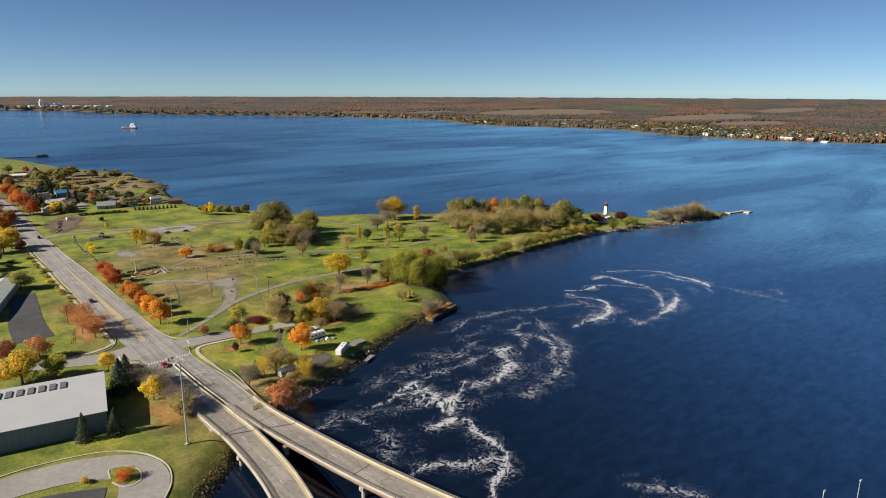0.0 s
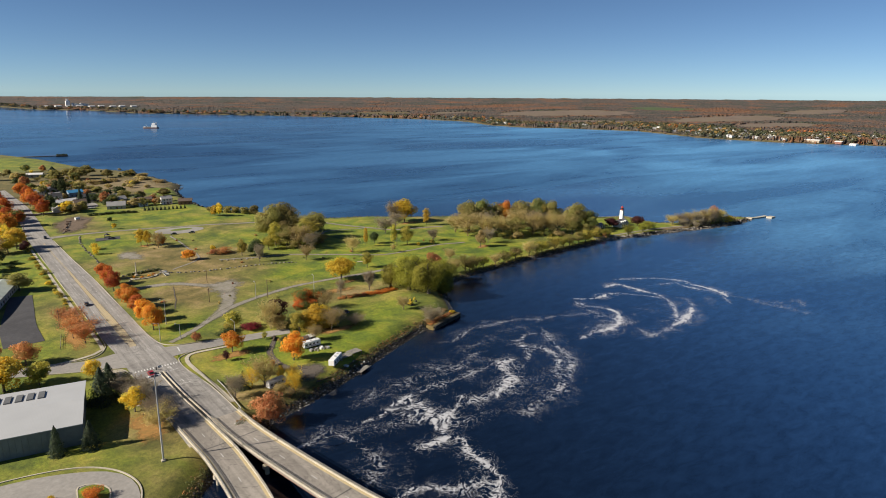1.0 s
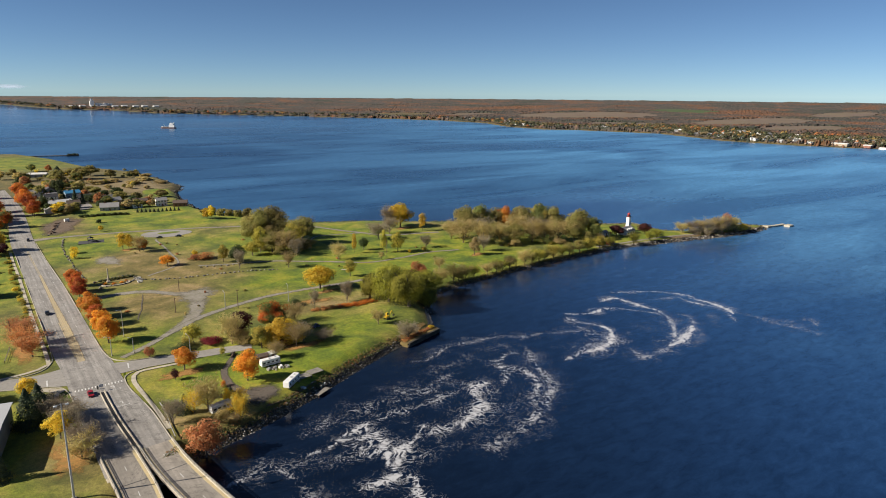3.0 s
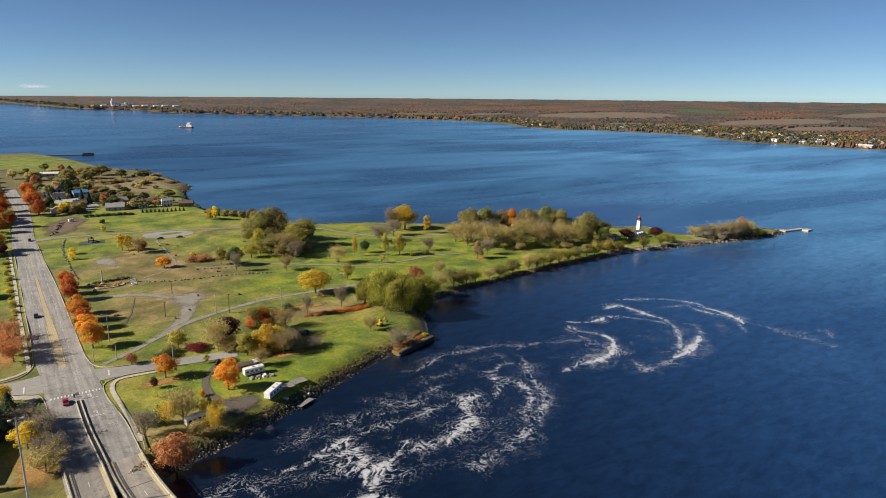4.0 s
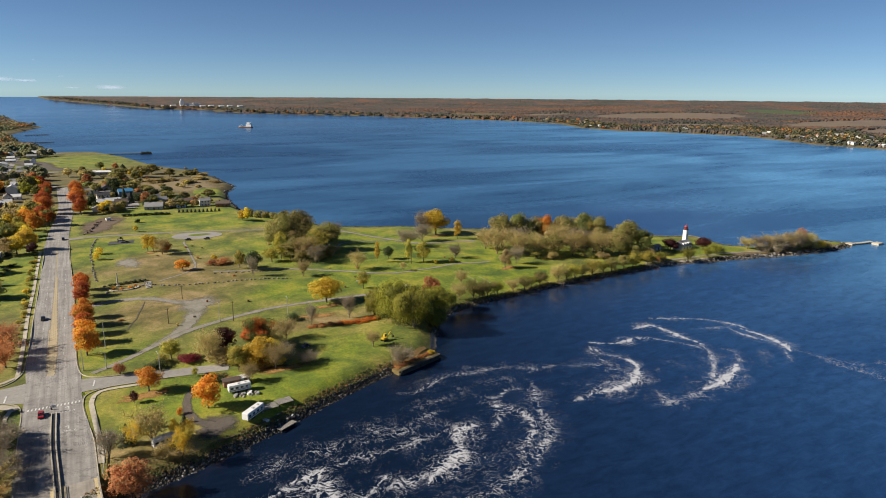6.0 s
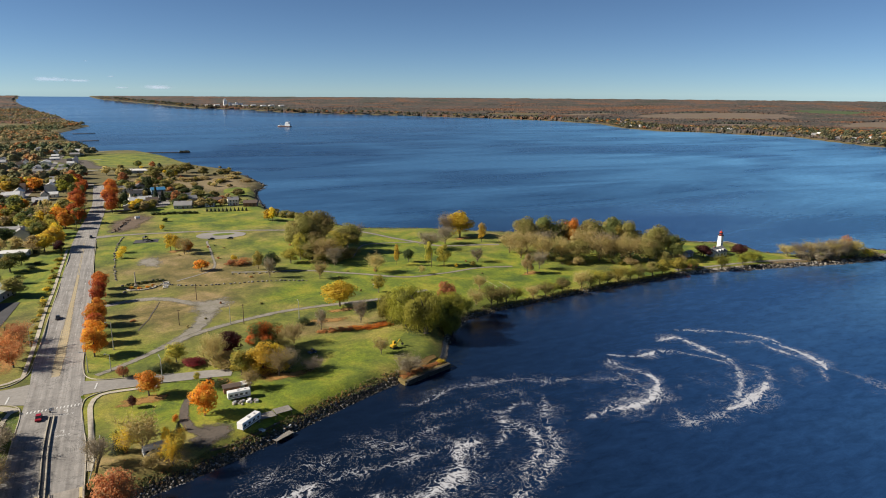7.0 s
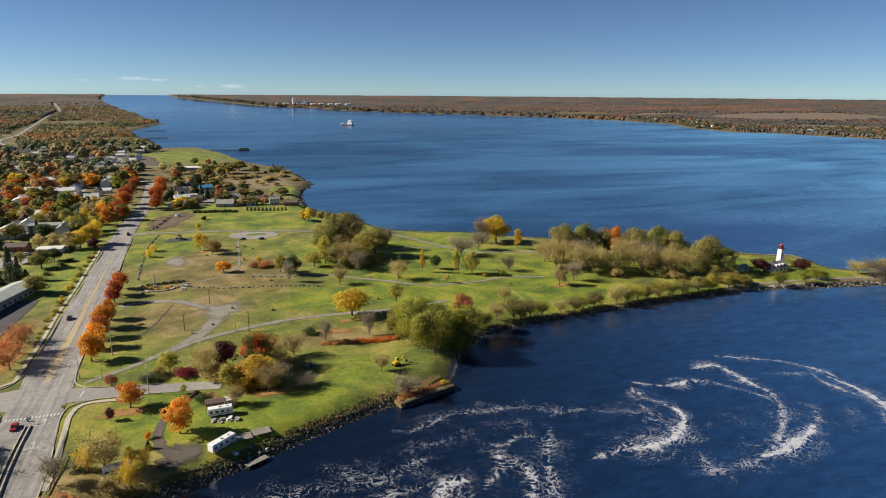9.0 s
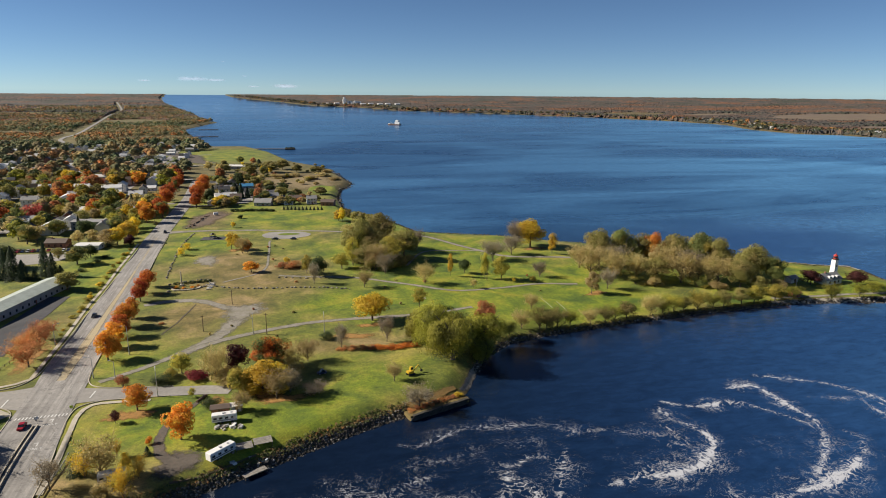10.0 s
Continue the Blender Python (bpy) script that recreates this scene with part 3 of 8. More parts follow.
def math_node(op, a, c, clamp=False):
    m = n.new("ShaderNodeMath")
    m.operation, m.use_clamp = op, clamp
    for k, v in ((0, a), (1, c)):
        if isinstance(v, bpy.types.NodeSocket):
            l.new(v, m.inputs[k])
        else:
            m.inputs[k].default_value = v
    return m.outputs[0]


# flow lines and broad curls set how thickly the foam lies; single flecks break it up, and it thins out to loose flecks at the edges
ridge = math_node("SUBTRACT", 1.0, math_node("MULTIPLY", math_node("ABSOLUTE", math_node("SUBTRACT", flow, 0.5), 0.0), 8.0), True)
lie = math_node("ADD", thick.outputs["Fac"], math_node("MULTIPLY", math_node("SUBTRACT", ridge, 0.42), 0.62))
lie = math_node("ADD", lie, math_node("MULTIPLY", math_node("SUBTRACT", swirl, 0.5), 0.8))
body = math_node("ADD", lie, math_node("MULTIPLY", math_node("SUBTRACT", speck, 0.5), 1.45))
body = math_node("MULTIPLY", body, math_node("MULTIPLY", thick.outputs["Fac"], 8.0, True))
cover = n.new("ShaderNodeMapRange")
l.new(body, cover.inputs[0])
for key, v in (("From Min", 0.50), ("From Max", 1.02), ("To Min", 0.0), ("To Max", 0.74)):
    cover.inputs[key].default_value = v
l.new(cover.outputs[0], b.inputs["Alpha"])
b.inputs["Base Color"].default_value = (0.62, 0.63, 0.66, 1)
STREAKS = []


def ribbon(width, dense, *pts):
    STREAKS.append((width, dense, pts))


ribbon(3.2, 0.75, (326, 227), (339, 220), (350, 211), (355, 200), (354, 191))
ribbon(3.6, 1.15, (352, 197), (353, 191), (353, 184), (352, 176), (347, 169))
ribbon(8, 0.42, (349, 170), (352, 160), (351, 151), (352, 143), (353, 135), (353, 130))
ribbon(6, 0.36, (352, 150), (362, 145), (370, 142), (362, 134))
ribbon(3, 0.55, (330, 208), (341, 204), (348, 201), (346, 194), (348, 184), (348, 174), (336, 161))
ribbon(9, 0.24, (339, 175), (325, 164), (335, 162))
ribbon(3.6, 1.05, (308, 221), (317, 221), (319, 215), (319, 207), (319, 200))
ribbon(4.2, 0.72, (318, 201), (320, 197), (318, 190), (313, 182), (304, 174), (295, 167), (285, 163))
ribbon(4, 0.66, (296, 212), (304, 210), (309, 203), (314, 195), (316, 187))
ribbon(5, 0.5, (323, 185), (325, 180), (318, 173), (310, 168))
ribbon(5, 1.2, (314, 171), (307, 167), (298, 164), (290, 162), (283, 162))
ribbon(6, 0.5, (285, 163), (276, 160), (268, 161), (262, 161), (265, 165), (272, 166))
ribbon(9, 0.3, (286, 173), (283, 166), (293, 168), (311, 176))
ribbon(3.4, 1.0, (277, 218), (283, 213), (291, 211), (297, 212))
ribbon(4, 0.62, (274, 215), (273, 207), (277, 200), (279, 195))
ribbon(4.6, 1.2, (278, 197), (278, 193), (275, 187), (265, 180), (256, 178), (249, 178))
ribbon(6, 0.7, (254, 178), (245, 179), (238, 178), (233, 178))
ribbon(10, 0.42, (270, 211), (268, 197), (264, 186), (251, 183))
ribbon(9, 0.26, (283, 184), (267, 176), (255, 170))
ribbon(5, 0.5, (234, 205), (240, 207), (247, 206), (255, 201), (262, 199), (262, 190))
ribbon(3.4, 0.85, (207, 188), (210, 185), (212, 178), (211, 172), (208, 167), (201, 162))
ribbon(6, 0.6, (231, 199), (221, 183), (215, 169), (210, 162), (202, 157), (197, 151))
ribbon(7, 0.62, (209, 170), (200, 161), (195, 153), (185, 148))
ribbon(8, 0.42, (191, 149), (187, 147), (179, 147), (171, 146), (162, 143))
ribbon(5, 0.5, (181, 213), (187, 211), (202, 217), (215, 216), (230, 213), (238, 208), (250, 204))
ribbon(8, 0.4, (180, 200), (195, 202), (212, 206), (225, 203), (231, 199))
ribbon(5, 0.5, (197, 175), (206, 183), (208, 190), (217, 196), (224, 195))
ribbon(6.5, 0.98, (193, 180), (187, 179), (183, 174), (181, 168), (174, 164), (168, 162), (164, 158))
ribbon(12, 0.34, (119, 184), (128, 187), (141, 189), (154, 190), (166, 192), (179, 189), (188, 186), (194, 182))
ribbon(6, 0.56, (144, 179), (153, 180), (159, 179), (168, 180), (180, 181), (189, 183))
ribbon(6, 0.42, (141, 187), (152, 188), (165, 187), (181, 193), (191, 193))
ribbon(3, 0.95, (130, 177), (135, 178), (140, 179), (138, 176), (133, 176))
ribbon(4, 0.82, (117, 173), (123, 173), (128, 175), (133, 172), (139, 172), (137, 163), (132, 162), (130, 165))
ribbon(3.4, 0.7, (126, 173), (130, 170), (132, 166), (135, 167), (136, 172))
ribbon(6, 0.62, (142, 160), (149, 162), (157, 162), (165, 162))
ribbon(4, 1.15, (133, 154), (136, 159), (139, 159), (142, 160))
ribbon(10, 0.34, (104, 172), (111, 171), (120, 166), (125, 165), (133, 163))
ribbon(9, 0.3, (181, 155), (187, 160), (193, 162), (196, 161))
ribbon(10, 0.3, (138, 152), (146, 153), (153, 152), (159, 152))
ribbon(3.6, 0.9, (155, 167), (146, 161), (138, 155), (132, 150), (136, 144), (132, 137), (132, 130), (131, 122), (124, 116), (115, 112), (110, 104))
ribbon(4, 0.98, (120, 148), (128, 148), (135, 147))
ribbon(4.2, 0.8, (101, 131), (108, 132), (113, 129), (116, 125), (122, 124), (128, 119))
ribbon(8, 0.57, (92, 172), (105, 171), (108, 160), (106, 148), (99, 142))
ribbon(9, 0.52, (145, 88), (151, 80), (157, 70))
ribbon(30, 0.12, (100, 168), (130, 174), (165, 180), (205, 186), (240, 196), (275, 196))
ribbon(22, 0.16, (240, 190), (262, 186), (290, 182), (312, 192))
FX, FY = np.meshgrid(np.arange(84, 384, 0.8), np.arange(62, 240, 0.8))
cover_at = np.zeros(FX.shape)
for width, dens, pts in STREAKS:
    P = spline(pts, 3.0)
    reach = width * 3.2 + 2
    ok = (FX > P[:, 0].min() - reach) & (FX < P[:, 0].max() + reach) & (FY > P[:, 1].min() - reach) & (FY < P[:, 1].max() + reach)
    qx, qy = FX[ok], FY[ok]
    best = np.full(qx.shape, 1e9)
    for i, (p, q) in enumerate(zip(P, P[1:])):
        d = q - p
        f = np.clip(((qx - p[0]) * d[0] + (qy - p[1]) * d[1]) / (d @ d + 1e-9), 0, 1)
        a = (i + f) / max(1, len(P) - 1)
        wide_ = width * 0.82 * (0.8 + 0.35 * np.sin(p[0] * 0.31 + p[1] * 0.17)) * (0.4 + 0.6 * step(0, 0.2, a) * step(1, 0.8, a))
        best = np.minimum(best, np.hypot(qx - p[0] - f * d[0], qy - p[1] - f * d[1]) / wide_)
    core = 0.92 * dens * np.clip(1 - best ** 1.3, 0, 1)
    halo = 0.54 * dens * np.clip(1 - best / 2.6, 0, 1)
    cover_at[ok] = np.maximum(cover_at[ok], np.maximum(core, halo))
k = np.arange(FX.size).reshape(FX.shape)
F = np.stack([k[:-1, :-1], k[:-1, 1:], k[1:, 1:], k[1:, :-1]], -1).reshape(-1, 4)
F = F[cover_at.ravel()[F].max(1) > 0.02]
used = np.unique(F)
back = np.zeros(FX.size, int)
back[used] = np.arange(len(used))
foam_mesh = mesh("river_foam", np.column_stack([FX.ravel(), FY.ravel(), np.full(FX.size, 0.08)])[used], back[F], FOAM, True)
foam_mesh.attributes.new("thick", "FLOAT", "POINT").data.foreach_set("value", cover_at.ravel()[used].astype(np.float32))
foam = tagged(new("river_foam", foam_mesh), "white foam curling in streaks on dark water", "foam", kind="stuff")
foam.visible_shadow = False

# ---- roads and paths ----
road_line = [(73.6, 188), (73.3, 215), (71.8, 250), (71.6, 275), (70.6, 300), (70.3, 400), (69.2, 470), (69, 540), (72.5, 640), (73.5, 700), (71, 770), (69, 830)]
road_wide = [20.4, 20.2, 17.6, 17.4, 17, 16, 14.6, 14, 12.5, 12, 11, 10]
laid("road", strip_mesh("road", road_line, road_wide, 0.16, ASPHALT), "wide worn grey asphalt road with patched lanes", "road")
laid("side_road", strip_mesh("side_road", [(77, 265.5), (90, 263.5), (105, 262), (120, 260), (130, 257)], [13, 9, 7.5, 7, 6], 0.14, PALE_ASPHALT), "grey asphalt lane into the park", "road")
laid("west_street", strip_mesh("west_street", [(66, 268), (52, 270), (36, 276), (18, 284), (-20, 297), (-80, 315)], [19, 11, 10, 9, 8, 8], 0.14, PALE_ASPHALT), "grey asphalt side street", "road")
laid("park_drive", strip_mesh("park_drive", [(74, 536), (95, 536), (116, 535), (156, 524), (205, 508), (230, 495)], [13, 7.5, 6.5, 6, 5.6, 5.4], 0.12, GRAVEL), "pale gravel drive across the park", "path")
laid("shore_path", strip_mesh("shore_path", [(230, 497), (253, 484), (282, 433), (296, 415), (333, 403)], 5.4, 0.12, GRAVEL), "pale gravel path beside the shore", "path")
laid("loop_path", strip_mesh("loop_path", [(225, 405), (243, 435), (263, 438), (283, 432)], 2.6, 0.12, GRAVEL), "narrow gravel footpath over the lawn", "path")
laid("lawn_path", strip_mesh("lawn_path", [(150, 400), (189, 387), (212, 371), (238, 350), (263, 350), (288, 353.5), (310, 348)], 3.6, 0.12, GRAVEL, ragged=0.2), "narrow gravel footpath over the lawn", "path")
laid("parking_walk", strip_mesh("parking_walk", [(147, 492), (146, 488), (145, 452), (141, 412), (120, 395)], 2.2, 0.12, GRAVEL), "narrow paved walk to the car park", "path")
laid("gravel_track", strip_mesh("gravel_track", [(84, 275), (94, 282), (106, 292), (126, 307), (154, 317), (175, 319.5), (212, 317), (240, 322)], [4, 4.4, 4.8, 5.2, 5, 5, 4.6, 4], 0.13, GRAVEL, ragged=0.1), "grey gravel track through the park", "path")
laid("gravel_branch", strip_mesh("gravel_branch", [(106, 292), (118, 304), (126, 321), (131, 338)], [5, 9, 10, 14], 0.11, GRAVEL, ragged=0.2), "worn gravel branch track", "path")
laid("gravel_spur", strip_mesh("gravel_spur", [(131, 343), (122, 352), (112, 362), (98, 367), (85, 364)], [9, 7, 7, 7, 5], 0.10, GRAVEL, ragged=0.3), "faint gravel track in dry grass", "path")
laid("gravel_patch", patch_mesh("gravel_patch", 132, 342, 12, 15, 20, 0.12, GRAVEL, 3, 0.2), "bare gravel clearing", "gravel")
laid("bare_patch", patch_mesh("bare_patch", 108, 445, 10, 15, 10, 0.10, GRAVEL, 5, 0.14), "bare gravel patch in dry grass", "gravel")
laid("dirt_patch", patch_mesh("dirt_patch", 117.6, 213, 8.4, 6, 20, 0.10, DIRT, 4, 0.15), "bare dark dirt patch", "soil")
laid("dirt_track", strip_mesh("dirt_track", [(121.6, 256), (120.5, 252), (116.3, 245.2), (113, 239.8), (111, 232.8), (110.6, 224.8), (112, 219), (116, 214)], [2, 2.2, 2.8, 3.2, 3.4, 4, 4.6, 5], 0.11, DIRT, ragged=0.1), "curving grey gravel track", "soil")
laid("car_park", patch_mesh("car_park", 158, 508, 17, 12.5, -15, 0.13, PALE_ASPHALT, 8, 0.04), "pale asphalt car park in the lawn", "car park")
laid("car_park_island", patch_mesh("car_park_island", 160, 510, 8, 3.6, -15, 0.2, GROUND, 9, 0.03), "grass island in the car park", "grass")
laid("yard_soil", patch_mesh("yard_soil", 98, 584, 15, 36, -12, 0.10, fade_edges(rough_surface("brown_yard_soil", (0.10, 0.068, 0.045), (0.19, 0.135, 0.09), 0.8, 0.95, 0.2, (0.05, 0.04, 0.03)), 0.55), 13, 0.14), "bare brown soil with rubble", "soil")
laid("dark_lot", strip_mesh("dark_lot", [(72, 1012), (45, 1050), (30, 1120), (-18, 1195)], [26, 40, 46, 30], 0.15, DIRT), "dark bare ground beside a green field", "soil")
laid("asphalt_lot", strip_mesh("asphalt_lot", [(35, 310), (35.5, 335), (39, 365), (42, 388)], [15, 14, 12, 10], 0.13, DARK_ASPHALT), "dark smooth asphalt car park", "car park")
laid("turning_loop", strip_mesh("turning_loop", [(-40, 198), (0, 192.5), (18, 190.5), (31, 186), (38.5, 180), (39.5, 171), (36, 163), (30, 157)], [10, 11.5, 12, 12, 13, 13, 12, 10], 0.14, PALE_ASPHALT), "pale asphalt turning loop", "car park")
laid("dark_lot_near", strip_mesh("dark_lot_near", [(-10, 177), (12, 174.5), (28.5, 168.5)], [16, 15, 13], 0.12, DARK_ASPHALT), "dark asphalt car park", "car park")


def edge_kerb(name, pts, wide=0.26, tall=0.15, mat=CONCRETE):
    P = [(x, y, height(x, y) + 0.12) for x, y in pts]
    laid(name, sweep_mesh(name, P, [(-wide / 2, -0.2), (wide / 2, -0.2), (wide / 2, tall), (-wide / 2, tall)], mat, 1.5), "pale concrete kerb beside asphalt", "kerb")


edge_kerb("kerb_east", [(83.6, 197), (83, 221), (81, 240), (80.6, 250), (82, 256), (88, 258.8), (95, 258.6), (110, 258)])
edge_kerb("kerb_east", [(110, 265.6), (95, 267.8), (86, 270), (81, 275), (79.2, 285), (78.8, 305), (78.4, 395), (77, 460), (76.2, 525)])
edge_kerb("kerb_west", [(62.2, 505), (62.1, 415), (62.0, 358), (61.9, 300), (60, 283), (52, 277), (36, 281)])
edge_kerb("kerb_west", [(36, 270.5), (50, 264.6), (59, 261), (62.5, 254), (63, 235), (63.2, 205)])
edge_kerb("kerb_loop", [(-40, 204), (0, 199.4), (18, 198.6), (34, 194), (43, 186.5), (46.8, 176), (45, 166), (40, 158)], 0.4)
edge_kerb("kerb_island", [(32.5, 178), (33.5, 183), (37.5, 182), (40, 177.5), (38.5, 171.8), (34.5, 171.8), (32.6, 176)], 0.4)
laid("loop_island", patch_mesh("loop_island", 36.2, 177.2, 3.6, 5.4, 20, 0.19, GROUND, 7, 0.03), "small grass island in the turning loop", "grass")


def walkway(name, pts, w):
    me = strip_mesh(name, pts, w, 0.2, CONCRETE)
    laid(name, me, "pale concrete pavement slab strip", "pavement")


walkway("pavement", [(40, 278.5), (52, 279.5), (58.5, 283), (60, 292), (59.6, 360), (60, 419), (59.8, 470), (60, 502)], 1.5)
walkway("pavement", [(84.6, 206), (84.4, 222), (83.4, 240), (83.2, 250), (86, 256.4), (95, 256.6), (104, 256)], 1.6)
walkway("pavement", [(60.5, 258.5), (58.5, 250), (58.2, 235), (58.5, 222)], 1.4)
walkway("pavement", [(52, 262), (57, 259.5), (61.3, 255)], 3.2)

WORN_YELLOW = fade_edges(rough_surface("worn_yellow_wash", (0.34, 0.275, 0.16), (0.45, 0.37, 0.23), 1.2, 0.9, 0.2, (0.30, 0.27, 0.22)), 0.55)
laid("turn_lane_wash", strip_mesh("turn_lane_wash", [(70.5, 280), (70.6, 300), (70.5, 335), (70.3, 380), (70.2, 430)], [3.2, 3.8, 3.4, 2.2, 1.4], 0.175, WORN_YELLOW), "faded yellow wash along the road's middle", "road marking")

# road markings, each stroke a piece of the road's paint
markings = thing("road_marking", pose(0, 0, 0), "faded white and yellow paint strokes on asphalt", "road marking", kind="structure")


def stroke(x0, y0, x1, y1, w, mat, name):
    P = np.array([(x0, y0), (x1, y1)], float)
    d = (P[1] - P[0]) / np.linalg.norm(P[1] - P[0])
    q = np.array([d[1], -d[0]]) * w / 2
    k = max(1, int(np.hypot(x1 - x0, y1 - y0) / 5))
    V, F = [], []
    for i in range(k + 1):
        c = P[0] + (P[1] - P[0]) * i / k
        for s in (-1, 1):
            V.append((*(c + s * q), height(*(c + s * q)) + 0.19))
    F = [(2 * i, 2 * i + 1, 2 * i + 3, 2 * i + 2) for i in range(k)]
    return part(name, mesh(name, V, F, mat), None, markings)


for i in range(15):
    stroke(64.6 + i * 1.06, 251.6 - 0.05 * i, 64.75 + i * 1.06, 253.2 - 0.05 * i, 0.42, WHITE_PAINT, "crossing_bar")
for s in (-0.35, 0.35):
    stroke(70.6 + s, 285, 70.3 + s, 400, 0.22, YELLOW_PAINT, "centre_line")
    stroke(70.3 + s, 400, 69.2 + s, 520, 0.22, YELLOW_PAINT, "centre_line")
for s in (-1.6, 1.2):
    stroke(70.6 + s, 286, 70.4 + s, 335, 0.25, YELLOW_PAINT, "turn_lane_line")
for i in range(14):
    stroke(69.2, 287 + 3.4 * i, 71.6, 289.5 + 3.4 * i, 0.5, YELLOW_PAINT, "hatch_bar")
for i in range(18):
    stroke(66.4, 300 + 12 * i, 66.4, 303 + 12 * i, 0.15, WHITE_PAINT, "lane_dash")
    stroke(74.6, 300 + 12 * i, 74.5, 303 + 12 * i, 0.15, WHITE_PAINT, "lane_dash")
stroke(84, 262.2, 84.6, 267.4, 0.5, WHITE_PAINT, "stop_line")
stroke(57.2, 262.8, 57.6, 268.4, 0.5, WHITE_PAINT, "stop_line")
for y in (246, 231):
    stroke(76.4, y + 1.6, 76.4, y + 3.4, 0.3, WHITE_PAINT, "arrow_shaft")
    stroke(76.4, y + 3.4, 75.3, y + 3.0, 0.35, WHITE_PAINT, "arrow_head")
    word = bpy.data.curves.new("lane_word", "FONT")
    word.body, word.align_x, word.size = "ONLY", "CENTER", 1.5
    word.materials.append(WHITE_PAINT)
    w = new("lane_word", word)
    w.matrix_basis = pose(76.4, y - 0.6, height(76.4, y) + 0.2)
    tagged(w, "faded white lane word painted on asphalt", "road marking", kind="structure")


# ---- bridges ----
def bridge(label, centre, wide, piers):
    """Deck, parapets, railings with posts, girders and piers along a centre line of (x, y, z)."""
    t = thing("road_bridge", pose(0, 0, 0), label, "bridge")
    h = wide / 2
    part("deck", sweep_mesh("deck", centre, [(-h, -0.45), (h, -0.45), (h, 0), (-h, 0)], DECK), None, t, "pale worn concrete deck")
    for s in (-1, 1):
        o = s * (h - 0.3)
        part("parapet", sweep_mesh("parapet", centre, [(o - 0.22, 0), (o + 0.22, 0), (o + 0.2, 0.5), (o - 0.2, 0.5)], CONCRETE), None, t, "pale concrete parapet")
        o2 = s * (h - 0.95)
        part("shoulder", sweep_mesh("shoulder", centre, [(o2 - 0.37, 0.004), (o2 + 0.37, 0.004), (o2 + 0.37, 0.05), (o2 - 0.37, 0.05)], YELLOW_PAINT), None, t, "sandy yellow gutter strip")
        for z in (0.95, 1.22):
            part("rail", sweep_mesh("rail", centre, [(o - 0.05, z - 0.05), (o + 0.05, z - 0.05), (o + 0.05, z + 0.05), (o - 0.05, z + 0.05)], RAIL_METAL), None, t, "dull steel rail")
        P = spline(centre, 2.6)
        N = normals_of(P)
        post = mesh("rail_post", *rod_data((0, 0, 0.48), (0, 0, 1.27), 0.08, 5), RAIL_METAL)
        for p, q in zip(P, N):
            part("rail_post", post, None, t).matrix_basis = pose(p[0] + q[0] * o, p[1] + q[1] * o, p[2])
    for o in np.linspace(-h + 1.2, h - 1.2, 4):
        part("girder", sweep_mesh("girder", centre, [(o - 0.2, -1.9), (o + 0.2, -1.9), (o + 0.2, -0.46), (o - 0.2, -0.46)], GIRDER), None, t, "rust-brown steel girder")
    P = spline(centre, 2.6)
    for i in range(6, len(P), 16):
        d = P[min(i + 1, len(P) - 1)] - P[i]
        me = mesh("expansion_joint", *box_data(-h + 0.7, -0.12, 0.0, h - 0.7, 0.12, 0.03), DARK_ASPHALT)
        part("expansion_joint", me, None, t).matrix_basis = pose(*P[i], rz=math.degrees(math.atan2(d[1], d[0])) - 90)
    for i in range(3, len(P) - 1, 5):
        d = P[i + 1] - P[i]
        me = mesh("lane_dash", *box_data(-0.08, -1.4, 0.004, 0.08, 1.4, 0.012), WHITE_PAINT)
        part("lane_dash", me, None, t, "worn white lane dash").matrix_basis = pose(*P[i], rz=math.degrees(math.atan2(d[1], d[0])) - 90)
    for x, y, z, turn in piers:
        bm = prism([(-h + 0.6, -0.8), (h - 0.6, -0.8), (h - 0.2, 0), (h - 0.6, 0.8), (-h + 0.6, 0.8), (-h + 0.2, 0)], z - 2.9, z - 1.92)
        for o in (-h + 1.6, h - 1.6):
            rod((o, 0, -3.5), (o, 0, z - 2.9), 0.65, sides=12, bm=bm)
        part("pier", bm, CONCRETE, t, "concrete pier").matrix_basis = pose(x, y, 0, rz=turn)
    return t


def rod_data(p, q, r, sides):
    bm = rod(p, q, r, sides=sides)
    return bm_data(bm)


def box_data(*a, bevel=0.0):
    return bm_data(box(*a, bevel=bevel))


def bm_data(bm):
    bm.verts.index_update()
    out = [v.co[:] for v in bm.verts], [[v.index for v in f.verts] for f in bm.faces]
    bm.free()
    return out


bridge("pale concrete road bridge with rust-brown girders and low rails",
       [(79, 198, 4.62), (79.6, 186, 4.75), (81.5, 170, 4.9), (86, 142, 5.2), (90, 122, 5.4), (96, 97, 5.6), (104, 66, 5.8)], 9.6, [(81.9, 165, 4.9, 7), (88, 132, 5.3, 10)])
bridge("pale curved concrete road bridge with steel rails",
       [(68.6, 198, 4.62), (69, 186, 4.75), (69.3, 174, 4.9), (68.4, 156, 5.1), (66.8, 142, 5.25), (63.5, 126, 5.4), (57, 106, 5.6), (46, 84, 5.8)], 9.8, [(69, 168, 5.0, -1), (66, 138, 5.3, -8)])
abutment = tagged(new("abutment", mesh("abutment", *box_data(63.5, 185.5, -1, 84.2, 188.2, 4.15, bevel=0.08), CONCRETE)), "concrete bridge abutment in the river bank", "abutment", kind="structure")
median = thing("median_barrier", pose(0, 0, 0), "pale concrete median with a dark gap", "median", kind="structure")
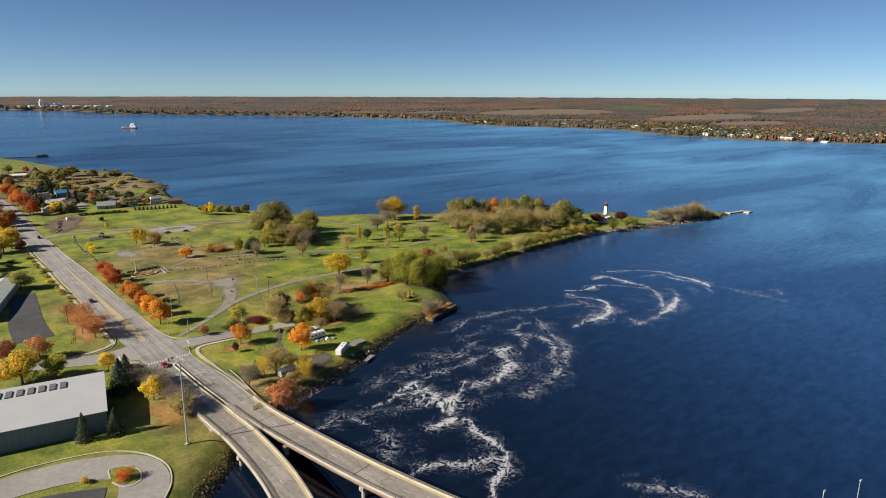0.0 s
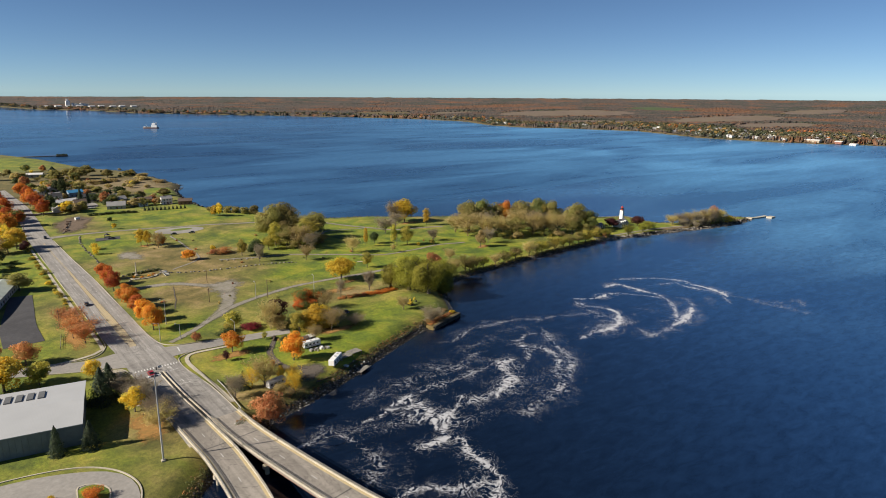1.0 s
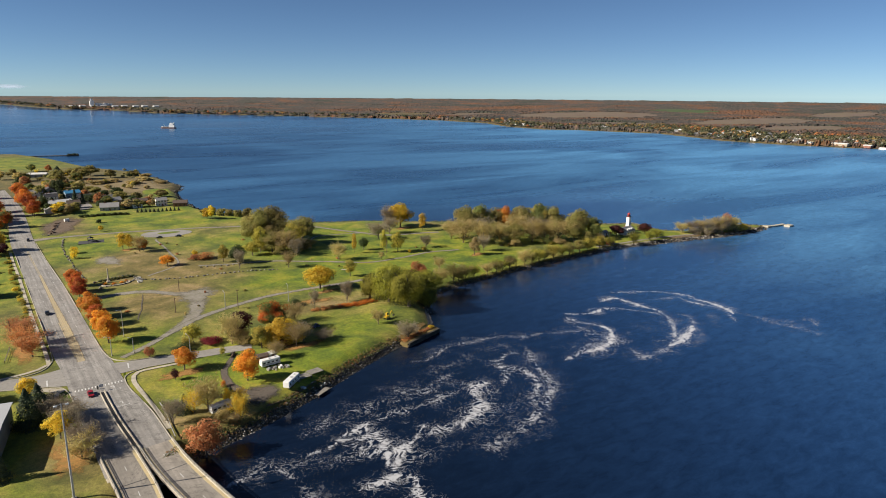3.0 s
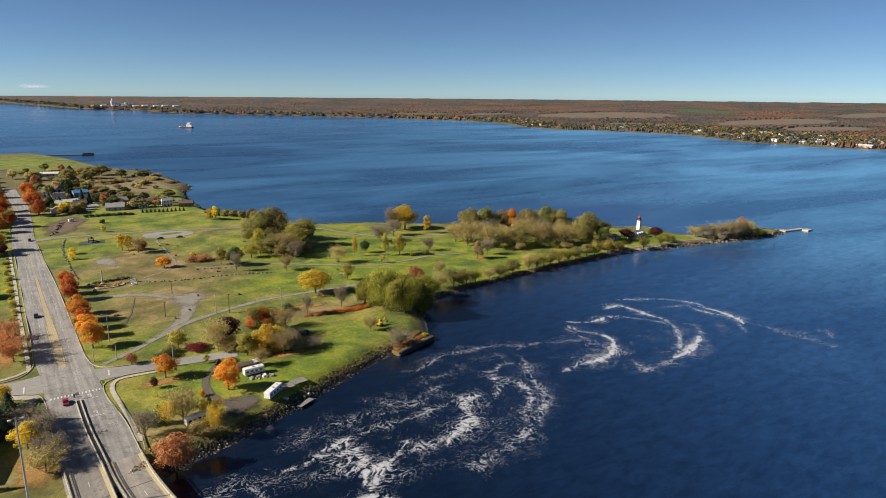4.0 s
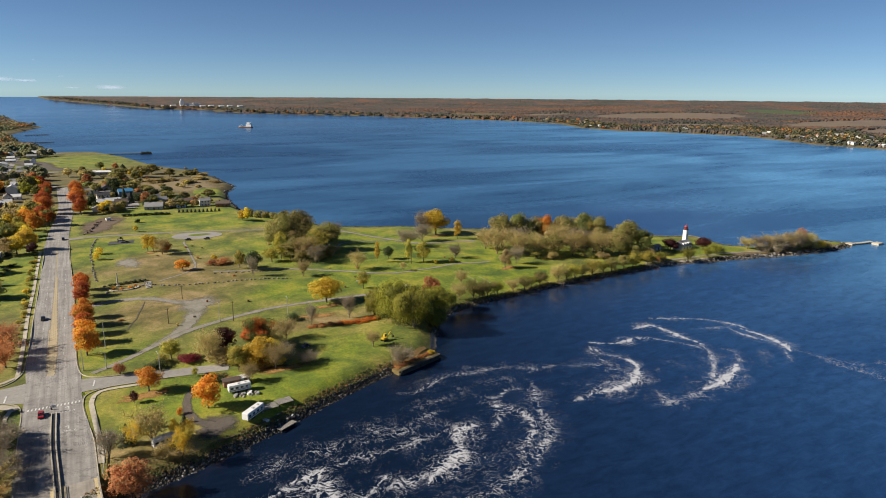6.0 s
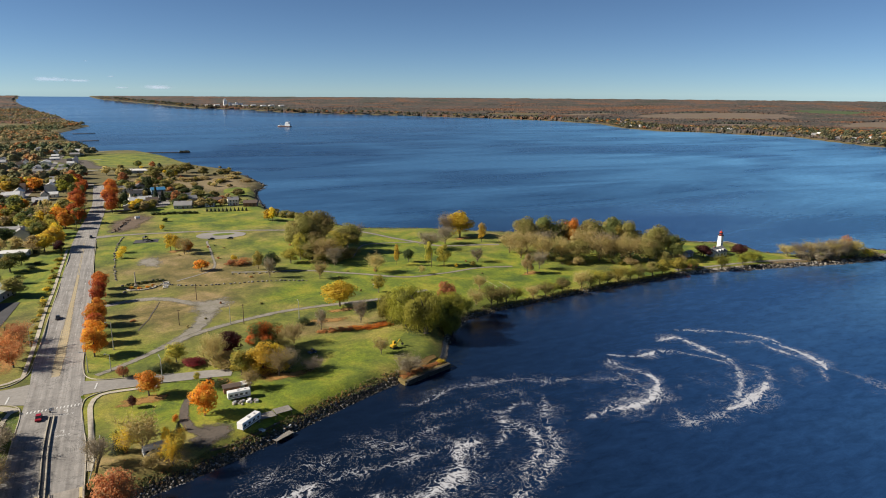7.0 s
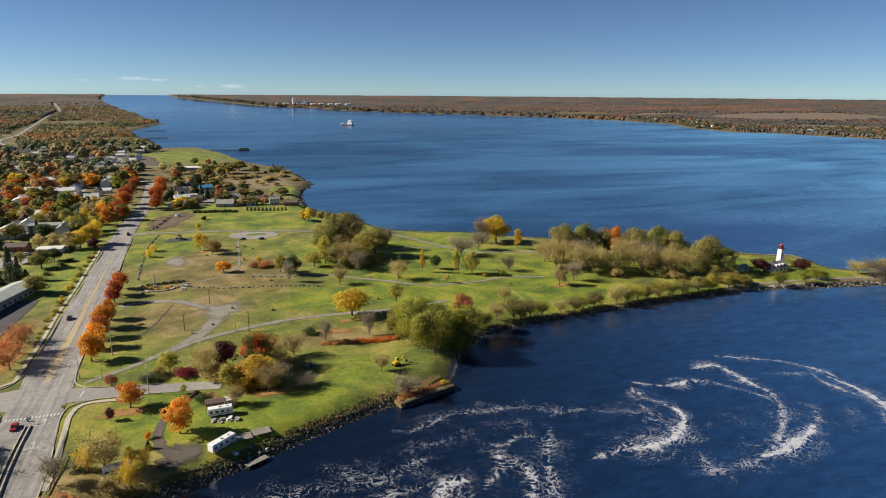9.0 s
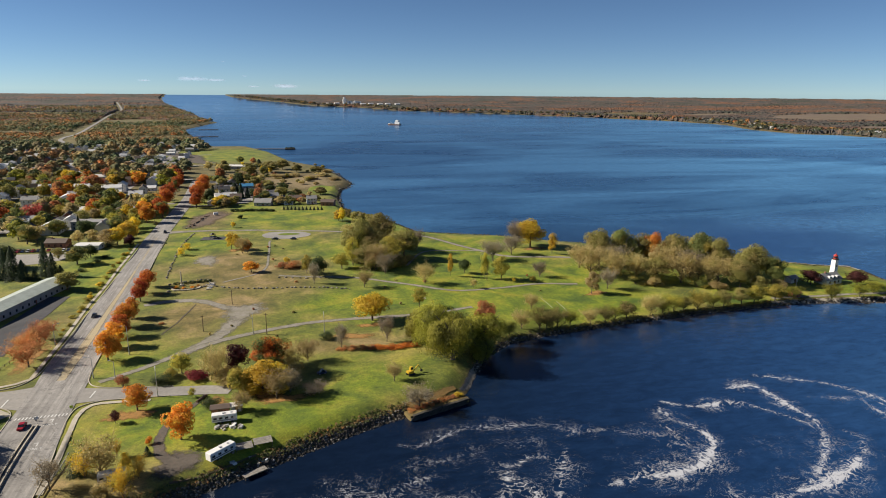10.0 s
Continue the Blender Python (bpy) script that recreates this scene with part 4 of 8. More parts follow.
mid_line = [(72.2, 246, height(72.2, 246) + 0.15), (72.3, 232, height(72.3, 232) + 0.15), (72.6, 220, height(72.6, 220) + 0.15), (73.4, 206, 4.5), (73.9, 196, 4.6)]
part("median_curb", sweep_mesh("median_curb", mid_line, [(-0.95, -0.1), (-0.5, -0.1), (-0.5, 0.55), (-0.85, 0.55)], CONCRETE), None, median)
part("median_curb", sweep_mesh("median_curb", mid_line, [(0.55, -0.1), (0.85, -0.1), (0.8, 0.4), (0.55, 0.4)], CONCRETE), None, median)
part("median_gap", sweep_mesh("median_gap", mid_line, [(-0.49, -0.1), (0.54, -0.1), (0.54, 0.1), (-0.49, 0.1)], BLACK_PAINT), None, median)


# ---- trees ----
def tube(pts, radii, sides, V, F):
    P = [Vector(p) for p in pts]
    first = len(V)
    for i, p in enumerate(P):
        d = (P[min(i + 1, len(P) - 1)] - P[max(i - 1, 0)]).normalized()
        a = d.orthogonal().normalized()
        c = d.cross(a)
        for s in range(sides):
            w = 2 * math.pi * s / sides
            V.append(p + (a * math.cos(w) + c * math.sin(w)) * radii[i])
    for i in range(len(P) - 1):
        for s in range(sides):
            F.append((first + i * sides + s, first + i * sides + (s + 1) % sides, first + (i + 1) * sides + (s + 1) % sides, first + (i + 1) * sides + s))


def cards(pos, nor, up, size, rng, aspect=1.0):
    """Small leaf sprays: bent four-cornered blades at pos, facing nor."""
    k = len(pos)
    nor = nor / (np.linalg.norm(nor, axis=1)[:, None] + 1e-9)
    a = np.cross(nor, up)
    a /= np.linalg.norm(a, axis=1)[:, None] + 1e-9
    c = np.cross(a, nor)
    s = (size * rng.uniform(0.55, 1.25, k))[:, None]
    bend = nor * s * rng.uniform(-0.3, 0.3, k)[:, None]
    q = np.stack([pos - a * s * 0.5 + bend, pos - c * s * 0.5 * aspect, pos + a * s * 0.5 + bend, pos + c * s * 0.5 * aspect], 1)
    V = q.reshape(-1, 3)
    F = np.arange(4 * k).reshape(k, 4)
    return V, F


def unit(rng, k):
    v = rng.normal(size=(k, 3))
    return v / np.linalg.norm(v, axis=1)[:, None]


def crown_clumps(rng, count, centre, radii, size, gap=0.35):
    """Clump centres and sizes spread over an ellipsoid, mostly near its skin."""
    out = []
    for _ in range(count):
        d = unit(rng, 1)[0]
        d[2] = abs(d[2]) if rng.random() < 0.25 else d[2]
        r = rng.uniform(0.35, 0.82)
        out.append((np.array(centre) + d * np.array(radii) * r, size * rng.uniform(0.65, 1.2)))
    return out


def clump_cards(rng, clumps, per, size, aspect=1.0, flat=0.8, hang=0.0):
    pos, nor = [], []
    heart = np.mean([c for c, _ in clumps], 0)
    for c, r in clumps:
        k = int(per * r * r)
        d = unit(rng, k)
        rad = r * rng.uniform(0.55, 1.08, k) ** 0.6
        p = c + d * rad[:, None] * np.array([1, 1, flat])
        if hang:
            p[:, 2] -= hang * rng.uniform(0, 1, k) * (1 - np.abs(d[:, 2]))
        pos.append(p)
        out = p - heart
        out /= np.linalg.norm(out, axis=1)[:, None] + 1e-9
        nor.append(0.6 * d + 0.55 * out + 0.38 * rng.normal(size=(k, 3)))
    pos, nor = np.concatenate(pos), np.concatenate(nor)
    up = np.tile([0.0, 0.0, 1.0], (len(pos), 1)) if hang else unit(rng, len(pos))
    return cards(pos, nor, up, size, rng, aspect)


def trunk_mesh(rng, tall, crown_at, spread, limbs, r):
    V, F = [], []
    lean = rng.normal(0, 0.15, 2)
    top = Vector((lean[0], lean[1], tall * 0.78))
    tube([(0, 0, -0.3), (0, 0, 0.3), top * 0.5, top], [r * 1.35, r, r * 0.7, r * 0.15], 7, V, F)
    for i in range(limbs):
        a = 6.28 * i / limbs + rng.uniform(-0.4, 0.4)
        z = crown_at + rng.uniform(0, 0.35) * (tall - crown_at)
        o = top * (z / top.z)
        e = o + Vector((math.cos(a) * spread, math.sin(a) * spread, rng.uniform(0.25, 0.55) * (tall - crown_at)))
        m = (o + e) / 2 + Vector((0, 0, -0.2))
        tube([o, m, e], [r * 0.5, r * 0.32, r * 0.08], 5, V, F)
    return V, F


def twigs_mesh(rng, tall, spread, crown_at, count):
    """Branches of a bare crown, forking twice."""
    V, F, tips = [], [], []
    for i in range(count):
        a, z = 6.28 * i / count + rng.uniform(-0.5, 0.5), crown_at + rng.uniform(-0.1, 0.5) * (tall - crown_at)
        o = Vector((0, 0, z))
        e = o + Vector((math.cos(a) * spread * rng.uniform(0.5, 1), math.sin(a) * spread * rng.uniform(0.5, 1), rng.uniform(0.3, 0.75) * (tall - z)))
        tube([o, (o + e) / 2 + Vector((0, 0, -0.15)), e], [0.11, 0.07, 0.02], 4, V, F)
        for _ in range(6):
            f = o.lerp(e, rng.uniform(0.35, 1))
            g = f + Vector(rng.normal(0, 0.8, 3)) + Vector((0, 0, 0.8))
            tube([f, g], [0.075, 0.03], 3, V, F)
            tips.append(g)
            for _ in range(4):
                hh = f.lerp(g, rng.uniform(0.4, 1))
                q = hh + Vector(rng.normal(0, 0.5, 3)) + Vector((0, 0, 0.35))
                tube([hh, q], [0.05, 0.02], 3, V, F)
                tips.append(q)
    return V, F, tips


FORMS = {}


def form(kind, variant, fine=True):
    """Trunk and crown meshes of one kind of tree, about 10 m high and 8 m wide."""
    key = (kind, variant, fine)
    if key in FORMS:
        return FORMS[key]
    rng = np.random.default_rng(hash_of(kind) + 17 * variant)
    many, leaf = {2: (2.4, 0.27), True: (1.0, 0.42), False: (0.42, 0.92), 3: (0.22, 1.25)}[fine]
    if kind == "round":
        tv, tf = trunk_mesh(rng, 10, 1.8, 2.6, 6, 0.24)
        cl = crown_clumps(rng, 34, (0, 0, 5.1), (4.0, 4.0, 4.4), 1.45) + [(np.array((0, 0, 8.3)), 1.5), (np.array((0, 0, 5.0)), 2.6)]
        cv, cf = clump_cards(rng, cl, 64 * many, leaf)
        cv[:, 2] = np.where(cv[:, 2] < 1.1, 1.1 + 0.3 * np.abs(cv[:, 2] - 1.1), cv[:, 2])
    elif kind == "oval":
        tv, tf = trunk_mesh(rng, 10, 1.5, 1.8, 6, 0.2)
        cl = crown_clumps(rng, 34, (0, 0, 5.2), (3.9, 3.9, 4.6), 1.15) + [(np.array((0, 0, 8.6)), 1.1), (np.array((0, 0, 4.2)), 2.2)]
        cv, cf = clump_cards(rng, cl, 70 * many, leaf * 0.85)
        cv[:, 2] = np.where(cv[:, 2] < 0.8, 0.8 + 0.3 * np.abs(cv[:, 2] - 0.8), cv[:, 2])
    elif kind == "willow":
        tv, tf = trunk_mesh(rng, 10, 2.5, 2.6, 7, 0.34)
        cl = crown_clumps(rng, 40, (0, 0, 5.6), (3.8, 3.8, 4.0), 1.3) + [(np.array((0, 0, 5.5)), 2.8)]
        cv, cf = clump_cards(rng, cl, 120 * many, leaf * 0.46, aspect=2.8, hang=3.2)
        cv[:, 2] = np.maximum(cv[:, 2], 0.5)
    elif kind == "bare":
        tv, tf = trunk_mesh(rng, 8.5, 1.6, 2.2, 5, 0.17)
        cv, cf, tips = twigs_mesh(rng, 9.4, 3.8, 0.9, 16 if fine in (True, 2) else 7)
        t = np.array(tips)
        k = 5 if fine in (True, 2) else 4
        pos = np.repeat(t, k, 0) + rng.normal(0, 0.5, (len(t) * k, 3))
        lv, lf = cards(pos, unit(rng, len(pos)), unit(rng, len(pos)), leaf * 0.82, rng, 0.6)
        k = len(cv)
        cv = np.concatenate([np.array([v[:] for v in cv]), lv])
        cf = [tuple(f) for f in cf] + [tuple(f + k) for f in lf]
    elif kind == "spruce":
        tv, tf = [], []
        tube([(0, 0, -0.3), (0, 0, 5), (0, 0, 9.8)], [0.26, 0.16, 0.03], 7, tv, tf)
        k = int(3600 * many)
        u = rng.uniform(0, 1, k) ** 1.5
        z = 0.7 + 9.3 * u
        tier = (z * 1.35) % 1.0
        a = rng.uniform(0, 6.283, k)
        wave_ = 1 + 0.16 * np.sin(3 * a + 2.1 * z) + 0.12 * np.sin(5 * a - 3.3 * z)
        rad = (3.9 * (1 - u) ** 0.85 + 0.12) * (0.6 + 0.5 * (1 - tier)) * rng.uniform(0.45, 1.08, k) ** 0.5 * wave_
        d = np.stack([np.cos(a), np.sin(a), np.full(k, 0.6)], 1)
        pos = np.stack([np.cos(a) * rad, np.sin(a) * rad, z - 0.16 * rad], 1)
        cv, cf = cards(pos, d + 0.35 * rng.normal(size=(k, 3)), np.tile([0, 0, 1.0], (k, 1)), leaf * 0.8, rng, 1.4)
    else:
        tv, tf = [], []
        for i in range(5):
            a = 1.256 * i
            tube([(0, 0, -0.2), (math.cos(a) * 1.2, math.sin(a) * 1.2, 3.5), (math.cos(a) * 2.4, math.sin(a) * 2.4, 6.5)], [0.14, 0.09, 0.03], 5, tv, tf)
        cl = [(np.array((rng.uniform(-2.6, 2.6), rng.uniform(-2.6, 2.6), rng.uniform(1.8, 7.0) * 1.0)), rng.uniform(1.3, 2.2)) for _ in range(15)]
        cv, cf = clump_cards(rng, cl, 50 * many, leaf * 1.05, flat=1.0)
        cv[:, 2] = np.maximum(cv[:, 2], 0.05)
    trunk = mesh("trunk", tv, tf, BARK, True)
    crown = mesh("crown", cv, cf, LEAF["olive"])
    FORMS[key] = trunk, crown
    return FORMS[key]


def hash_of(word):
    return sum(ord(c) * (i + 3) for i, c in enumerate(word))


NAMES = {"round": "maple_tree", "oval": "broadleaf_tree", "willow": "willow_tree", "bare": "bare_tree", "spruce": "spruce_tree", "shrub": "shrub"}
LOOKS = {"orange": "bright orange", "deep_orange": "deep orange", "red": "red", "yellow": "yellow", "gold": "golden yellow", "lime": "yellow-green",
         "willow": "olive-green", "olive": "dull olive", "tan": "thin tan", "grey": "grey and leafless", "russet": "russet", "salmon": "pale salmon-orange", "burgundy": "dark burgundy",
         "crimson": "crimson", "green": "dark green", "spruce": "dark green", "turning": "green and red turning", "moss": "dull green", "rose": "rose-red"}
GROWTH = {"round": "rounded maple with %s leaves", "oval": "upright broadleaf tree with %s leaves", "willow": "drooping willow with %s leaves",
          "bare": "half-bare tree, %s twigs", "spruce": "conical spruce with %s needles", "shrub": "low dense shrub with %s leaves"}
tree_count = 0


def tree(kind, colour, x, y, tall, wide, where="on the grass", fine=True, group=""):
    global tree_count
    tree_count += 1
    if fine is True and tall > 15 and kind in ("round", "oval", "willow"):
        fine = 2
    trunk, crown = form(kind, tree_count % 3, fine)
    turn = (tree_count * 137.5) % 360
    s = wide / 6.9
    m = Matrix.LocRotScale((x, y, height(x, y) - 0.05), Euler((0, 0, radians(turn))), (s, s, tall / 10.0))
    t = thing(NAMES[kind], m, (GROWTH[kind] % LOOKS[colour]) + " " + where, "shrub" if kind == "shrub" else "tree", group)
    part("trunk", trunk, None, t)
    c = part("crown", crown, None, t)
    c.material_slots[0].link = "OBJECT"
    c.material_slots[0].material = LEAF[colour]
    return t


def trees(kind, colour, rows, where="on the grass", fine=True, group="", cap=99):
    for x, y, h, w in rows:
        tree(kind, colour, x, y, min(h, cap), w, where, fine, group)


trees("round", "red", [(82.2, 383, 11.5, 7.6), (82.3, 371, 12, 8)], "beside the road", group="maples along the road")
trees("round", "deep_orange", [(82.5, 395, 10.6, 7.4)], "beside the road", group="maples along the road")
trees("round", "orange", [(82.5, 345, 10.5, 8)], "beside the road", group="maples along the road")
trees("round", "red", [(82.5, 321, 11, 8.2)], "beside the road", group="maples along the road")
trees("round", "orange", [(82.3, 333, 11.5, 8.4)], "beside the road", group="maples along the road")
trees("round", "orange", [(82.5, 310, 11.5, 8.2), (82.8, 296, 13, 9.4)], "beside the road", group="maples along the road")
trees("bare", "salmon", [(55.5, 296, 11, 12.8), (54.6, 313, 12, 10.4), (52.6, 326, 9.5, 9.5), (52.5, 305, 12, 9)], "beside the pavement")
trees("round", "olive", [(42.7, 399.8, 10.7, 12)], "on a lawn by the road")
trees("spruce", "spruce", [(3.5, 432.4, 16.8, 7.5), (9.2, 427.6, 19.2, 8.6), (14.2, 426.3, 11.3, 8.7), (20.2, 424.9, 6, 5.6), (23.8, 431.9, 19.6, 8), (28.4, 428.6, 14.6, 7), (31.3, 431.4, 6.2, 5.8)], "beside a car park")
trees("round", "orange", [(101, 249.2, 9.8, 8.4), (117, 225.9, 12.6, 9.2)])
trees("shrub", "orange", [(108, 225.8, 3.5, 2)])
trees("oval", "burgundy", [(95.8, 242.1, 4.9, 3.2)])
trees("spruce", "spruce", [(108.5, 219.6, 2.9, 2.4), (91.6, 214, 7, 4.3)])
trees("oval", "lime", [(111.8, 276.2, 8.8, 8.4), (117.3, 254.9, 4, 2.9)])
trees("round", "lime", [(132.9, 253.2, 10.3, 8.4)], "by the park lane")
trees("oval", "yellow", [(140.7, 253.5, 12, 13), (146, 255.5, 10, 9), (104.5, 211.1, 7, 3.4)])
trees("bare", "yellow", [(100.2, 221, 5.6, 3)])
trees("bare", "yellow", [(105.6, 201, 10.5, 6)])
trees("bare", "grey", [(158, 246.5, 4.5, 8.5)])
trees("round", "gold", [(189.5, 315, 13.6, 15.2)], "beside the gravel track")
trees("bare", "tan", [(98.3, 211, 12.6, 10.7), (124.6, 264.9, 14.5, 9.6), (145.3, 246.5, 10.6, 9), (134, 240.3, 7.4, 6.5), (157.8, 276, 9.4, 8.4), (186.9, 249.7, 7.5, 6.6)])
trees("bare", "grey", [(172, 284.8, 11.5, 5.1), (191.3, 288, 12, 6.2), (192.2, 232.9, 9.1, 10), (86.5, 208.2, 9.5, 7.2), (150, 250, 9, 7)])
trees("oval", "salmon", [(91, 190, 13.5, 12)], "beside the bridge")
trees("round", "burgundy", [(131.6, 272.5, 11.7, 8.4)], "among the park trees")
trees("round", "burgundy", [(437, 315.2, 9.2, 11), (460.5, 307, 9.1, 9.8)], "beside the lighthouse")
trees("round", "turning", [(143.4, 266, 16, 14)], "among the park trees")
trees("shrub", "russet", [(93, 269, 6.4, 4.2)], "by the park lane")
trees("shrub", "tan", [(128, 263, 6, 8), (137, 262, 6, 7), (148, 258, 6, 8), (152, 270, 6, 8), (100, 203, 4, 5), (129, 268, 7, 7)], "under the park trees")
trees("shrub", "yellow", [(146, 251, 6, 8), (137, 251.5, 5, 7)], "under the park trees")
trees("shrub", "lime", [(135, 258, 6, 8), (108, 274, 4, 5)], "under the park trees")
trees("bare", "yellow", [(94, 212, 9, 7), (108, 208, 7, 5)], "under the park trees")
trees("bare", "tan", [(150, 274, 9, 8)], "under the park trees")
trees("shrub", "moss", [(342, 340, 6, 9), (372, 327, 6, 10), (402, 315, 8, 10)], "in a grove", group="grove")
trees("shrub", "tan", [(350, 334, 6, 8), (380, 320, 6, 9), (412, 310, 7, 9)], "in a grove", group="grove")
trees("shrub", "olive", [(203, 400, 7, 10), (213, 398, 7, 10), (222, 405, 8, 11), (198, 418, 8, 11), (228, 412, 7, 9)], "in a park clump")
trees("shrub", "crimson", [(117.8, 270.5, 3.8, 7.5)], "under the park trees")
trees("shrub", "green", [(105.5, 270, 3, 7.2), (124, 246.1, 4.4, 5.7), (166.8, 296.8, 3.8, 5.3), (195.5, 231, 2.6, 3)])
trees("willow", "willow", [(208.4, 274.8, 22, 19), (213, 263.5, 21.5, 20), (203, 285, 15, 12)], "on the river bank")
trees("willow", "willow", [(230, 276, 17, 18), (226, 266, 12, 11)], "on the river bank")
trees("round", "russet", [(234.7, 288, 15.5, 9)], "behind the willows")
trees("bare", "tan", [(253.7, 292, 9.4, 8.4), (288.3, 292, 8.2, 8.6), (323, 296, 10.8, 10.8)], "along the stony shore", group="shoreline trees")
trees("bare", "olive", [(262.8, 292, 11, 11.6), (296.6, 293, 8.3, 9.4), (271.4, 291.5, 9.5, 10.2)], "along the stony shore", group="shoreline trees")
trees("oval", "olive", [(266, 291.5, 8, 8), (309.4, 295.5, 9, 10)], "along the stony shore", group="shoreline trees")
trees("bare", "lime", [(336.8, 297.5, 9.3, 9.8), (351.2, 298.5, 9.4, 11.2)], "along the stony shore", group="shoreline trees")
trees("oval", "olive", [(342.8, 298, 8.1, 7.6), (366.8, 298.5, 9.5, 10.5), (377.7, 299, 9.6, 10.6)], "along the stony shore", group="shoreline trees")
trees("oval", "lime", [(386, 299.5, 9.9, 10.6), (399.4, 300, 9.8, 10.6)], "along the stony shore", group="shoreline trees")
trees("bare", "willow", [(246, 287, 7, 7), (278, 292, 8, 7), (303, 295, 7, 7), (330, 297, 8, 8), (360, 298, 8, 8), (410, 299, 8, 8)], "along the stony shore", group="shoreline trees")
trees("round", "moss", [(354.8, 377.5, 25, 17), (392.6, 354.6, 25.5, 18), (414.1, 318.1, 18, 11.5)], "in a grove", group="grove")
trees("round", "olive", [(338.5, 375.9, 26, 19), (381.4, 362.6, 23.5, 16.5), (399.2, 345.2, 24, 17), (407.8, 327, 24, 20), (392.4, 317.9, 18, 14)], "in a grove", group="grove")
trees("oval", "olive", [(353.4, 338.8, 16, 18.4), (397, 308.4, 10.9, 9.5), (415, 335, 20, 14), (368, 375, 22, 16)], "in a grove", group="grove")
trees("bare", "tan", [(326.2, 363.5, 19.4, 18.2), (333.2, 349.8, 18.8, 16.1), (345.6, 346.5, 17.2, 15), (367.4, 335.4, 18.6, 16.5), (375.3, 331.1, 16.5, 15), (383.9, 325.5, 18.4, 18.1), (326.8, 379, 14.1, 13.8), (371.4, 354.7, 19, 16)], "in a grove", group="grove")
trees("bare", "grey", [(340, 360, 19, 14), (378, 342, 18, 14)], "in a grove", group="grove")
trees("oval", "yellow", [(336, 352, 12, 8)], "in a grove", group="grove")
trees("oval", "tan", [(360, 350, 17, 12), (385, 335, 15, 11)], "in a grove", group="grove")
trees("bare", "grey", [(321.6, 335.7, 11.8, 9.2)], "in a grove", group="grove")
trees("round", "orange", [(372.8, 370.3, 23.5, 13)], "in a grove", group="grove")
trees("oval", "tan", [(308.9, 329.6, 13, 9)], "beside a grove")
trees("bare", "willow", [(429, 293.5, 10.5, 9.2), (447.3, 293, 8.4, 8), (460.2, 296, 7.5, 9.2)], "on the stony shore")
trees("bare", "grey", [(499, 291.7, 9.9, 12), (508.8, 284, 12, 12.5), (521.9, 279, 14, 14)], "on the rocky spit", group="spit thicket")
trees("bare", "tan", [(491.4, 294.7, 8.8, 11.5), (506.5, 288.7, 10.9, 12.5), (516.5, 282, 13, 13.5), (529.7, 278, 14, 13)], "on the rocky spit", group="spit thicket")
trees("shrub", "grey", [(496, 287, 7, 9), (504, 283, 7, 9), (513, 279, 8, 9)], "on the rocky spit", group="spit thicket")
trees("shrub", "tan", [(535, 276, 12, 11.8), (547, 274, 8, 10), (524, 285, 10, 11), (540, 281, 11, 10)], "on the rocky spit", group="spit thicket")
trees("shrub", "yellow", [(543.5, 273, 9, 6.5)], "on the rocky spit")
trees("oval", "russet", [(530.5, 281, 16, 9)], "on the rocky spit")
trees("oval", "gold", [(121.6, 472.6, 12.9, 8.4), (124.6, 468.5, 11.8, 7)], "in the park")
trees("round", "orange", [(131.9, 460.5, 9, 5.9), (134.9, 411.4, 7.4, 8.2)], "in the park")
trees("bare", "tan", [(129.1, 458, 11.9, 8.7), (193.8, 367.1, 10.3, 8.5), (226.8, 365.1, 11.8, 10.8), (205.3, 398.9, 17, 13.3), (267, 312.1, 8.9, 7.2), (250.7, 352.5, 5.7, 4.3)], "in the park")
trees("bare", "grey", [(295.3, 366.4, 9.4, 7.8), (281.7, 408.4, 13.5, 15), (298.5, 419.4, 14, 12.6), (308.7, 438, 20, 11.6), (239.2, 437.2, 16.3, 9.7), (209.5, 390.3, 12.8, 10.4), (168.2, 379.8, 12.7, 5.5)], "in the park")
trees("shrub", "russet", [(159.1, 415.6, 4.5, 10), (153, 417, 4, 7)], "in dry grass")
trees("shrub", "gold", [(155.6, 427, 5.7, 3.8), (94.1, 477.7, 5.3, 5.2), (91.9, 462.7, 5.9, 5)], "in dry grass")
trees("round", "green", [(172.1, 393.6, 13.2, 9.6), (254.9, 382.7, 8.8, 6.3)], "in the park")
trees("round", "olive", [(226.9, 420.5, 21, 18.5), (200.7, 435.9, 27, 20.3), (216.2, 447.6, 26, 22.5), (200, 407.9, 14.6, 13.5), (210, 428, 20, 18)], "in a park clump")
trees("oval", "lime", [(165.8, 402.4, 12.1, 7.8), (186.5, 407.4, 10.3, 12.1), (271.3, 365.3, 14.8, 10.9), (193.8, 412, 19, 10.2), (215.8, 409.3, 18.6, 18.9)], "in the park")
trees("oval", "lime", [(263, 369.7, 16.5, 5.8), (287, 356.8, 4.2, 4.4)], "in the park")
trees("oval", "lime", [(214.8, 327.9, 10.6, 8.3)], "in the park")
trees("oval", "yellow", [(244.9, 377.8, 14, 3.9), (276.8, 359.3, 2.9, 2.8), (325.1, 414.2, 15.6, 6.7)], "in the park")
trees("round", "gold", [(318.6, 435.6, 21.7, 19.4)], "beside the shore path")
trees("oval", "tan", [(21.3, 512.1, 10.5, 10), (30.5, 509.8, 11.3, 9.2), (41.2, 500.3, 12.7, 13.6)], "by the road")
trees("round", "yellow", [(47, 502.4, 13.2, 11.4), (52.8, 511.2, 16, 11.7)], "by the road")
trees("round", "burgundy", [(56.3, 495.1, 9.2, 6.8)], "by the road")
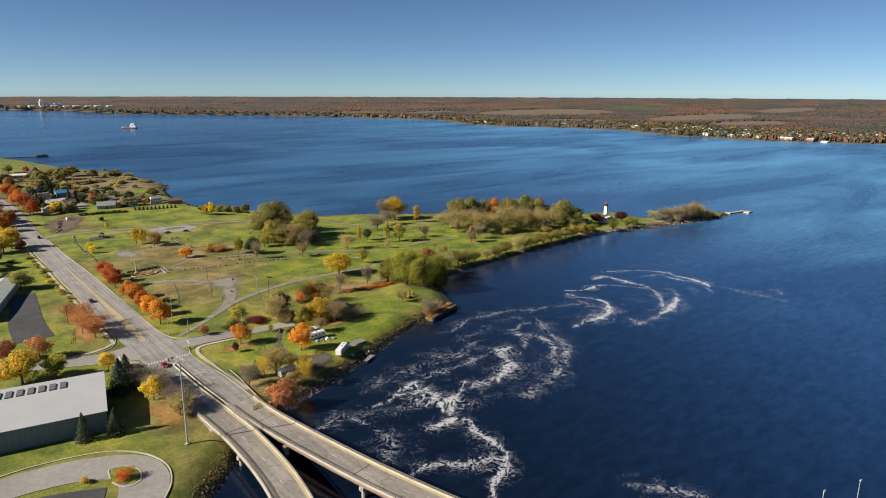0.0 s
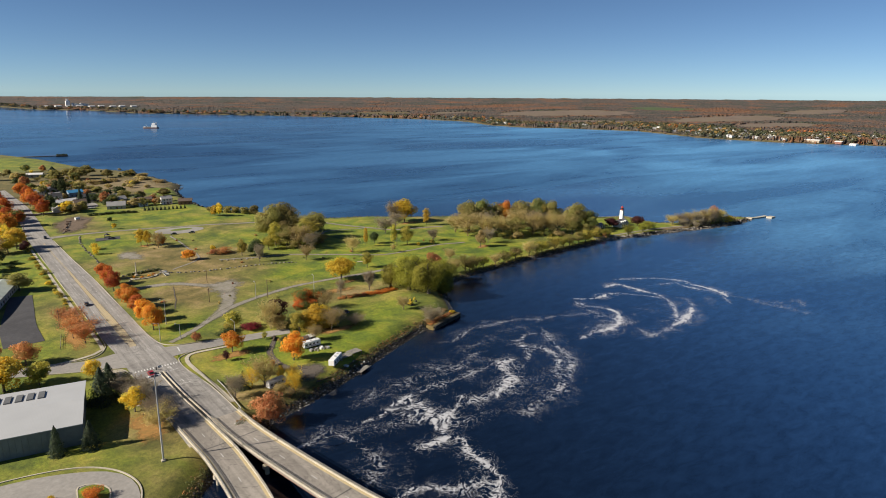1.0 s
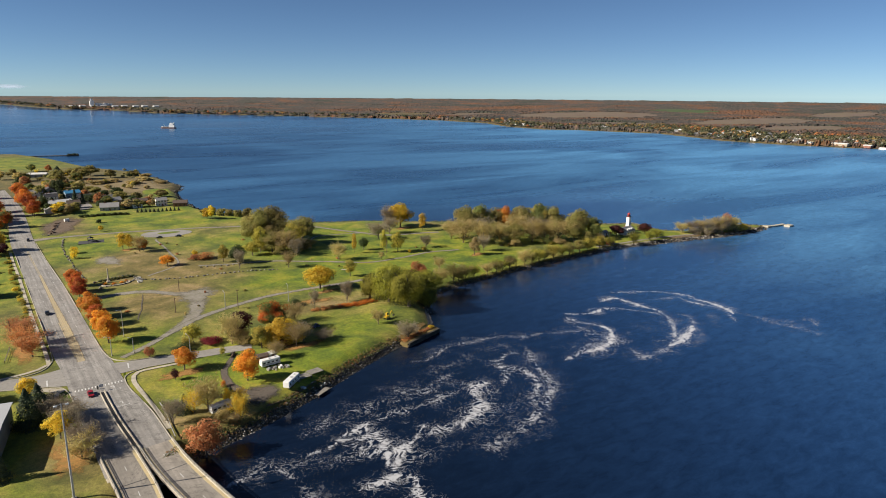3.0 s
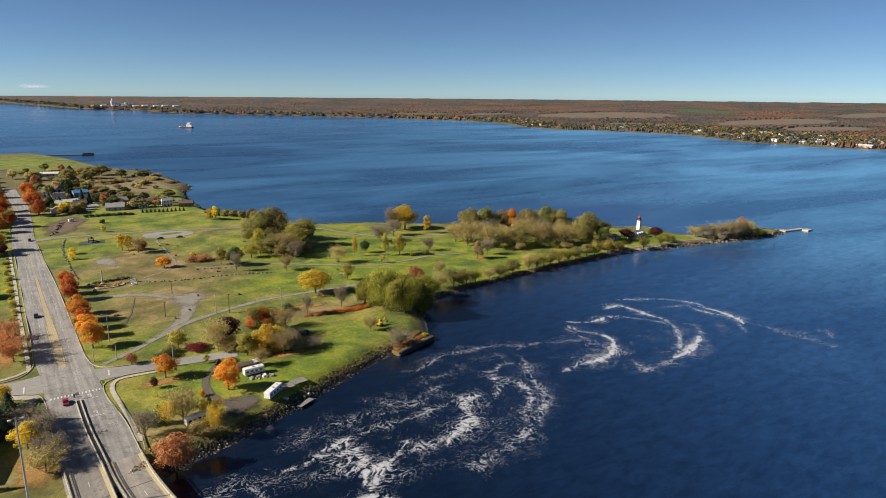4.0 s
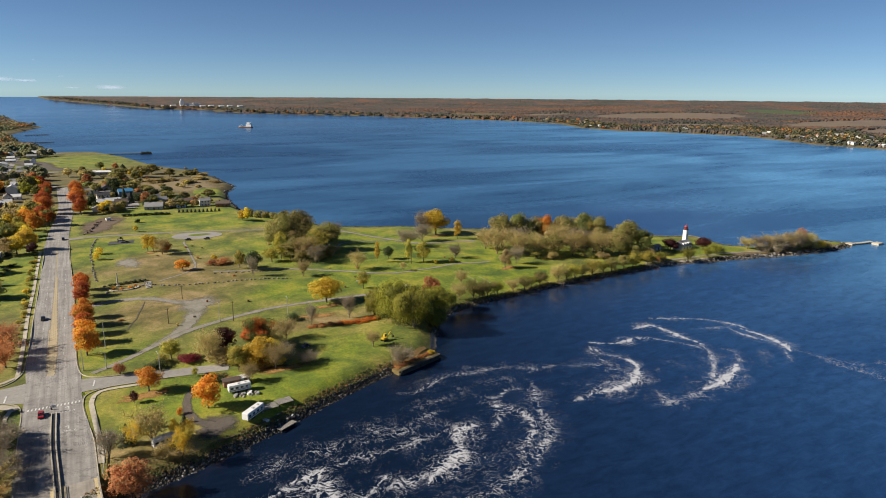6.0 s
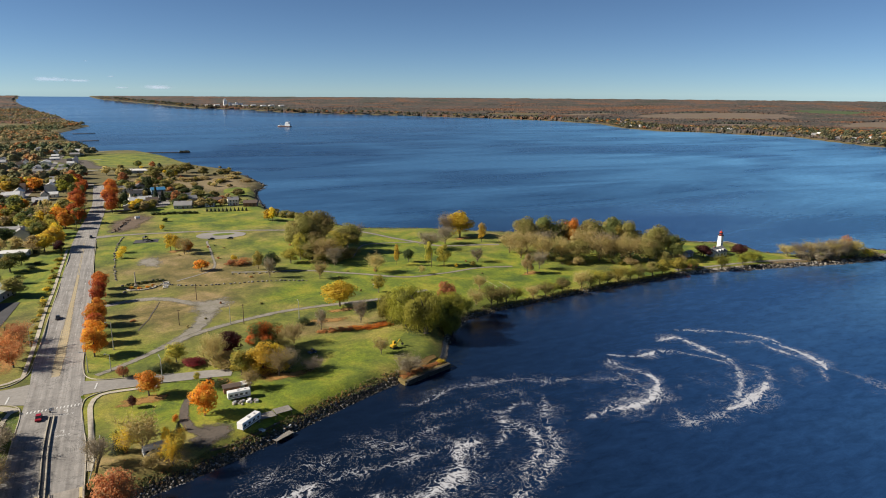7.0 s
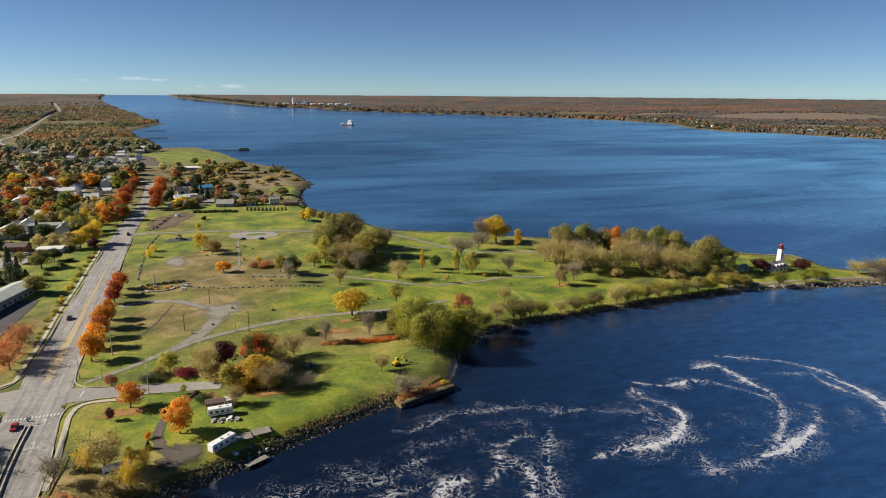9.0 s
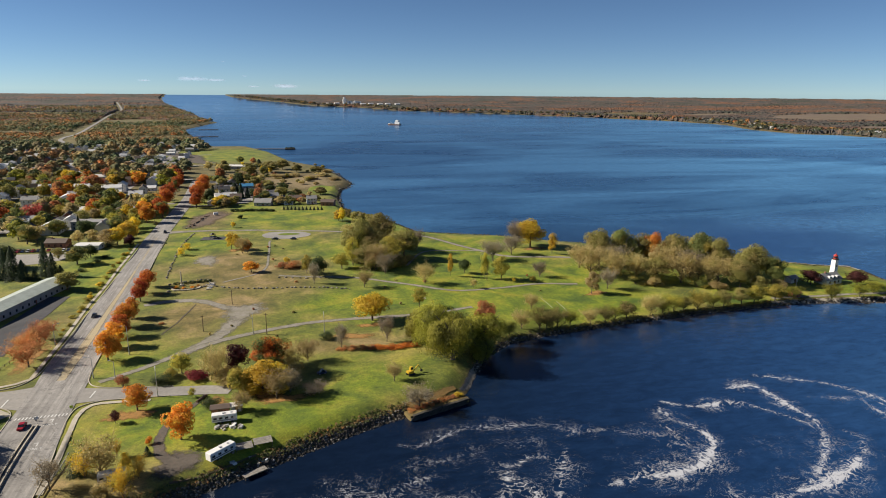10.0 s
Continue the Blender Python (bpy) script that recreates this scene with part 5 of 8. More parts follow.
trees("shrub", "lime", [(57.4 + 0.8 * math.sin(i * 2.3), 330 + 11.0 * i, 1.4 + (i * 0.37) % 2.0, 1.8 + (i * 0.53) % 2.4) for i in range(16)], "beside the pavement", group="verge shrubs")
trees("shrub", "yellow", [(57.0 + 0.8 * math.sin(i * 1.3), 336 + 23.0 * i, 1.2 + (i * 0.37) % 1.4, 1.8 + (i * 0.53) % 1.6) for i in range(7)], "beside the pavement", group="verge shrubs")
trees("round", "moss", [(34, 455, 12, 12), (-12, 520, 15, 13), (38, 545, 13, 12), (-30, 505, 14, 14), (0, 545, 13, 12), (-40, 590, 15, 14), (25, 590, 14, 12)], "between houses", group="town trees")
trees("round", "green", [(-5, 455, 15, 13), (22, 530, 14, 12), (-22, 540, 16, 13), (30, 612, 15, 13), (-50, 560, 15, 13), (38, 470, 9, 9)], "between houses", group="town trees")
trees("oval", "olive", [(40, 560, 12, 11), (8, 580, 13, 12), (-35, 620, 14, 13), (45, 525, 9, 10), (20, 470, 8, 9)], "between houses", group="town trees")
trees("oval", "lime", [(47, 560, 12, 11), (30, 575, 11, 11), (-15, 610, 13, 12), (44, 585, 12, 11)], "between houses", group="town trees")
trees("oval", "yellow", [(50, 548, 12, 10), (5, 615, 11, 10)], "between houses", group="town trees")
trees("spruce", "spruce", [(-14, 440, 17, 8), (-8, 432, 15, 8), (-22, 448, 18, 9), (42, 500, 7, 4.5), (14, 545, 14, 6), (-2, 640, 16, 7), (33, 640, 15, 7)], "between houses", group="town trees")
trees("shrub", "green", [(38 + 2.2 * i, 428 + 10 * i, 2.2, 5) for i in range(5)], "on a lawn")
trees("round", "red", [(57, 618, 15, 13), (57, 680, 18, 13)], "beside the road", group="maples along the road")
trees("round", "turning", [(63, 598, 15, 11.5), (58, 721, 17, 11)], "beside the road", group="maples along the road")
trees("round", "deep_orange", [(59, 655, 17, 12.5), (57, 770, 16, 11)], "beside the road", group="maples along the road")
trees("round", "deep_orange", [(85, 640, 16, 11), (83, 668, 18, 12), (82, 698, 18, 12), (84, 730, 17, 11), (82, 765, 16, 11)], "beside the road", group="maples along the road")
trees("round", "orange", [(48, 603, 15, 12), (54, 577, 15, 12), (52, 640, 15, 12)], "beside the road", group="maples along the road")
trees("oval", "green", [(162, 717, 11, 12.9), (118.7, 768, 16, 9.9), (95, 662, 15, 8.4), (97, 655, 8.9, 7.3)], "among houses", False)
trees("oval", "olive", [(126, 866, 15, 21), (153, 889, 15, 22), (168, 917, 14, 20), (185, 882, 11, 15), (210, 889, 7, 15), (147, 922, 11, 15), (98, 901, 11, 14)], "on the point", False)
trees("shrub", "tan", [(196, 812, 5, 16), (212, 836, 5, 16), (178, 840, 5, 18), (222, 800, 4, 14), (160, 830, 5, 18), (215, 900, 6, 14), (222, 870, 5, 12)], "on the point", False)
trees("oval", "gold", [(203, 545, 12.5, 6.3), (200.7, 551, 9.6, 8.2), (152, 880, 9, 6), (120, 545, 5, 4)], "near the shore", False)
trees("shrub", "olive", [(206 + 5.0 * i, 575 - 7.0 * i, 6 + (i * 1.7) % 3, 8) for i in range(6)], "near the shore", False)
trees("round", "yellow", [(23.9, 262.9, 14, 14), (51, 256.2, 8.1, 6.5)], "beside the side street")
trees("round", "lime", [(34.5, 261.7, 9.5, 8.6)], "beside the side street")
trees("round", "russet", [(22.5, 290.7, 9.9, 8), (32.9, 285.6, 10.3, 9.5)], "beside the side street")
trees("spruce", "spruce", [(31.9, 204.9, 9.5, 4.6), (40.5, 203.5, 9, 5.4), (49.5, 233, 13, 9), (53, 238, 12, 8)], "beside the warehouse")
trees("bare", "grey", [(56, 236, 8, 9), (60.5, 228, 8, 9), (59, 222, 9, 10), (62, 206, 8, 9)], "beside the bridge")
trees("oval", "yellow", [(56.5, 219, 9.5, 8.5)], "beside the bridge")
trees("bare", "tan", [(60, 203, 8, 10)], "beside the bridge")
trees("bare", "grey", [(57.5, 232, 8, 9), (61, 212, 8, 8)], "beside the bridge")
trees("shrub", "deep_orange", [(35.8, 176, 3.6, 5)], "on a grass island")
trees("shrub", "gold", [(26.8, 180.6, 2.6, 2.4)], "beside the turning loop")
trees("shrub", "deep_orange", [(188 + 3.2 * i, 281.5 - 0.8 * (i % 3), 1.6, 5) for i in range(5)], "low on the grass", group="sumac patch")
trees("shrub", "russet", [(172 + 4.0 * i, 284 - 0.6 * i, 1.3, 4.6) for i in range(4)], "low on the grass", group="sumac patch")


rng = np.random.default_rng(33)
POINT_LEAF = ["moss", "green", "tan", "moss", "green", "lime", "moss", "russet", "olive", "spruce", "green", "spruce"]
for i in range(70):
    tx, ty = rng.uniform(88, 215), rng.uniform(640, 1010)
    if ty > 660 and tx < (200 if ty < 700 else 150) and not (abs(tx - 129) < 12 and abs(ty - 700) < 12):
        colour = POINT_LEAF[i % len(POINT_LEAF)]
        tree("spruce" if colour == "spruce" else ("round", "oval", "shrub")[i % 3], colour, tx, ty, rng.uniform(7, 14) * (0.6 if i % 3 == 2 else 1), rng.uniform(8, 13), "on the point", False, "trees on the point")


rng = np.random.default_rng(52)
for i in range(26):
    gx_, gy_ = rng.uniform(95, 300), rng.uniform(300, 480)
    if gy_ < 700 - 1.0 * gx_:
        tree("shrub", ("tan", "olive", "russet")[i % 3], gx_, gy_, rng.uniform(0.7, 1.6), rng.uniform(0.9, 2.2), "low in the lawn", False, "lawn tufts")


# fallen leaves under the brightest trees
for i, (x, y, rx, ry) in enumerate([(102, 247, 6, 4), (142, 252, 9, 6), (147, 246, 12, 5), (125, 250, 7, 4), (98, 246, 9, 5), (189, 309, 10, 4), (178, 297, 12, 5), (57, 206, 8, 12), (53, 305, 6, 16), (312, 330, 8, 5), (320, 432, 10, 6), (124, 470, 7, 5), (90, 184, 7, 5), (197, 231, 10, 3)]):
    laid("fallen_leaves", patch_mesh("fallen_leaves", x, y, rx, ry, 0, 0.09, LITTER, 20 + i, 0.2), "tan fallen leaves lying in the grass", "fallen leaves", kind="stuff")

# ---- far woods ----
ICO = bmesh.new()
bmesh.ops.create_icosphere(ICO, subdivisions=1, radius=1)
ICO_V, ICO_F = [np.array(a) for a in bm_data(ICO)]
CANOPY, n, l, b = material("distant_canopy", 0.95)
pick = ramp(n, l, noise_fac(n, l, ground_coords(n, l, (0.06, 0.06, 0.03)), 5, 0.75), ((0.34, (0.020, 0.022, 0.015)), (0.45, (0.046, 0.043, 0.032)), (0.55, (0.074, 0.058, 0.043)), (0.66, (0.140, 0.083, 0.046))))
zone = ramp(n, l, noise_fac(n, l, ground_coords(n, l, (0.0042, 0.0042, 0.001)), 5, 0.65), ((0.36, (0.6, 0.85, 0.66)), (0.44, (1.0, 1.08, 1.1)), (0.5, (1.2, 1.14, 1.25)), (0.56, (1.6, 1.22, 1.05)), (0.62, (2.3, 1.25, 0.7))))
rust = n.new("ShaderNodeAttribute")
rust.attribute_name = "rust"
tree_tone = mix(n, l, 1.0, pick, zone, "MULTIPLY")
l.new(mix(n, l, rust.outputs["Fac"], tree_tone, mix(n, l, 1.0, pick, (2.7, 1.35, 0.62), "MULTIPLY")), b.inputs["Base Color"])
RUSTY = [(2450, 2780, 520, 130), (3130, 1700, 190, 260), (2650, 2480, 260, 90), (1900, 2900, 250, 110), (-420, 2450, 330, 260), (-700, 2250, 260, 180), (-230, 1880, 120, 120)]


def blobs(name, centres, sizes, mat, label, category, seed, squash=0.95, rough=0.3):
    """Many uneven tree crowns in one mesh."""
    rng = np.random.default_rng(seed)
    k = len(centres)
    jit = rng.uniform(0.95 - rough, 0.95 + rough, (k, len(ICO_V), 1))
    V = ICO_V[None] * jit * sizes[:, None, None] * np.array([1, 1, squash]) + centres[:, None]
    F = (ICO_F[None] + (np.arange(k) * len(ICO_V))[:, None, None]).reshape(-1, 3)
    me = bpy.data.meshes.new(name)
    me.vertices.add(k * len(ICO_V))
    me.vertices.foreach_set("co", V.ravel())
    me.loops.add(F.size)
    me.loops.foreach_set("vertex_index", F.ravel().astype(np.int32))
    me.polygons.add(len(F))
    me.polygons.foreach_set("loop_start", np.arange(0, F.size, 3, dtype=np.int32))
    me.update(calc_edges=True)
    me.materials.append(mat)
    return tagged(new(name, me), label, category, kind="stuff")


def tufts(name, centres, sizes, mat, label, seed, per=30, category="woods"):
    """Many small leafy crowns in one mesh."""
    rng = np.random.default_rng(seed)
    k = len(centres)
    d = unit(rng, k * per)
    d[:, 2] = np.abs(d[:, 2]) * 1.1 - 0.25
    r = np.repeat(sizes, per)
    pos = np.repeat(centres, per, 0) + d * (r * rng.uniform(0.55, 1.05, k * per))[:, None]
    V, F = cards(pos, 0.65 * d + np.array([0, 0, 0.6]) + 0.25 * rng.normal(size=d.shape), unit(rng, k * per), 1.0, rng)
    V = (V.reshape(-1, 4, 3) - pos[:, None]) * (r * 0.6)[:, None, None] + pos[:, None]
    me = mesh(name, V.reshape(-1, 3), F, mat)
    tone = np.repeat(rng.uniform(0, 1, k), per * 4)
    me.attributes.new("tone", "FLOAT", "POINT").data.foreach_set("value", tone.astype(np.float32))
    return tagged(new(name, me), label, category, kind="stuff")


TUFT, n, l, b = material("wood_leaves", 0.9)
at = n.new("ShaderNodeAttribute")
at.attribute_name = "tone"
pick = ramp(n, l, at.outputs["Fac"], ((0.0, (0.08, 0.105, 0.05)), (0.25, (0.19, 0.205, 0.08)), (0.5, (0.29, 0.26, 0.115)), (0.75, (0.31, 0.235, 0.135)), (0.9, (0.44, 0.29, 0.10)), (1.0, (0.55, 0.22, 0.07))))
zone = ramp(n, l, noise_fac(n, l, ground_coords(n, l, (0.0017, 0.0042, 0.001)), 4, 0.6), ((0.36, (0.6, 0.8, 0.7)), (0.5, (1, 0.98, 0.95)), (0.6, (1.25, 1.0, 0.85)), (0.68, (1.6, 1.0, 0.68))))
l.new(mix(n, l, 1.0, pick, zone, "MULTIPLY"), b.inputs["Base Color"])
WOOD_ROAD = [(-180, 1360), (-240, 1480), (-262, 1580), (-268, 1730), (-310, 2028), (-362, 2411), (-405, 2760), (-436, 3138), (-590, 3868)]


def inside(poly, x, y):
    out = np.zeros(x.shape, bool)
    for a, b in zip(poly, np.roll(poly, -1, 0)):
        if a[1] != b[1]:
            out ^= ((a[1] > y) != (b[1] > y)) & (x < (b[0] - a[0]) * (y - a[1]) / (b[1] - a[1]) + a[0])
    return out


def wood_points(seed, count, near, far, lo, hi, poly):
    rng = np.random.default_rng(seed)
    d = near + (far - near) * rng.uniform(0, 1, count * 4) ** 1.15
    a = radians(90) - np.radians(rng.uniform(lo, hi, len(d)))
    x, y = d * np.cos(a), d * np.sin(a)
    ok = inside(LAND[poly], x, y) & (shore_distance(x, y) > 6 + d / 250)
    thin = np.sin(x * 0.0071 + 2) * np.sin(y * 0.0113) + 0.7 * np.sin(x * 0.019 + y * 0.006) * np.sin(y * 0.023 - x * 0.004)
    ok &= rng.uniform(-1.1, 0.3, len(x)) < thin
    if poly == 0:
        for (ax, ay), (bx, by) in zip(WOOD_ROAD, WOOD_ROAD[1:]):
            f = np.clip(((x - ax) * (bx - ax) + (y - ay) * (by - ay)) / ((bx - ax) ** 2 + (by - ay) ** 2), 0, 1)
            ok &= np.hypot(x - ax - f * (bx - ax), y - ay - f * (by - ay)) > np.where(d < 2150, 24, 7 + d / 330)
    for fx, fy, rx, ry in FIELDS:
        ok &= ((x - fx) / rx) ** 2 + ((y - fy) / ry) ** 2 > 0.8 + 0.4 * rng.uniform(0, 1, len(x))
    return x[ok][:count], y[ok][:count], d[ok][:count]


STUBBLE = rough_surface("dry_stubble_field", (0.115, 0.082, 0.062), (0.175, 0.128, 0.095), 0.02, 0.95, 0.2, (0.16, 0.13, 0.06))
PASTURE = rough_surface("green_pasture", (0.045, 0.075, 0.02), (0.075, 0.115, 0.03), 0.02, 0.95, 0.2)
for i, (fx, fy, rx, ry) in enumerate(FAR_FIELDS):
    green = i == 2
    laid("field", patch_mesh("field", fx, fy, rx * 1.02, ry * 1.02, 0, 2.0, PASTURE if green else STUBBLE, 60 + i, 0.1, 14, 60), "green pasture among autumn woods" if green else "dry tan stubble field among woods", "field")
laid("wood_road", strip_mesh("wood_road", WOOD_ROAD, 8, 0.8, ASPHALT, 20), "pale road running through the woods", "road")


def canopy(name, poly, near, far, lo, hi, rings, spokes, label, seed):
    """One ragged roof of tree tops over the far country, open over fields, roads and water."""
    rng = np.random.default_rng(seed)
    d = near + (far - near) * np.linspace(0, 1, rings) ** 1.1
    a = np.radians(90 - np.linspace(lo, hi, spokes))
    D, A = np.meshgrid(d, a, indexing="ij")
    D = D + rng.uniform(-0.45, 0.45, D.shape) * (far - near) / rings
    A = A + rng.uniform(-0.45, 0.45, A.shape) * radians((hi - lo) / spokes)
    x, y = (D * np.cos(A)).ravel(), (D * np.sin(A)).ravel()
    shore = shore_distance(x, y)
    ok = inside(LAND[poly], x, y) & (shore > 14)
    for fx, fy, rx, ry in FIELDS:
        ok &= ((x - fx) / rx) ** 2 + ((y - fy) / ry) ** 2 > 1.0 + 0.25 * np.sin(x * 0.05) * np.sin(y * 0.04)
    if poly == 0:
        for (ax, ay), (bx, by) in zip(WOOD_ROAD, WOOD_ROAD[1:]):
            f = np.clip(((x - ax) * (bx - ax) + (y - ay) * (by - ay)) / ((bx - ax) ** 2 + (by - ay) ** 2), 0, 1)
            ok &= np.hypot(x - ax - f * (bx - ax), y - ay - f * (by - ay)) > 12
    stand = 0.75 + 0.35 * np.sin(x * 0.006 + 1) * np.sin(y * 0.008) + 0.2 * np.sin(x * 0.021) * np.sin(y * 0.017 + 2)
    z = land_height(x, y) + np.where(ok, rng.uniform(4.5, 9.0, len(x)) * stand * (1 - rise(x, y) / 110), 0.0)
    n_ = np.arange(rings * spokes).reshape(rings, spokes)
    F = np.stack([n_[:-1, :-1], n_[1:, :-1], n_[1:, 1:], n_[:-1, 1:]], -1).reshape(-1, 4)
    F = F[ok[F].sum(1) >= 2]
    used = np.unique(F)
    back = np.zeros(len(x), int)
    back[used] = np.arange(len(used))
    me = mesh(name, np.column_stack([x, y, z])[used], back[F], CANOPY)
    warm = np.zeros(len(x))
    for rx_, ry_, sx_, sy_ in RUSTY:
        warm = np.maximum(warm, np.exp(-((x - rx_) / sx_) ** 4 - ((y - ry_) / sy_) ** 4))
    warm *= rng.uniform(0.35, 1.0, len(x))
    me.attributes.new("rust", "FLOAT", "POINT").data.foreach_set("value", warm[used].astype(np.float32))
    return tagged(new(name, me), label, "woods", kind="stuff")


canopy("far_woods", 1, 1520, 4790, -8, 88, 190, 1050, "brown and rust autumn woods on the far shore", 7)
canopy("near_shore_woods", 0, 2300, 4790, -30, 6, 140, 420, "brown, olive and orange autumn woods behind the town", 8)
x, y, d = wood_points(4, 44000, 1330, 4790, -30, 8, 0)
r = np.random.default_rng(6).uniform(0.5, 1.3, len(x)) * (2.2 + d / 850)
near = d < 2350
mid_ = (d >= 2350) & (d < 3500)
tufts("near_shore_woods", np.column_stack([x, y, land_height(x, y) + r * 0.9])[near], r[near] * 1.3, TUFT, "olive, brown and orange autumn woods behind the town", 12, 16)
tufts("far_wood_crowns", np.column_stack([x, y, land_height(x, y) + r * 0.9])[mid_], r[mid_] * (1.15 - rise(x, y)[mid_] / 90), TUFT, "dull autumn crowns in far woods", 14, 7)
SHORE_TUFT, n, l, b = material("shore_leaves", 0.9)
at = n.new("ShaderNodeAttribute")
at.attribute_name = "tone"
l.new(ramp(n, l, at.outputs["Fac"], ((0.0, (0.03, 0.042, 0.02)), (0.4, (0.075, 0.082, 0.036)), (0.62, (0.12, 0.10, 0.05)), (0.8, (0.17, 0.125, 0.06)), (0.91, (0.30, 0.20, 0.05)), (1.0, (0.40, 0.12, 0.04)))), b.inputs["Base Color"])
# a hedge of crowns along the far water's edge
P = np.concatenate([spline(FAR_SHORE[1:19], 5), spline(FAR_SHORE[9:19], 4) + np.array([40, 0]), spline(FAR_SHORE[9:19], 5) + np.array([85, 0]), spline(FAR_SHORE[12:19], 4) + np.array([130, 0]), spline(FAR_SHORE[12:19], 4) + np.array([175, 0]), spline(FAR_SHORE[12:19], 5) + np.array([225, 0]), spline(FAR_SHORE[12:19], 5) + np.array([280, 0])])
rng = np.random.default_rng(9)
P = P[rng.uniform(0, 1, len(P)) < 0.62]
P = P + np.column_stack([rng.uniform(8, 45, len(P)), rng.uniform(0, 35, len(P))])
r = rng.uniform(2.6, 7.6, len(P)) + np.hypot(P[:, 0], P[:, 1]) / 1500
tufts("far_shore_trees", np.column_stack([P, land_height(P[:, 0], P[:, 1]) + r * 0.8]), r, SHORE_TUFT, "mixed autumn trees along the far water's edge", 10)


# ---- houses ----
def paint(name, c, rough=0.7):
    return rough_surface(name, tuple(v * 0.88 for v in c), c, 1.0, rough, 0.2, world_space=False)


SIDING = {"white": paint("white_siding", (0.74, 0.74, 0.72)), "grey": paint("grey_siding", (0.36, 0.37, 0.38)), "cream": paint("cream_siding", (0.62, 0.57, 0.44)),
          "blue": paint("blue_siding", (0.22, 0.30, 0.38)), "brick": paint("brick_red_wall", (0.30, 0.13, 0.09)), "tan": paint("tan_siding", (0.42, 0.35, 0.26)), "rust": paint("orange_brown_boards", (0.46, 0.17, 0.07))}
ROOFING = {"charcoal": paint("charcoal_shingles", (0.06, 0.06, 0.065)), "grey": paint("grey_shingles", (0.30, 0.295, 0.29)), "brown": paint("brown_shingles", (0.13, 0.095, 0.075)),
           "white": paint("white_roof", (0.70, 0.70, 0.68)), "blue": paint("blue_metal_roof", (0.04, 0.22, 0.42)), "green": paint("pale_green_metal_roof", (0.42, 0.47, 0.42)), "rust": paint("orange_brown_roof", (0.42, 0.16, 0.07))}


def house(m, w, d, h, rise_, wall, roof, storeys=2, name="house", label="", windows=3, chimney=True):
    """A gabled house, ridge along its width w."""
    t = thing(name, m, label or "%s house with a %s gable roof among trees" % (wall, roof), "house")
    W, D = w / 2, d / 2
    bm = bmesh.new()
    v = [bm.verts.new(p) for p in ((-W, -D, -0.5), (W, -D, -0.5), (W, D, -0.5), (-W, D, -0.5), (-W, -D, h), (W, -D, h), (W, D, h), (-W, D, h), (-W, 0, h + rise_), (W, 0, h + rise_))]
    for f in ((0, 1, 5, 4), (2, 3, 7, 6), (1, 2, 6, 9, 5), (3, 0, 4, 8, 7), (4, 5, 9, 8), (6, 7, 8, 9)):
        bm.faces.new([v[i] for i in f])
    part("wall", bm, SIDING[wall], t)
    bm = bmesh.new()
    o, k = 0.45, 0.22
    s = rise_ / D
    for side in (-1, 1):
        q = [bm.verts.new(p) for p in ((-W - o, side * (D + o), h - o * s + 0.06), (W + o, side * (D + o), h - o * s + 0.06), (W + o, 0, h + rise_ + 0.06), (-W - o, 0, h + rise_ + 0.06))]
        f = bm.faces.new(q)
        g = bmesh.ops.extrude_face_region(bm, geom=[f])
        bmesh.ops.translate(bm, vec=(0, 0, k), verts=[e for e in g["geom"] if isinstance(e, bmesh.types.BMVert)])
    bmesh.ops.recalc_face_normals(bm, faces=bm.faces)
    part("roof", bm, ROOFING[roof], t)
    pane = mesh("window", *box_data(-0.5, -0.06, -0.65, 0.5, 0.06, 0.65), GLASS)
    for st in range(storeys):
        z = 1.5 + 2.7 * st
        if z + 0.7 > h:
            break
        for i in range(windows):
            x = -W + w * (i + 0.7) / (windows + 0.4)
            part("window", pane, None, t).matrix_basis = pose(x, -D - 0.03, z)
            part("window", pane, None, t).matrix_basis = pose(x, D + 0.03, z)
        part("window", pane, None, t).matrix_basis = pose(W + 0.03, D * 0.3, z, rz=90)
    part("door", mesh("door", *box_data(-0.5, -0.08, -0.05, 0.5, 0.08, 2.05), BROWN_WOOD), None, t).matrix_basis = pose(W * 0.1, -D - 0.03, 0)
    if chimney:
        part("chimney", box(-W * 0.5 - 0.4, -0.4, h, -W * 0.5 + 0.4, 0.4, h + rise_ + 1.0, 0.04), SIDING["brick"], t)
    return t


STYLES = [(13, 9.5, 6, 2.8, "white", "grey"), (18, 12, 6, 2.4, "white", "white"), (12, 9, 6, 3, "white", "white"), (14, 9, 3.1, 2, "white", "white"), (14, 10, 6, 2.8, "white", "white"),
          (15, 10, 5.5, 2.6, "tan", "grey"), (16, 10, 3.6, 2.0, "white", "white"), (10, 8, 5.6, 2.8, "brick", "charcoal"), (9, 7, 5.4, 3, "white", "brown")]
rng = np.random.default_rng(21)
masters = []
town = []
for row in range(14):
    sx = 28 - 30 * row
    for k in range(38):
        hy = 545 + 21.5 * k + 9 * (row % 2)
        hx = sx + rng.uniform(-4, 4)
        if k % 6 == 5 or hx < 30 - 0.42 * (hy - 420) or hy > 1340 or rng.random() < 0.04:
            continue
        town.append((hx, hy + rng.uniform(-4, 4)))
rng.shuffle(town)
far_masters = []
town = sorted(town[:215], key=lambda p: p[1])
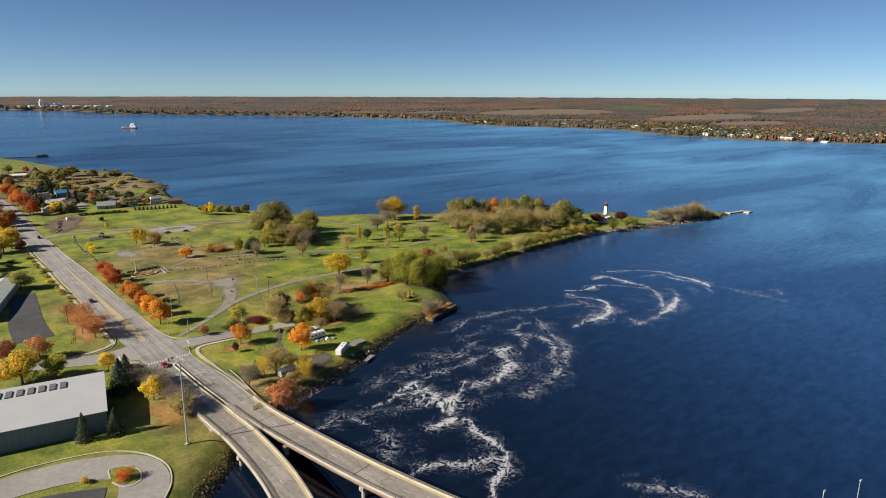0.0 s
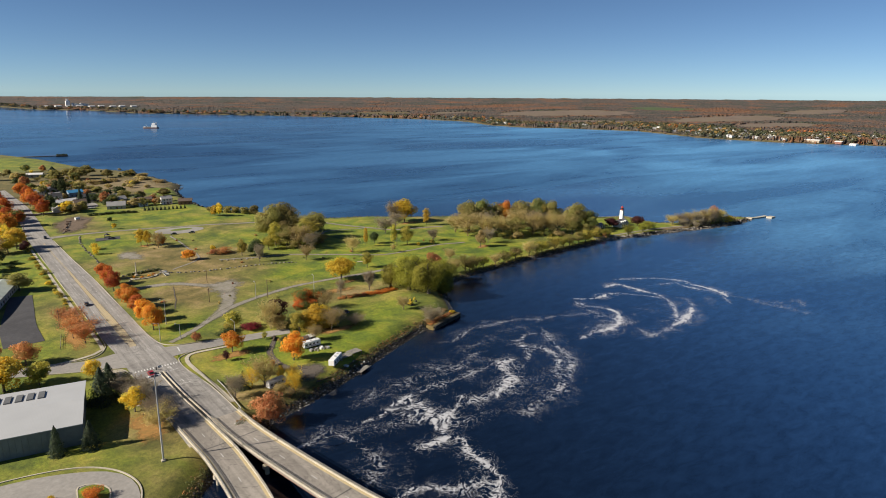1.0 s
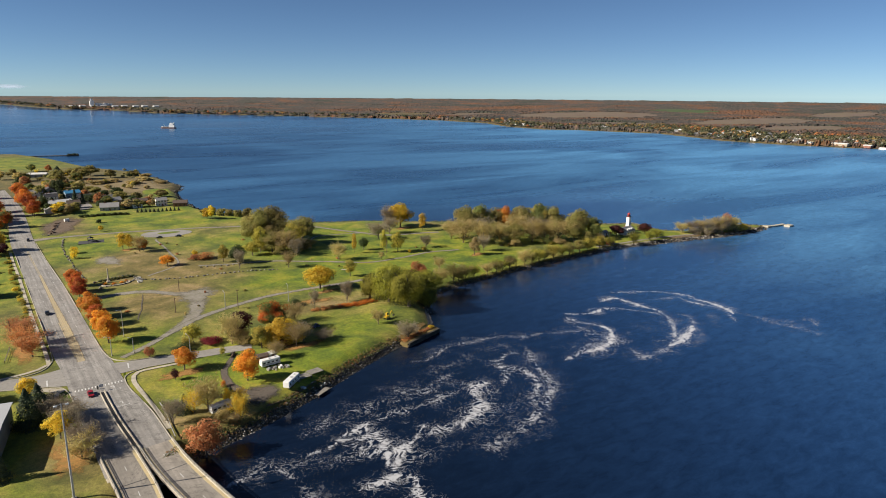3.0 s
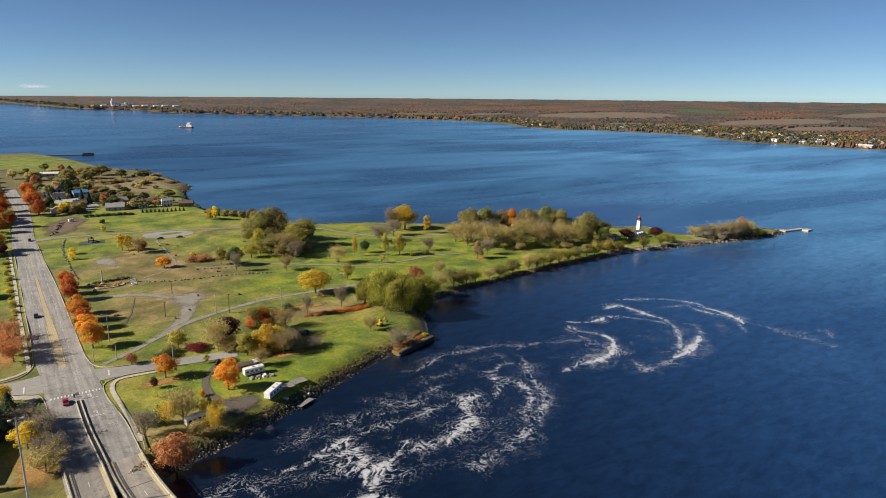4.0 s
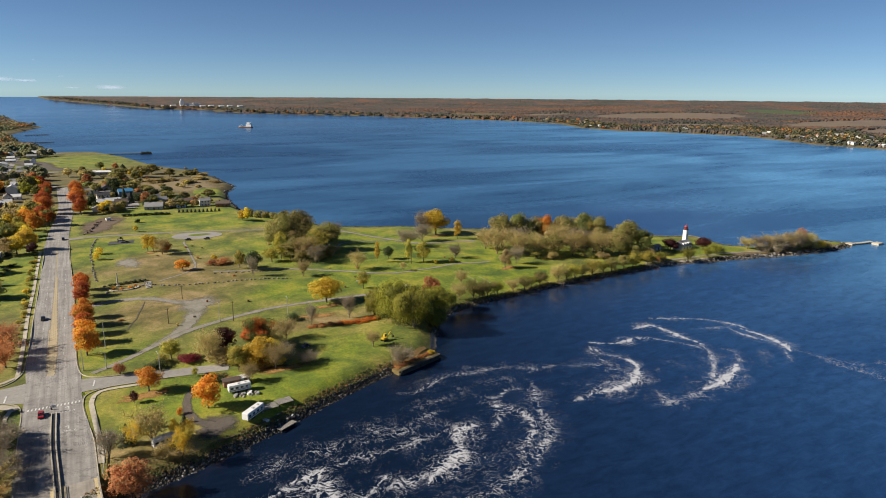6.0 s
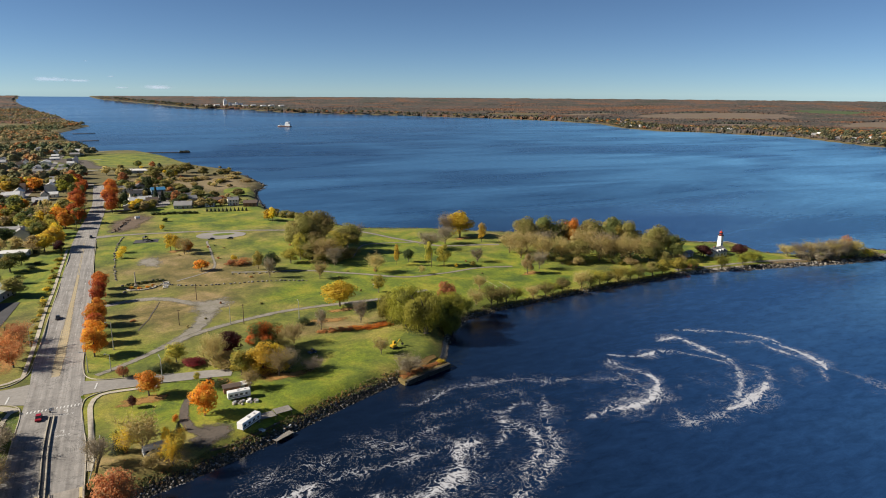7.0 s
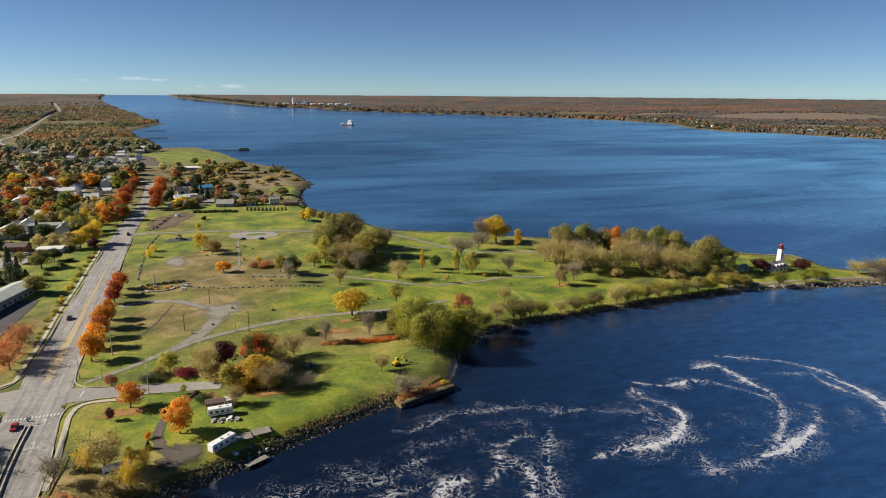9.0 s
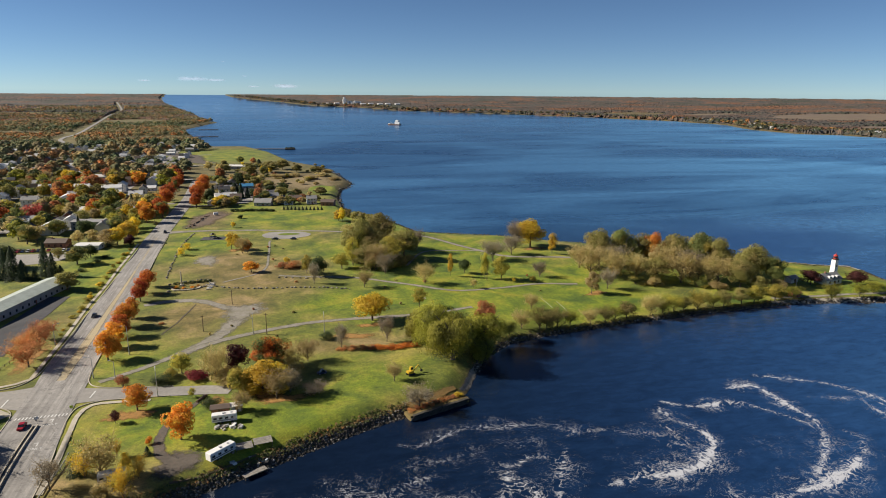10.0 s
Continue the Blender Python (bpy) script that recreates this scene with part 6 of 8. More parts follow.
for i, (hx, hy) in enumerate(town):
    k = i % len(STYLES)
    m = pose(hx, hy, height(hx, hy), rz=float(rng.choice([0, 90, 180, 270]) + rng.uniform(-5, 5)))
    if i < len(STYLES):
        masters.append(house(m, *STYLES[k]))
    elif hy < 760:
        copy_thing(masters[k], m)
    elif len(far_masters) < len(STYLES):
        k = len(far_masters)
        far_masters.append(house(m, *STYLES[k], 1, windows=1, chimney=False))
    else:
        copy_thing(far_masters[k], m @ Matrix.Diagonal((float(rng.uniform(0.6, 0.95)), float(rng.uniform(0.7, 0.95)), float(rng.uniform(0.75, 1.0)), 1)))
TOWN_LEAF = ["moss", "olive", "lime", "orange", "moss", "willow", "lime", "olive", "tan", "spruce", "russet", "yellow", "olive", "lime", "willow", "moss", "deep_orange", "turning", "tan", "moss", "gold", "green", "rose"]
placed, tops = 0, []
for i in range(12000):
    tx, ty = rng.uniform(-420, 50), 520 + 860 * rng.uniform(0, 1) ** 1.1
    if placed >= 560 or math.sin(tx * 0.043 + 1) * math.sin(ty * 0.031 + tx * 0.012) < -0.3 or tx < 20 - 0.44 * (ty - 420) or any((tx - a) ** 2 + (ty - c) ** 2 < 55 for a, c in town) or (ty > 1150 and abs(tx + 120 + 0.35 * (ty - 1150)) < 16) or ((tx - 40) / 60) ** 2 + ((ty - 1110) / 110) ** 2 < 1:
        continue
    placed += 1
    size = rng.uniform(0.7, 1.3)
    if ty > 860:
        tops.append((tx, ty, 5.6 * size))
        continue
    colour = TOWN_LEAF[int(rng.integers(len(TOWN_LEAF)))]
    kind = "spruce" if colour == "spruce" else ("bare" if rng.random() < 0.08 else ("round" if rng.random() < 0.5 else "oval"))
    tree(kind, colour, tx, ty, 13.5 * size, 11.5 * size * rng.uniform(0.85, 1.2), "among town houses", False, "town trees")
tops = np.array([(x + dx, y + dy, r * k) for x, y, r in tops for dx, dy, k in ((0, 0, 1.0), (3.5, 2, 0.7), (-3, 2.5, 0.75), (0.5, -3.5, 0.65))])
tufts("far_town_trees", np.column_stack([tops[:, :2], land_height(tops[:, 0], tops[:, 1]) + tops[:, 2] * 1.25]), tops[:, 2], TUFT, "olive, yellow and rust trees among far town houses", 77, 90)

# houses on the point
for row in [(108, 684, 20, 10, 4, 2.4, "white", "white", 12), (131, 700, 12, 9, 5, 2.5, "grey", "charcoal", 0), (143, 642, 15, 10, 3.2, 3.2, "grey", "grey", -15), (150, 668, 13, 9, 4.5, 2.4, "tan", "grey", 10),
            (172, 660, 12, 8, 3.2, 2.0, "brick", "brown", -5), (200, 628, 12, 8, 3.4, 2.0, "brick", "brown", -20), (186, 640, 9, 7, 5.2, 2.2, "white", "grey", 0), (126, 742, 13, 10, 4.5, 2.2, "blue", "blue", 5),
            (110, 745, 13, 9, 3.2, 2, "white", "grey", 8), (112, 938, 24, 9, 3.6, 1.6, "grey", "white", -20), (105, 716, 11, 8, 5.5, 2.4, "white", "charcoal", 5),
            (98, 655, 12, 8, 3.2, 2.2, "white", "grey", 90), (160, 648, 10, 8, 4.4, 2.4, "grey", "charcoal", 80), (118, 668, 10, 8, 5, 2.4, "tan", "brown", 0), (150, 690, 11, 8, 4, 2.2, "white", "grey", 30), (96, 760, 13, 9, 5, 2.4, "white", "grey", 0), (110, 780, 12, 9, 4, 2.4, "grey", "charcoal", 90), (165, 640, 8, 6, 3, 1.8, "white", "white", 0)]:
    house(pose(row[0], row[1], height(row[0], row[1]), rz=row[8]), *row[2:8])
# houses west of the road
house(pose(31.5, 497, height(31, 497), rz=-10), 15, 9, 3.0, 0.7, "white", "white", 1, label="long low white house with a flat pale roof", chimney=False)
house(pose(16, 566, height(16, 566), rz=-12), 22, 11, 6, 0.8, "grey", "grey", 2, label="grey two-storey block with a flat roof", windows=6, chimney=False)
house(pose(10, 508, height(10, 508), rz=-10), 13, 9, 3.2, 2, "brick", "brown", 1)
house(pose(-25, 560, height(-25, 560), rz=70), 11, 9, 4, 2.8, "grey", "charcoal", 1)
house(pose(-8, 590, height(-8, 590), rz=-10), 14, 8, 3.4, 2, "white", "charcoal", 1)
house(pose(27, 378, height(27, 378), rz=72), 62, 13, 4.2, 1.6, "grey", "green", 1, label="long low shed-like building with a pale green roof", windows=14, chimney=False)
laid("town_car_park", strip_mesh("town_car_park", [(-30, 478), (0, 474), (22, 478)], [30, 28, 22], 0.13, PALE_ASPHALT), "pale asphalt car park beside spruces", "car park")
# houses across the water
P = spline(FAR_SHORE[8:19], 20)
far_master, far_count, HV, HF, HM = None, 0, [], [], []
for i, p in enumerate(P):
    for k in range(2 if p[1] > 1000 else 8):
        hx, hy = p[0] + rng.uniform(26, 48) + 30 * k, p[1] + rng.uniform(-12, 12)
        if rng.random() < (0.7 if p[1] > 1000 else 0.45):
            continue
        m = pose(hx, hy, height(hx, hy), rz=float(rng.uniform(0, 180)))
        shape = Matrix.Diagonal((float(rng.uniform(0.6, 1.0)), float(rng.uniform(0.7, 1.0)), float(rng.uniform(0.75, 1.1)), 1))
        if k == 0 and far_count < 40:
            far_count += 1
            if far_master is None:
                far_master = house(m, 12, 8.5, 5.6, 3, "white", "grey", 0, label="small white house across the water among trees", windows=0, chimney=False)
            else:
                copy_thing(far_master, m @ shape)
            continue
        # too far to tell apart: walls and gable roof in one joined mesh
        first = len(HV)
        corners = ((-6, -4.2, -1), (6, -4.2, -1), (6, 4.2, -1), (-6, 4.2, -1), (-6, -4.2, 5.6), (6, -4.2, 5.6), (6, 4.2, 5.6), (-6, 4.2, 5.6), (-6, 0, 8.6), (6, 0, 8.6))
        HV += [(m @ shape @ Vector(q))[:] for q in corners]
        HF += [tuple(first + j for j in f) for f in ((0, 1, 5, 4), (2, 3, 7, 6), (1, 2, 6, 9, 5), (3, 0, 4, 8, 7), (4, 5, 9, 8), (6, 7, 8, 9))]
        pale = int(rng.random() < 0.3)
        HM += [0, 0, 0, 0, 1 - pale, 1 - pale]
far_town = mesh("far_town_houses", HV, HF, SIDING["white"])
far_town.materials.append(ROOFING["grey"])
far_town.polygons.foreach_set("material_index", np.array(HM, np.int32))
tagged(new("far_town_houses", far_town), "many small white houses with grey roofs across the water", "houses", kind="stuff")
for hx, hy, w, c in ((1592, 700, 24, "white"), (1604, 640, 44, "tan"), (1618, 590, 20, "brick"), (1618, 560, 18, "white"), (1580, 760, 16, "grey")):
    house(pose(hx, hy, height(hx, hy), rz=80), w * 0.8, 11, 4.4, 1.6, c, "white", 1, "warehouse", "long pale waterfront shed across the water", 5, False)


# ---- warehouse ----
u, v = Vector((0.979, -0.203, 0)), Vector((0.203, 0.979, 0))
base = Vector((39.1, 207.2, 0))
wm = Matrix(((u.x, v.x, 0, base.x), (u.y, v.y, 0, base.y), (0, 0, 1, 4.2), (0, 0, 0, 1)))
wh = thing("warehouse", wm, "large metal-clad warehouse with a white sloping roof", "warehouse")
CLAD = paint("blue_grey_cladding", (0.17, 0.20, 0.20))
ROOF_METAL, n, l, b = material("white_sheet_roof", 0.5)
wave = n.new("ShaderNodeTexWave")
wave.inputs["Scale"].default_value = 0.8
l.new(coords(n, l, 1.0), wave.inputs["Vector"])
l.new(mix(n, l, noise_fac(n, l, coords(n, l, 0.12), 4), (0.37, 0.38, 0.385), (0.46, 0.47, 0.475)), b.inputs["Base Color"])
bump(n, l, wave.outputs["Fac"], b, 0.1, 0.04)
bm = bmesh.new()
q = [bm.verts.new(p) for p in ((-85, 0, -0.4), (0, 0, -0.4), (0, 32.4, -0.4), (-85, 32.4, -0.4), (-85, 0, 6.6), (0, 0, 6.6), (0, 32.4, 6.6), (-85, 32.4, 6.6), (-85, 16.2, 7.5), (0, 16.2, 7.5))]
for f in ((0, 1, 5, 4), (2, 3, 7, 6), (1, 2, 6, 9, 5), (3, 0, 4, 8, 7), (4, 5, 9, 8), (6, 7, 8, 9)):
    bm.faces.new([q[i] for i in f])
part("wall", bm, CLAD, wh)
for y0, z0, y1, z1 in ((-0.5, 6.62, 16.2, 7.54), (16.2, 7.54, 32.9, 6.62)):
    bm = bmesh.new()
    f = bm.faces.new([bm.verts.new(p) for p in ((-85.4, y0, z0), (0.5, y0, z0), (0.5, y1, z1), (-85.4, y1, z1))])
    g = bmesh.ops.extrude_face_region(bm, geom=[f])
    bmesh.ops.translate(bm, vec=(0, 0, 0.2), verts=[e for e in g["geom"] if isinstance(e, bmesh.types.BMVert)])
    bmesh.ops.recalc_face_normals(bm, faces=bm.faces)
    part("roof", bm, ROOF_METAL, wh)
rib = mesh("wall_rib", *box_data(-0.06, -0.09, -0.3, 0.06, 0.0, 6.5), CLAD)
for i in range(40):
    part("wall_rib", rib, None, wh).matrix_basis = pose(-1 - i * 1.6, -0.01, 0)
hatch = mesh("roof_hatch", *box_data(-0.95, -2.9, 0, 0.95, 2.9, 0.6, bevel=0.06), paint("grey_hatch", (0.13, 0.135, 0.14)))
for i in range(18):
    part("roof_hatch", hatch, None, wh, "dark raised roof hatch").matrix_basis = pose(-12 - i * 3.1, 25.5, 6.98, -3)

# ---- posts and lamps ----
def street_lamp(x, y, tall, arm, turn, label, mat=GALV):
    t = thing("street_lamp", pose(x, y, height(x, y), rz=turn), label, "street lamp")
    part("base", rod((0, 0, -0.2), (0, 0, 0.5), 0.28, 0.24, 10), CONCRETE, t)
    part("pole", rod((0, 0, 0.4), (0, 0, tall), 0.17, 0.09, 10), mat, t)
    bar = part("arm", rod((0, 0, tall - 0.1), (arm, 0, tall + 0.35), 0.07, 0.05, 6), mat, t)
    part("lamp_head", box(arm - 0.1, -0.18, tall + 0.25, arm + 0.75, 0.18, tall + 0.45, 0.05), mat, bar)
    return t


mast = thing("high_mast_lamp", pose(55.4, 183, height(55.4, 183)), "very tall slim steel mast with twin lamps", "street lamp")
part("base", box(-0.6, -0.6, -0.3, 0.6, 0.6, 0.4, 0.06), CONCRETE, mast)
part("pole", rod((0, 0, 0.3), (0, 0, 27), 0.32, 0.14, 12), GALV, mast)
part("crossbar", rod((-1.3, 0, 26.8), (1.3, 0, 26.8), 0.07, sides=6), GALV, mast)
for s in (-1, 1):
    part("lamp_head", box(s * 1.3 - 0.4, -0.3, 26.4, s * 1.3 + 0.4, 0.3, 26.75, 0.06), WHITE, mast)
for x, y, tall, arm, turn in ((81.2, 279.7, 8, 1.6, 180), (88.9, 277.5, 6.5, 1.2, 160), (105.9, 258.4, 9.6, 2.2, 100), (89.5, 300.7, 12, 1.5, 200), (166.8, 304.4, 8.5, 1.4, 90), (137, 311, 8.5, 1.4, 90), (58.6, 318, 9, 1.8, 0), (424, 312, 7, 1.2, 0)):
    street_lamp(x, y, tall, arm, turn, "pale steel street lamp with a single arm")
for x, y, tall in ((115.9, 319.6, 7.6), (126.6, 354.3, 7.4), (142.6, 309.3, 9.6), (50, 322, 9), (62.5, 560, 9), (62, 600, 9), (263, 366, 9)):
    t = thing("utility_pole", pose(x, y, height(x, y)), "brown weathered wooden utility pole on grass", "pole", "utility poles")
    part("post", rod((0, 0, -0.3), (0, 0, tall), 0.19, 0.13, 8), WOOD_POLE, t)
    part("crossarm", box(-0.9, -0.06, tall - 0.7, 0.9, 0.06, tall - 0.55), WOOD_POLE, t)
wharf = tagged(new("wharf", mesh("wharf", *box_data(150, 26, -3, 176, 44, 1.2, bevel=0.1), CONCRETE)), "low concrete wharf in the river", "wharf", kind="structure")
for x, y in ((157.7, 43), (169.3, 38.9)):
    t = thing("street_lamp", pose(x, y, 1.2), "pale steel street lamp on a wharf", "street lamp")
    part("pole", rod((0, 0, -0.1), (0, 0, 14.6), 0.17, 0.09, 10), GALV, t)
    part("lamp_head", box(-0.1, -0.2, 14.4, 0.9, 0.2, 14.7, 0.05), GALV, t)
signal = thing("traffic_signal", pose(72.2, 247.6, height(72, 247)), "small white traffic sign post on the median", "traffic sign")
part("post", rod((0, 0, 0), (0, 0, 2.6), 0.07, sides=6), GALV, signal)
part("board", box(-0.7, -0.05, 1.6, 0.7, 0.05, 2.6, 0.02), WHITE, signal)
tagged(new("road_post", mesh("road_post", *rod_data((71.4, 249.6, 4.2), (71.4, 249.6, 5.5), 0.25, 8), BLACK_PAINT)), "short dark post at the median's end", "bollard")
sign = thing("crossing_sign", pose(80.9, 252.5, height(81, 252)), "bright yellow-green crossing sign on a post", "road sign")
part("post", rod((0, 0, 0), (0, 0, 2.6), 0.05, sides=6), GALV, sign)
part("plate", box(-0.5, -0.03, 1.7, 0.5, 0.03, 2.7, 0.02), paint("lime_sign", (0.55, 0.72, 0.04)), sign)


# ---- vehicles ----
def car(m, colour, label, long=4.6, high=1.45, group=""):
    t = thing("car", m, label, "car", group)
    L = long / 2
    bm = prism([(-L, 0.35), (-L + 0.1, 0.75), (-L + 1.0, 0.85), (L - 0.5, 0.9), (L, 0.8), (L, 0.35)], -0.88, 0.88)
    bmesh.ops.rotate(bm, cent=(0, 0, 0), matrix=Matrix.Rotation(radians(90), 3, "X"), verts=bm.verts)
    bmesh.ops.bevel(bm, geom=list(bm.edges), offset=0.08, segments=2, affect="EDGES")
    part("body", bm, colour, t)
    bm = prism([(-L + 1.1, 0.86), (-L + 1.8, high), (L - 1.2, high), (L - 0.5, 0.88)], -0.78, 0.78)
    bmesh.ops.rotate(bm, cent=(0, 0, 0), matrix=Matrix.Rotation(radians(90), 3, "X"), verts=bm.verts)
    part("window", bm, GLASS, t, "dark window glass")
    part("roof", box(-L + 1.75, -0.74, high - 0.02, L - 1.15, 0.74, high + 0.06, 0.03), colour, t)
    tyre = mesh("wheel", *rod_data((0, -0.12, 0.33), (0, 0.12, 0.33), 0.33, 12), RUBBER)
    hub = mesh("rim", *rod_data((0, -0.13, 0.33), (0, 0.13, 0.33), 0.2, 10), GALV)
    for x in (-L + 0.85, L - 0.85):
        for y in (-0.8, 0.8):
            wheel = part("wheel", tyre, None, t)
            wheel.matrix_basis = pose(x, y, 0)
            part("rim", hub, None, wheel)
    return t


CAR_PAINT = {k: rough_surface(k + "_car_paint", tuple(0.9 * v for v in c), c, 1.0, 0.3, 0.2) for k, c in {"red": (0.34, 0.02, 0.03), "black": (0.02, 0.02, 0.025), "silver": (0.5, 0.5, 0.52), "white": (0.75, 0.75, 0.75), "navy": (0.03, 0.05, 0.12)}.items()}
car(pose(68.6, 245.8, height(68.6, 245.8) + 0.17, rz=90), CAR_PAINT["red"], "dark red saloon car on the road")
car(pose(72.6, 536, height(72.6, 536) + 0.17, rz=90), CAR_PAINT["black"], "dark pickup-like car on the road", 5.2, 1.7)
car(pose(66, 351, height(66, 351) + 0.17, rz=90), CAR_PAINT["black"], "black car on the road")
car(pose(150, 495, height(150, 495) + 0.14, rz=-20), CAR_PAINT["black"], "black car in the park car park", group="parked cars")
car(pose(162.3, 492, height(162, 492) + 0.14, rz=-20), CAR_PAINT["navy"], "dark blue car in the park car park", group="parked cars")
for i in range(18):
    x, y = -28 + 3.0 * i, 497.5 - 0.3 * i
    k = ("black", "silver", "navy", "white", "red")[(i * 3 + i // 4) % 5]
    if i in (4, 11):
        continue
    car(pose(x, y, height(x, y) + 0.14, rz=85), CAR_PAINT[k], k + " car parked beside a hedge", group="parked cars")


def trailer(m, long, label, stripe):
    """A travel trailer or motor coach, long side along x."""
    t = thing("camper_trailer", m, label, "camper")
    L = long / 2
    part("body", box(-L, -1.25, 0.55, L, 1.25, 2.95, 0.14), WHITE, t, "white ribbed body")
    part("stripe", box(-L + 0.15, -1.262, 1.0, L - 0.15, -1.252, 1.3), stripe, t)
    part("roof_vent", box(-0.6, -0.4, 2.96, 0.2, 0.4, 3.2, 0.05), paint("vent_grey", (0.5, 0.5, 0.5)), t)
    part("roof_vent", box(L * 0.5, -0.3, 2.96, L * 0.5 + 0.6, 0.3, 3.1, 0.04), GALV, t)
    for x in np.linspace(-L + 1, L - 1.4, 4):
        part("window", box(x - 0.5, -1.28, 1.5, x + 0.5, -1.253, 2.2), GLASS, t)
    part("window", box(L + 0.004, -0.8, 1.5, L + 0.03, 0.8, 2.3), GLASS, t)
    door = part("door", box(L - 1.1, -1.29, 0.6, L - 0.4, -1.255, 2.5), paint("trailer_door", (0.6, 0.6, 0.6)), t)
    part("handle", box(L - 1.0, -1.33, 1.5, L - 0.9, -1.295, 1.7), GALV, door)
    tyre = mesh("wheel", *rod_data((0, -0.14, 0.4), (0, 0.14, 0.4), 0.4, 12), RUBBER)
    for x in (-L * 0.45, -L * 0.45 + 1.0, L * 0.6):
        for y in (-1.1, 1.1):
            part("wheel", tyre, None, t).matrix_basis = pose(x, y, 0)
    return t


trailer(pose(129, 214, height(129, 214), rz=40), 8.6, "long white camper parked on the grass near the water", BLACK_PAINT)
trailer(pose(129, 234.4, height(129, 234), rz=2), 7.6, "white camper trailer with clutter in front", paint("camper_stripe", (0.25, 0.25, 0.27)))
trailer(pose(101.6, 208.6, height(101, 208), rz=12), 7.2, "weathered white camper half hidden by trees", paint("camper_stripe_tan", (0.4, 0.35, 0.28)))
house(pose(127.4, 240.6, height(127, 240), rz=0), 5.4, 2.8, 2.2, 0.5, "brick", "brown", 1, "shed", "low brown wooden shed beside a camper", 1, False)
house(pose(132.2, 241.2, height(132, 241), rz=8), 3.2, 2.4, 2.2, 0.4, "grey", "white", 1, "shed", "small grey shed with a pale roof", 1, False)
rng = np.random.default_rng(31)
for i in range(34):
    x, y, s = 130 + rng.uniform(-3.5, 4.5), 230.5 + rng.uniform(-1.8, 1.6), rng.uniform(0.25, 0.8)
    if i >= 22:
        x, y = 135 + rng.uniform(-3, 9), 213 + rng.uniform(-2.5, 2.5)
    t = new("crate", mesh("crate", *box_data(-s, -s * 0.6, 0, s, s * 0.6, s * 0.9, bevel=0.03), (PLANK, GALV, WHITE, CONCRETE, RUBBER)[i % 5]))
    t.matrix_basis = pose(x, y, height(x, y) - 0.02, rz=float(rng.uniform(0, 90)))
    tagged(t, "piece of camp clutter standing on the grass", "crate", "camp clutter")


def planks(m, w, d, z, count, label, name):
    t = thing(name, m, label, "platform")
    board = mesh("board", *box_data(-w / 2, -d / count / 2 + 0.03, z - 0.06, w / 2, d / count / 2 - 0.03, z), PLANK)
    for i in range(count):
        part("board", board, None, t).matrix_basis = pose(0, -d / 2 + (i + 0.5) * d / count, 0)
    for x in (-w / 2 + 0.2, w / 2 - 0.2):
        for y in (-d / 2 + 0.2, d / 2 - 0.2):
            part("leg", box(x - 0.1, y - 0.1, -2.0, x + 0.1, y + 0.1, z - 0.07), WOOD_POLE, t)
    return t


planks(pose(135.2, 217.4, height(135, 217), rz=8), 5, 4, 0.5, 12, "low grey wooden platform beside a camper", "platform")
planks(pose(140.6, 219.3, height(140, 219), rz=8), 5.4, 4, 0.5, 12, "low tan wooden platform near the water", "platform")
planks(pose(138.2, 208.2, 0.5, rz=28), 7, 2.2, 0.5, 8, "grey plank landing stage at the water's edge", "landing_stage")
for pts in ([(116, 205.5), (124, 207.3), (131, 210.5)], [(131, 210.5), (137, 213.6)]):
    P = [(x, y, height(x, y)) for x, y in pts] + [(pts[-1][0] + 1.5, pts[-1][1] + 0.7, height(pts[-1][0] + 1.5, pts[-1][1] + 0.7))]
    tagged(new("timber", sweep_mesh("timber", P, [(-0.22, -0.3), (0.22, -0.3), (0.22, 0.4), (-0.22, 0.4)], WOOD_POLE)), "old dark timber edging in the grass", "timber")

log = thing("dark_log", pose(120.6, 252.4, height(120.6, 252.4), rz=58), "dark rough log lying beside the lane", "log")
part("trunk", rod((-2.6, 0, 0.45), (2.6, 0, 0.5), 0.45, 0.36, 9), WOOD_POLE, log)
part("stub", rod((1.4, 0, 0.5), (1.9, 0.5, 1.1), 0.12, 0.07, 6), WOOD_POLE, log)

digger = thing("excavator", pose(193.8, 253.3, height(193.8, 253.3), rz=20), "small yellow excavator standing on the grass", "excavator")
for y in (-0.9, 0.9):
    part("track", box(-1.5, y - 0.25, 0, 1.5, y + 0.25, 0.75, 0.2), RUBBER, digger)
part("body", box(-1.5, -1.0, 0.8, 0.9, 1.0, 1.7, 0.15), YELLOW_STEEL, digger)
cab = part("cab", box(0.0, 0.05, 1.7, 1.1, 1.0, 2.9, 0.08), YELLOW_STEEL, digger)
part("cab_window", box(0.2, 0.02, 2.0, 1.13, 0.98, 2.7), GLASS, cab)
part("boom", rod((0.9, -0.4, 1.4), (3.0, -0.4, 3.4), 0.22, 0.18, 6), YELLOW_STEEL, digger)
part("stick", rod((3.0, -0.4, 3.4), (4.3, -0.4, 1.4), 0.18, 0.14, 6), YELLOW_STEEL, digger)
part("bucket", box(4.0, -0.8, 0.5, 4.8, 0.0, 1.4, 0.1), BLACK_PAINT, digger)
car(pose(162, 262.8, height(162, 262.8), rz=10), CAR_PAINT["navy"], "dark blue vehicle in tree shade on grass", 3.6, 1.7)
guard = thing("guard_rail", pose(0, 0, 0), "pale guard rail curving off the bridge end", "guard rail", kind="structure")
G = [(86.5, 226, height(86.5, 226)), (86.4, 218, height(86.4, 218)), (85.4, 208, height(85.4, 208)), (84.6, 198.5, 4.4)]
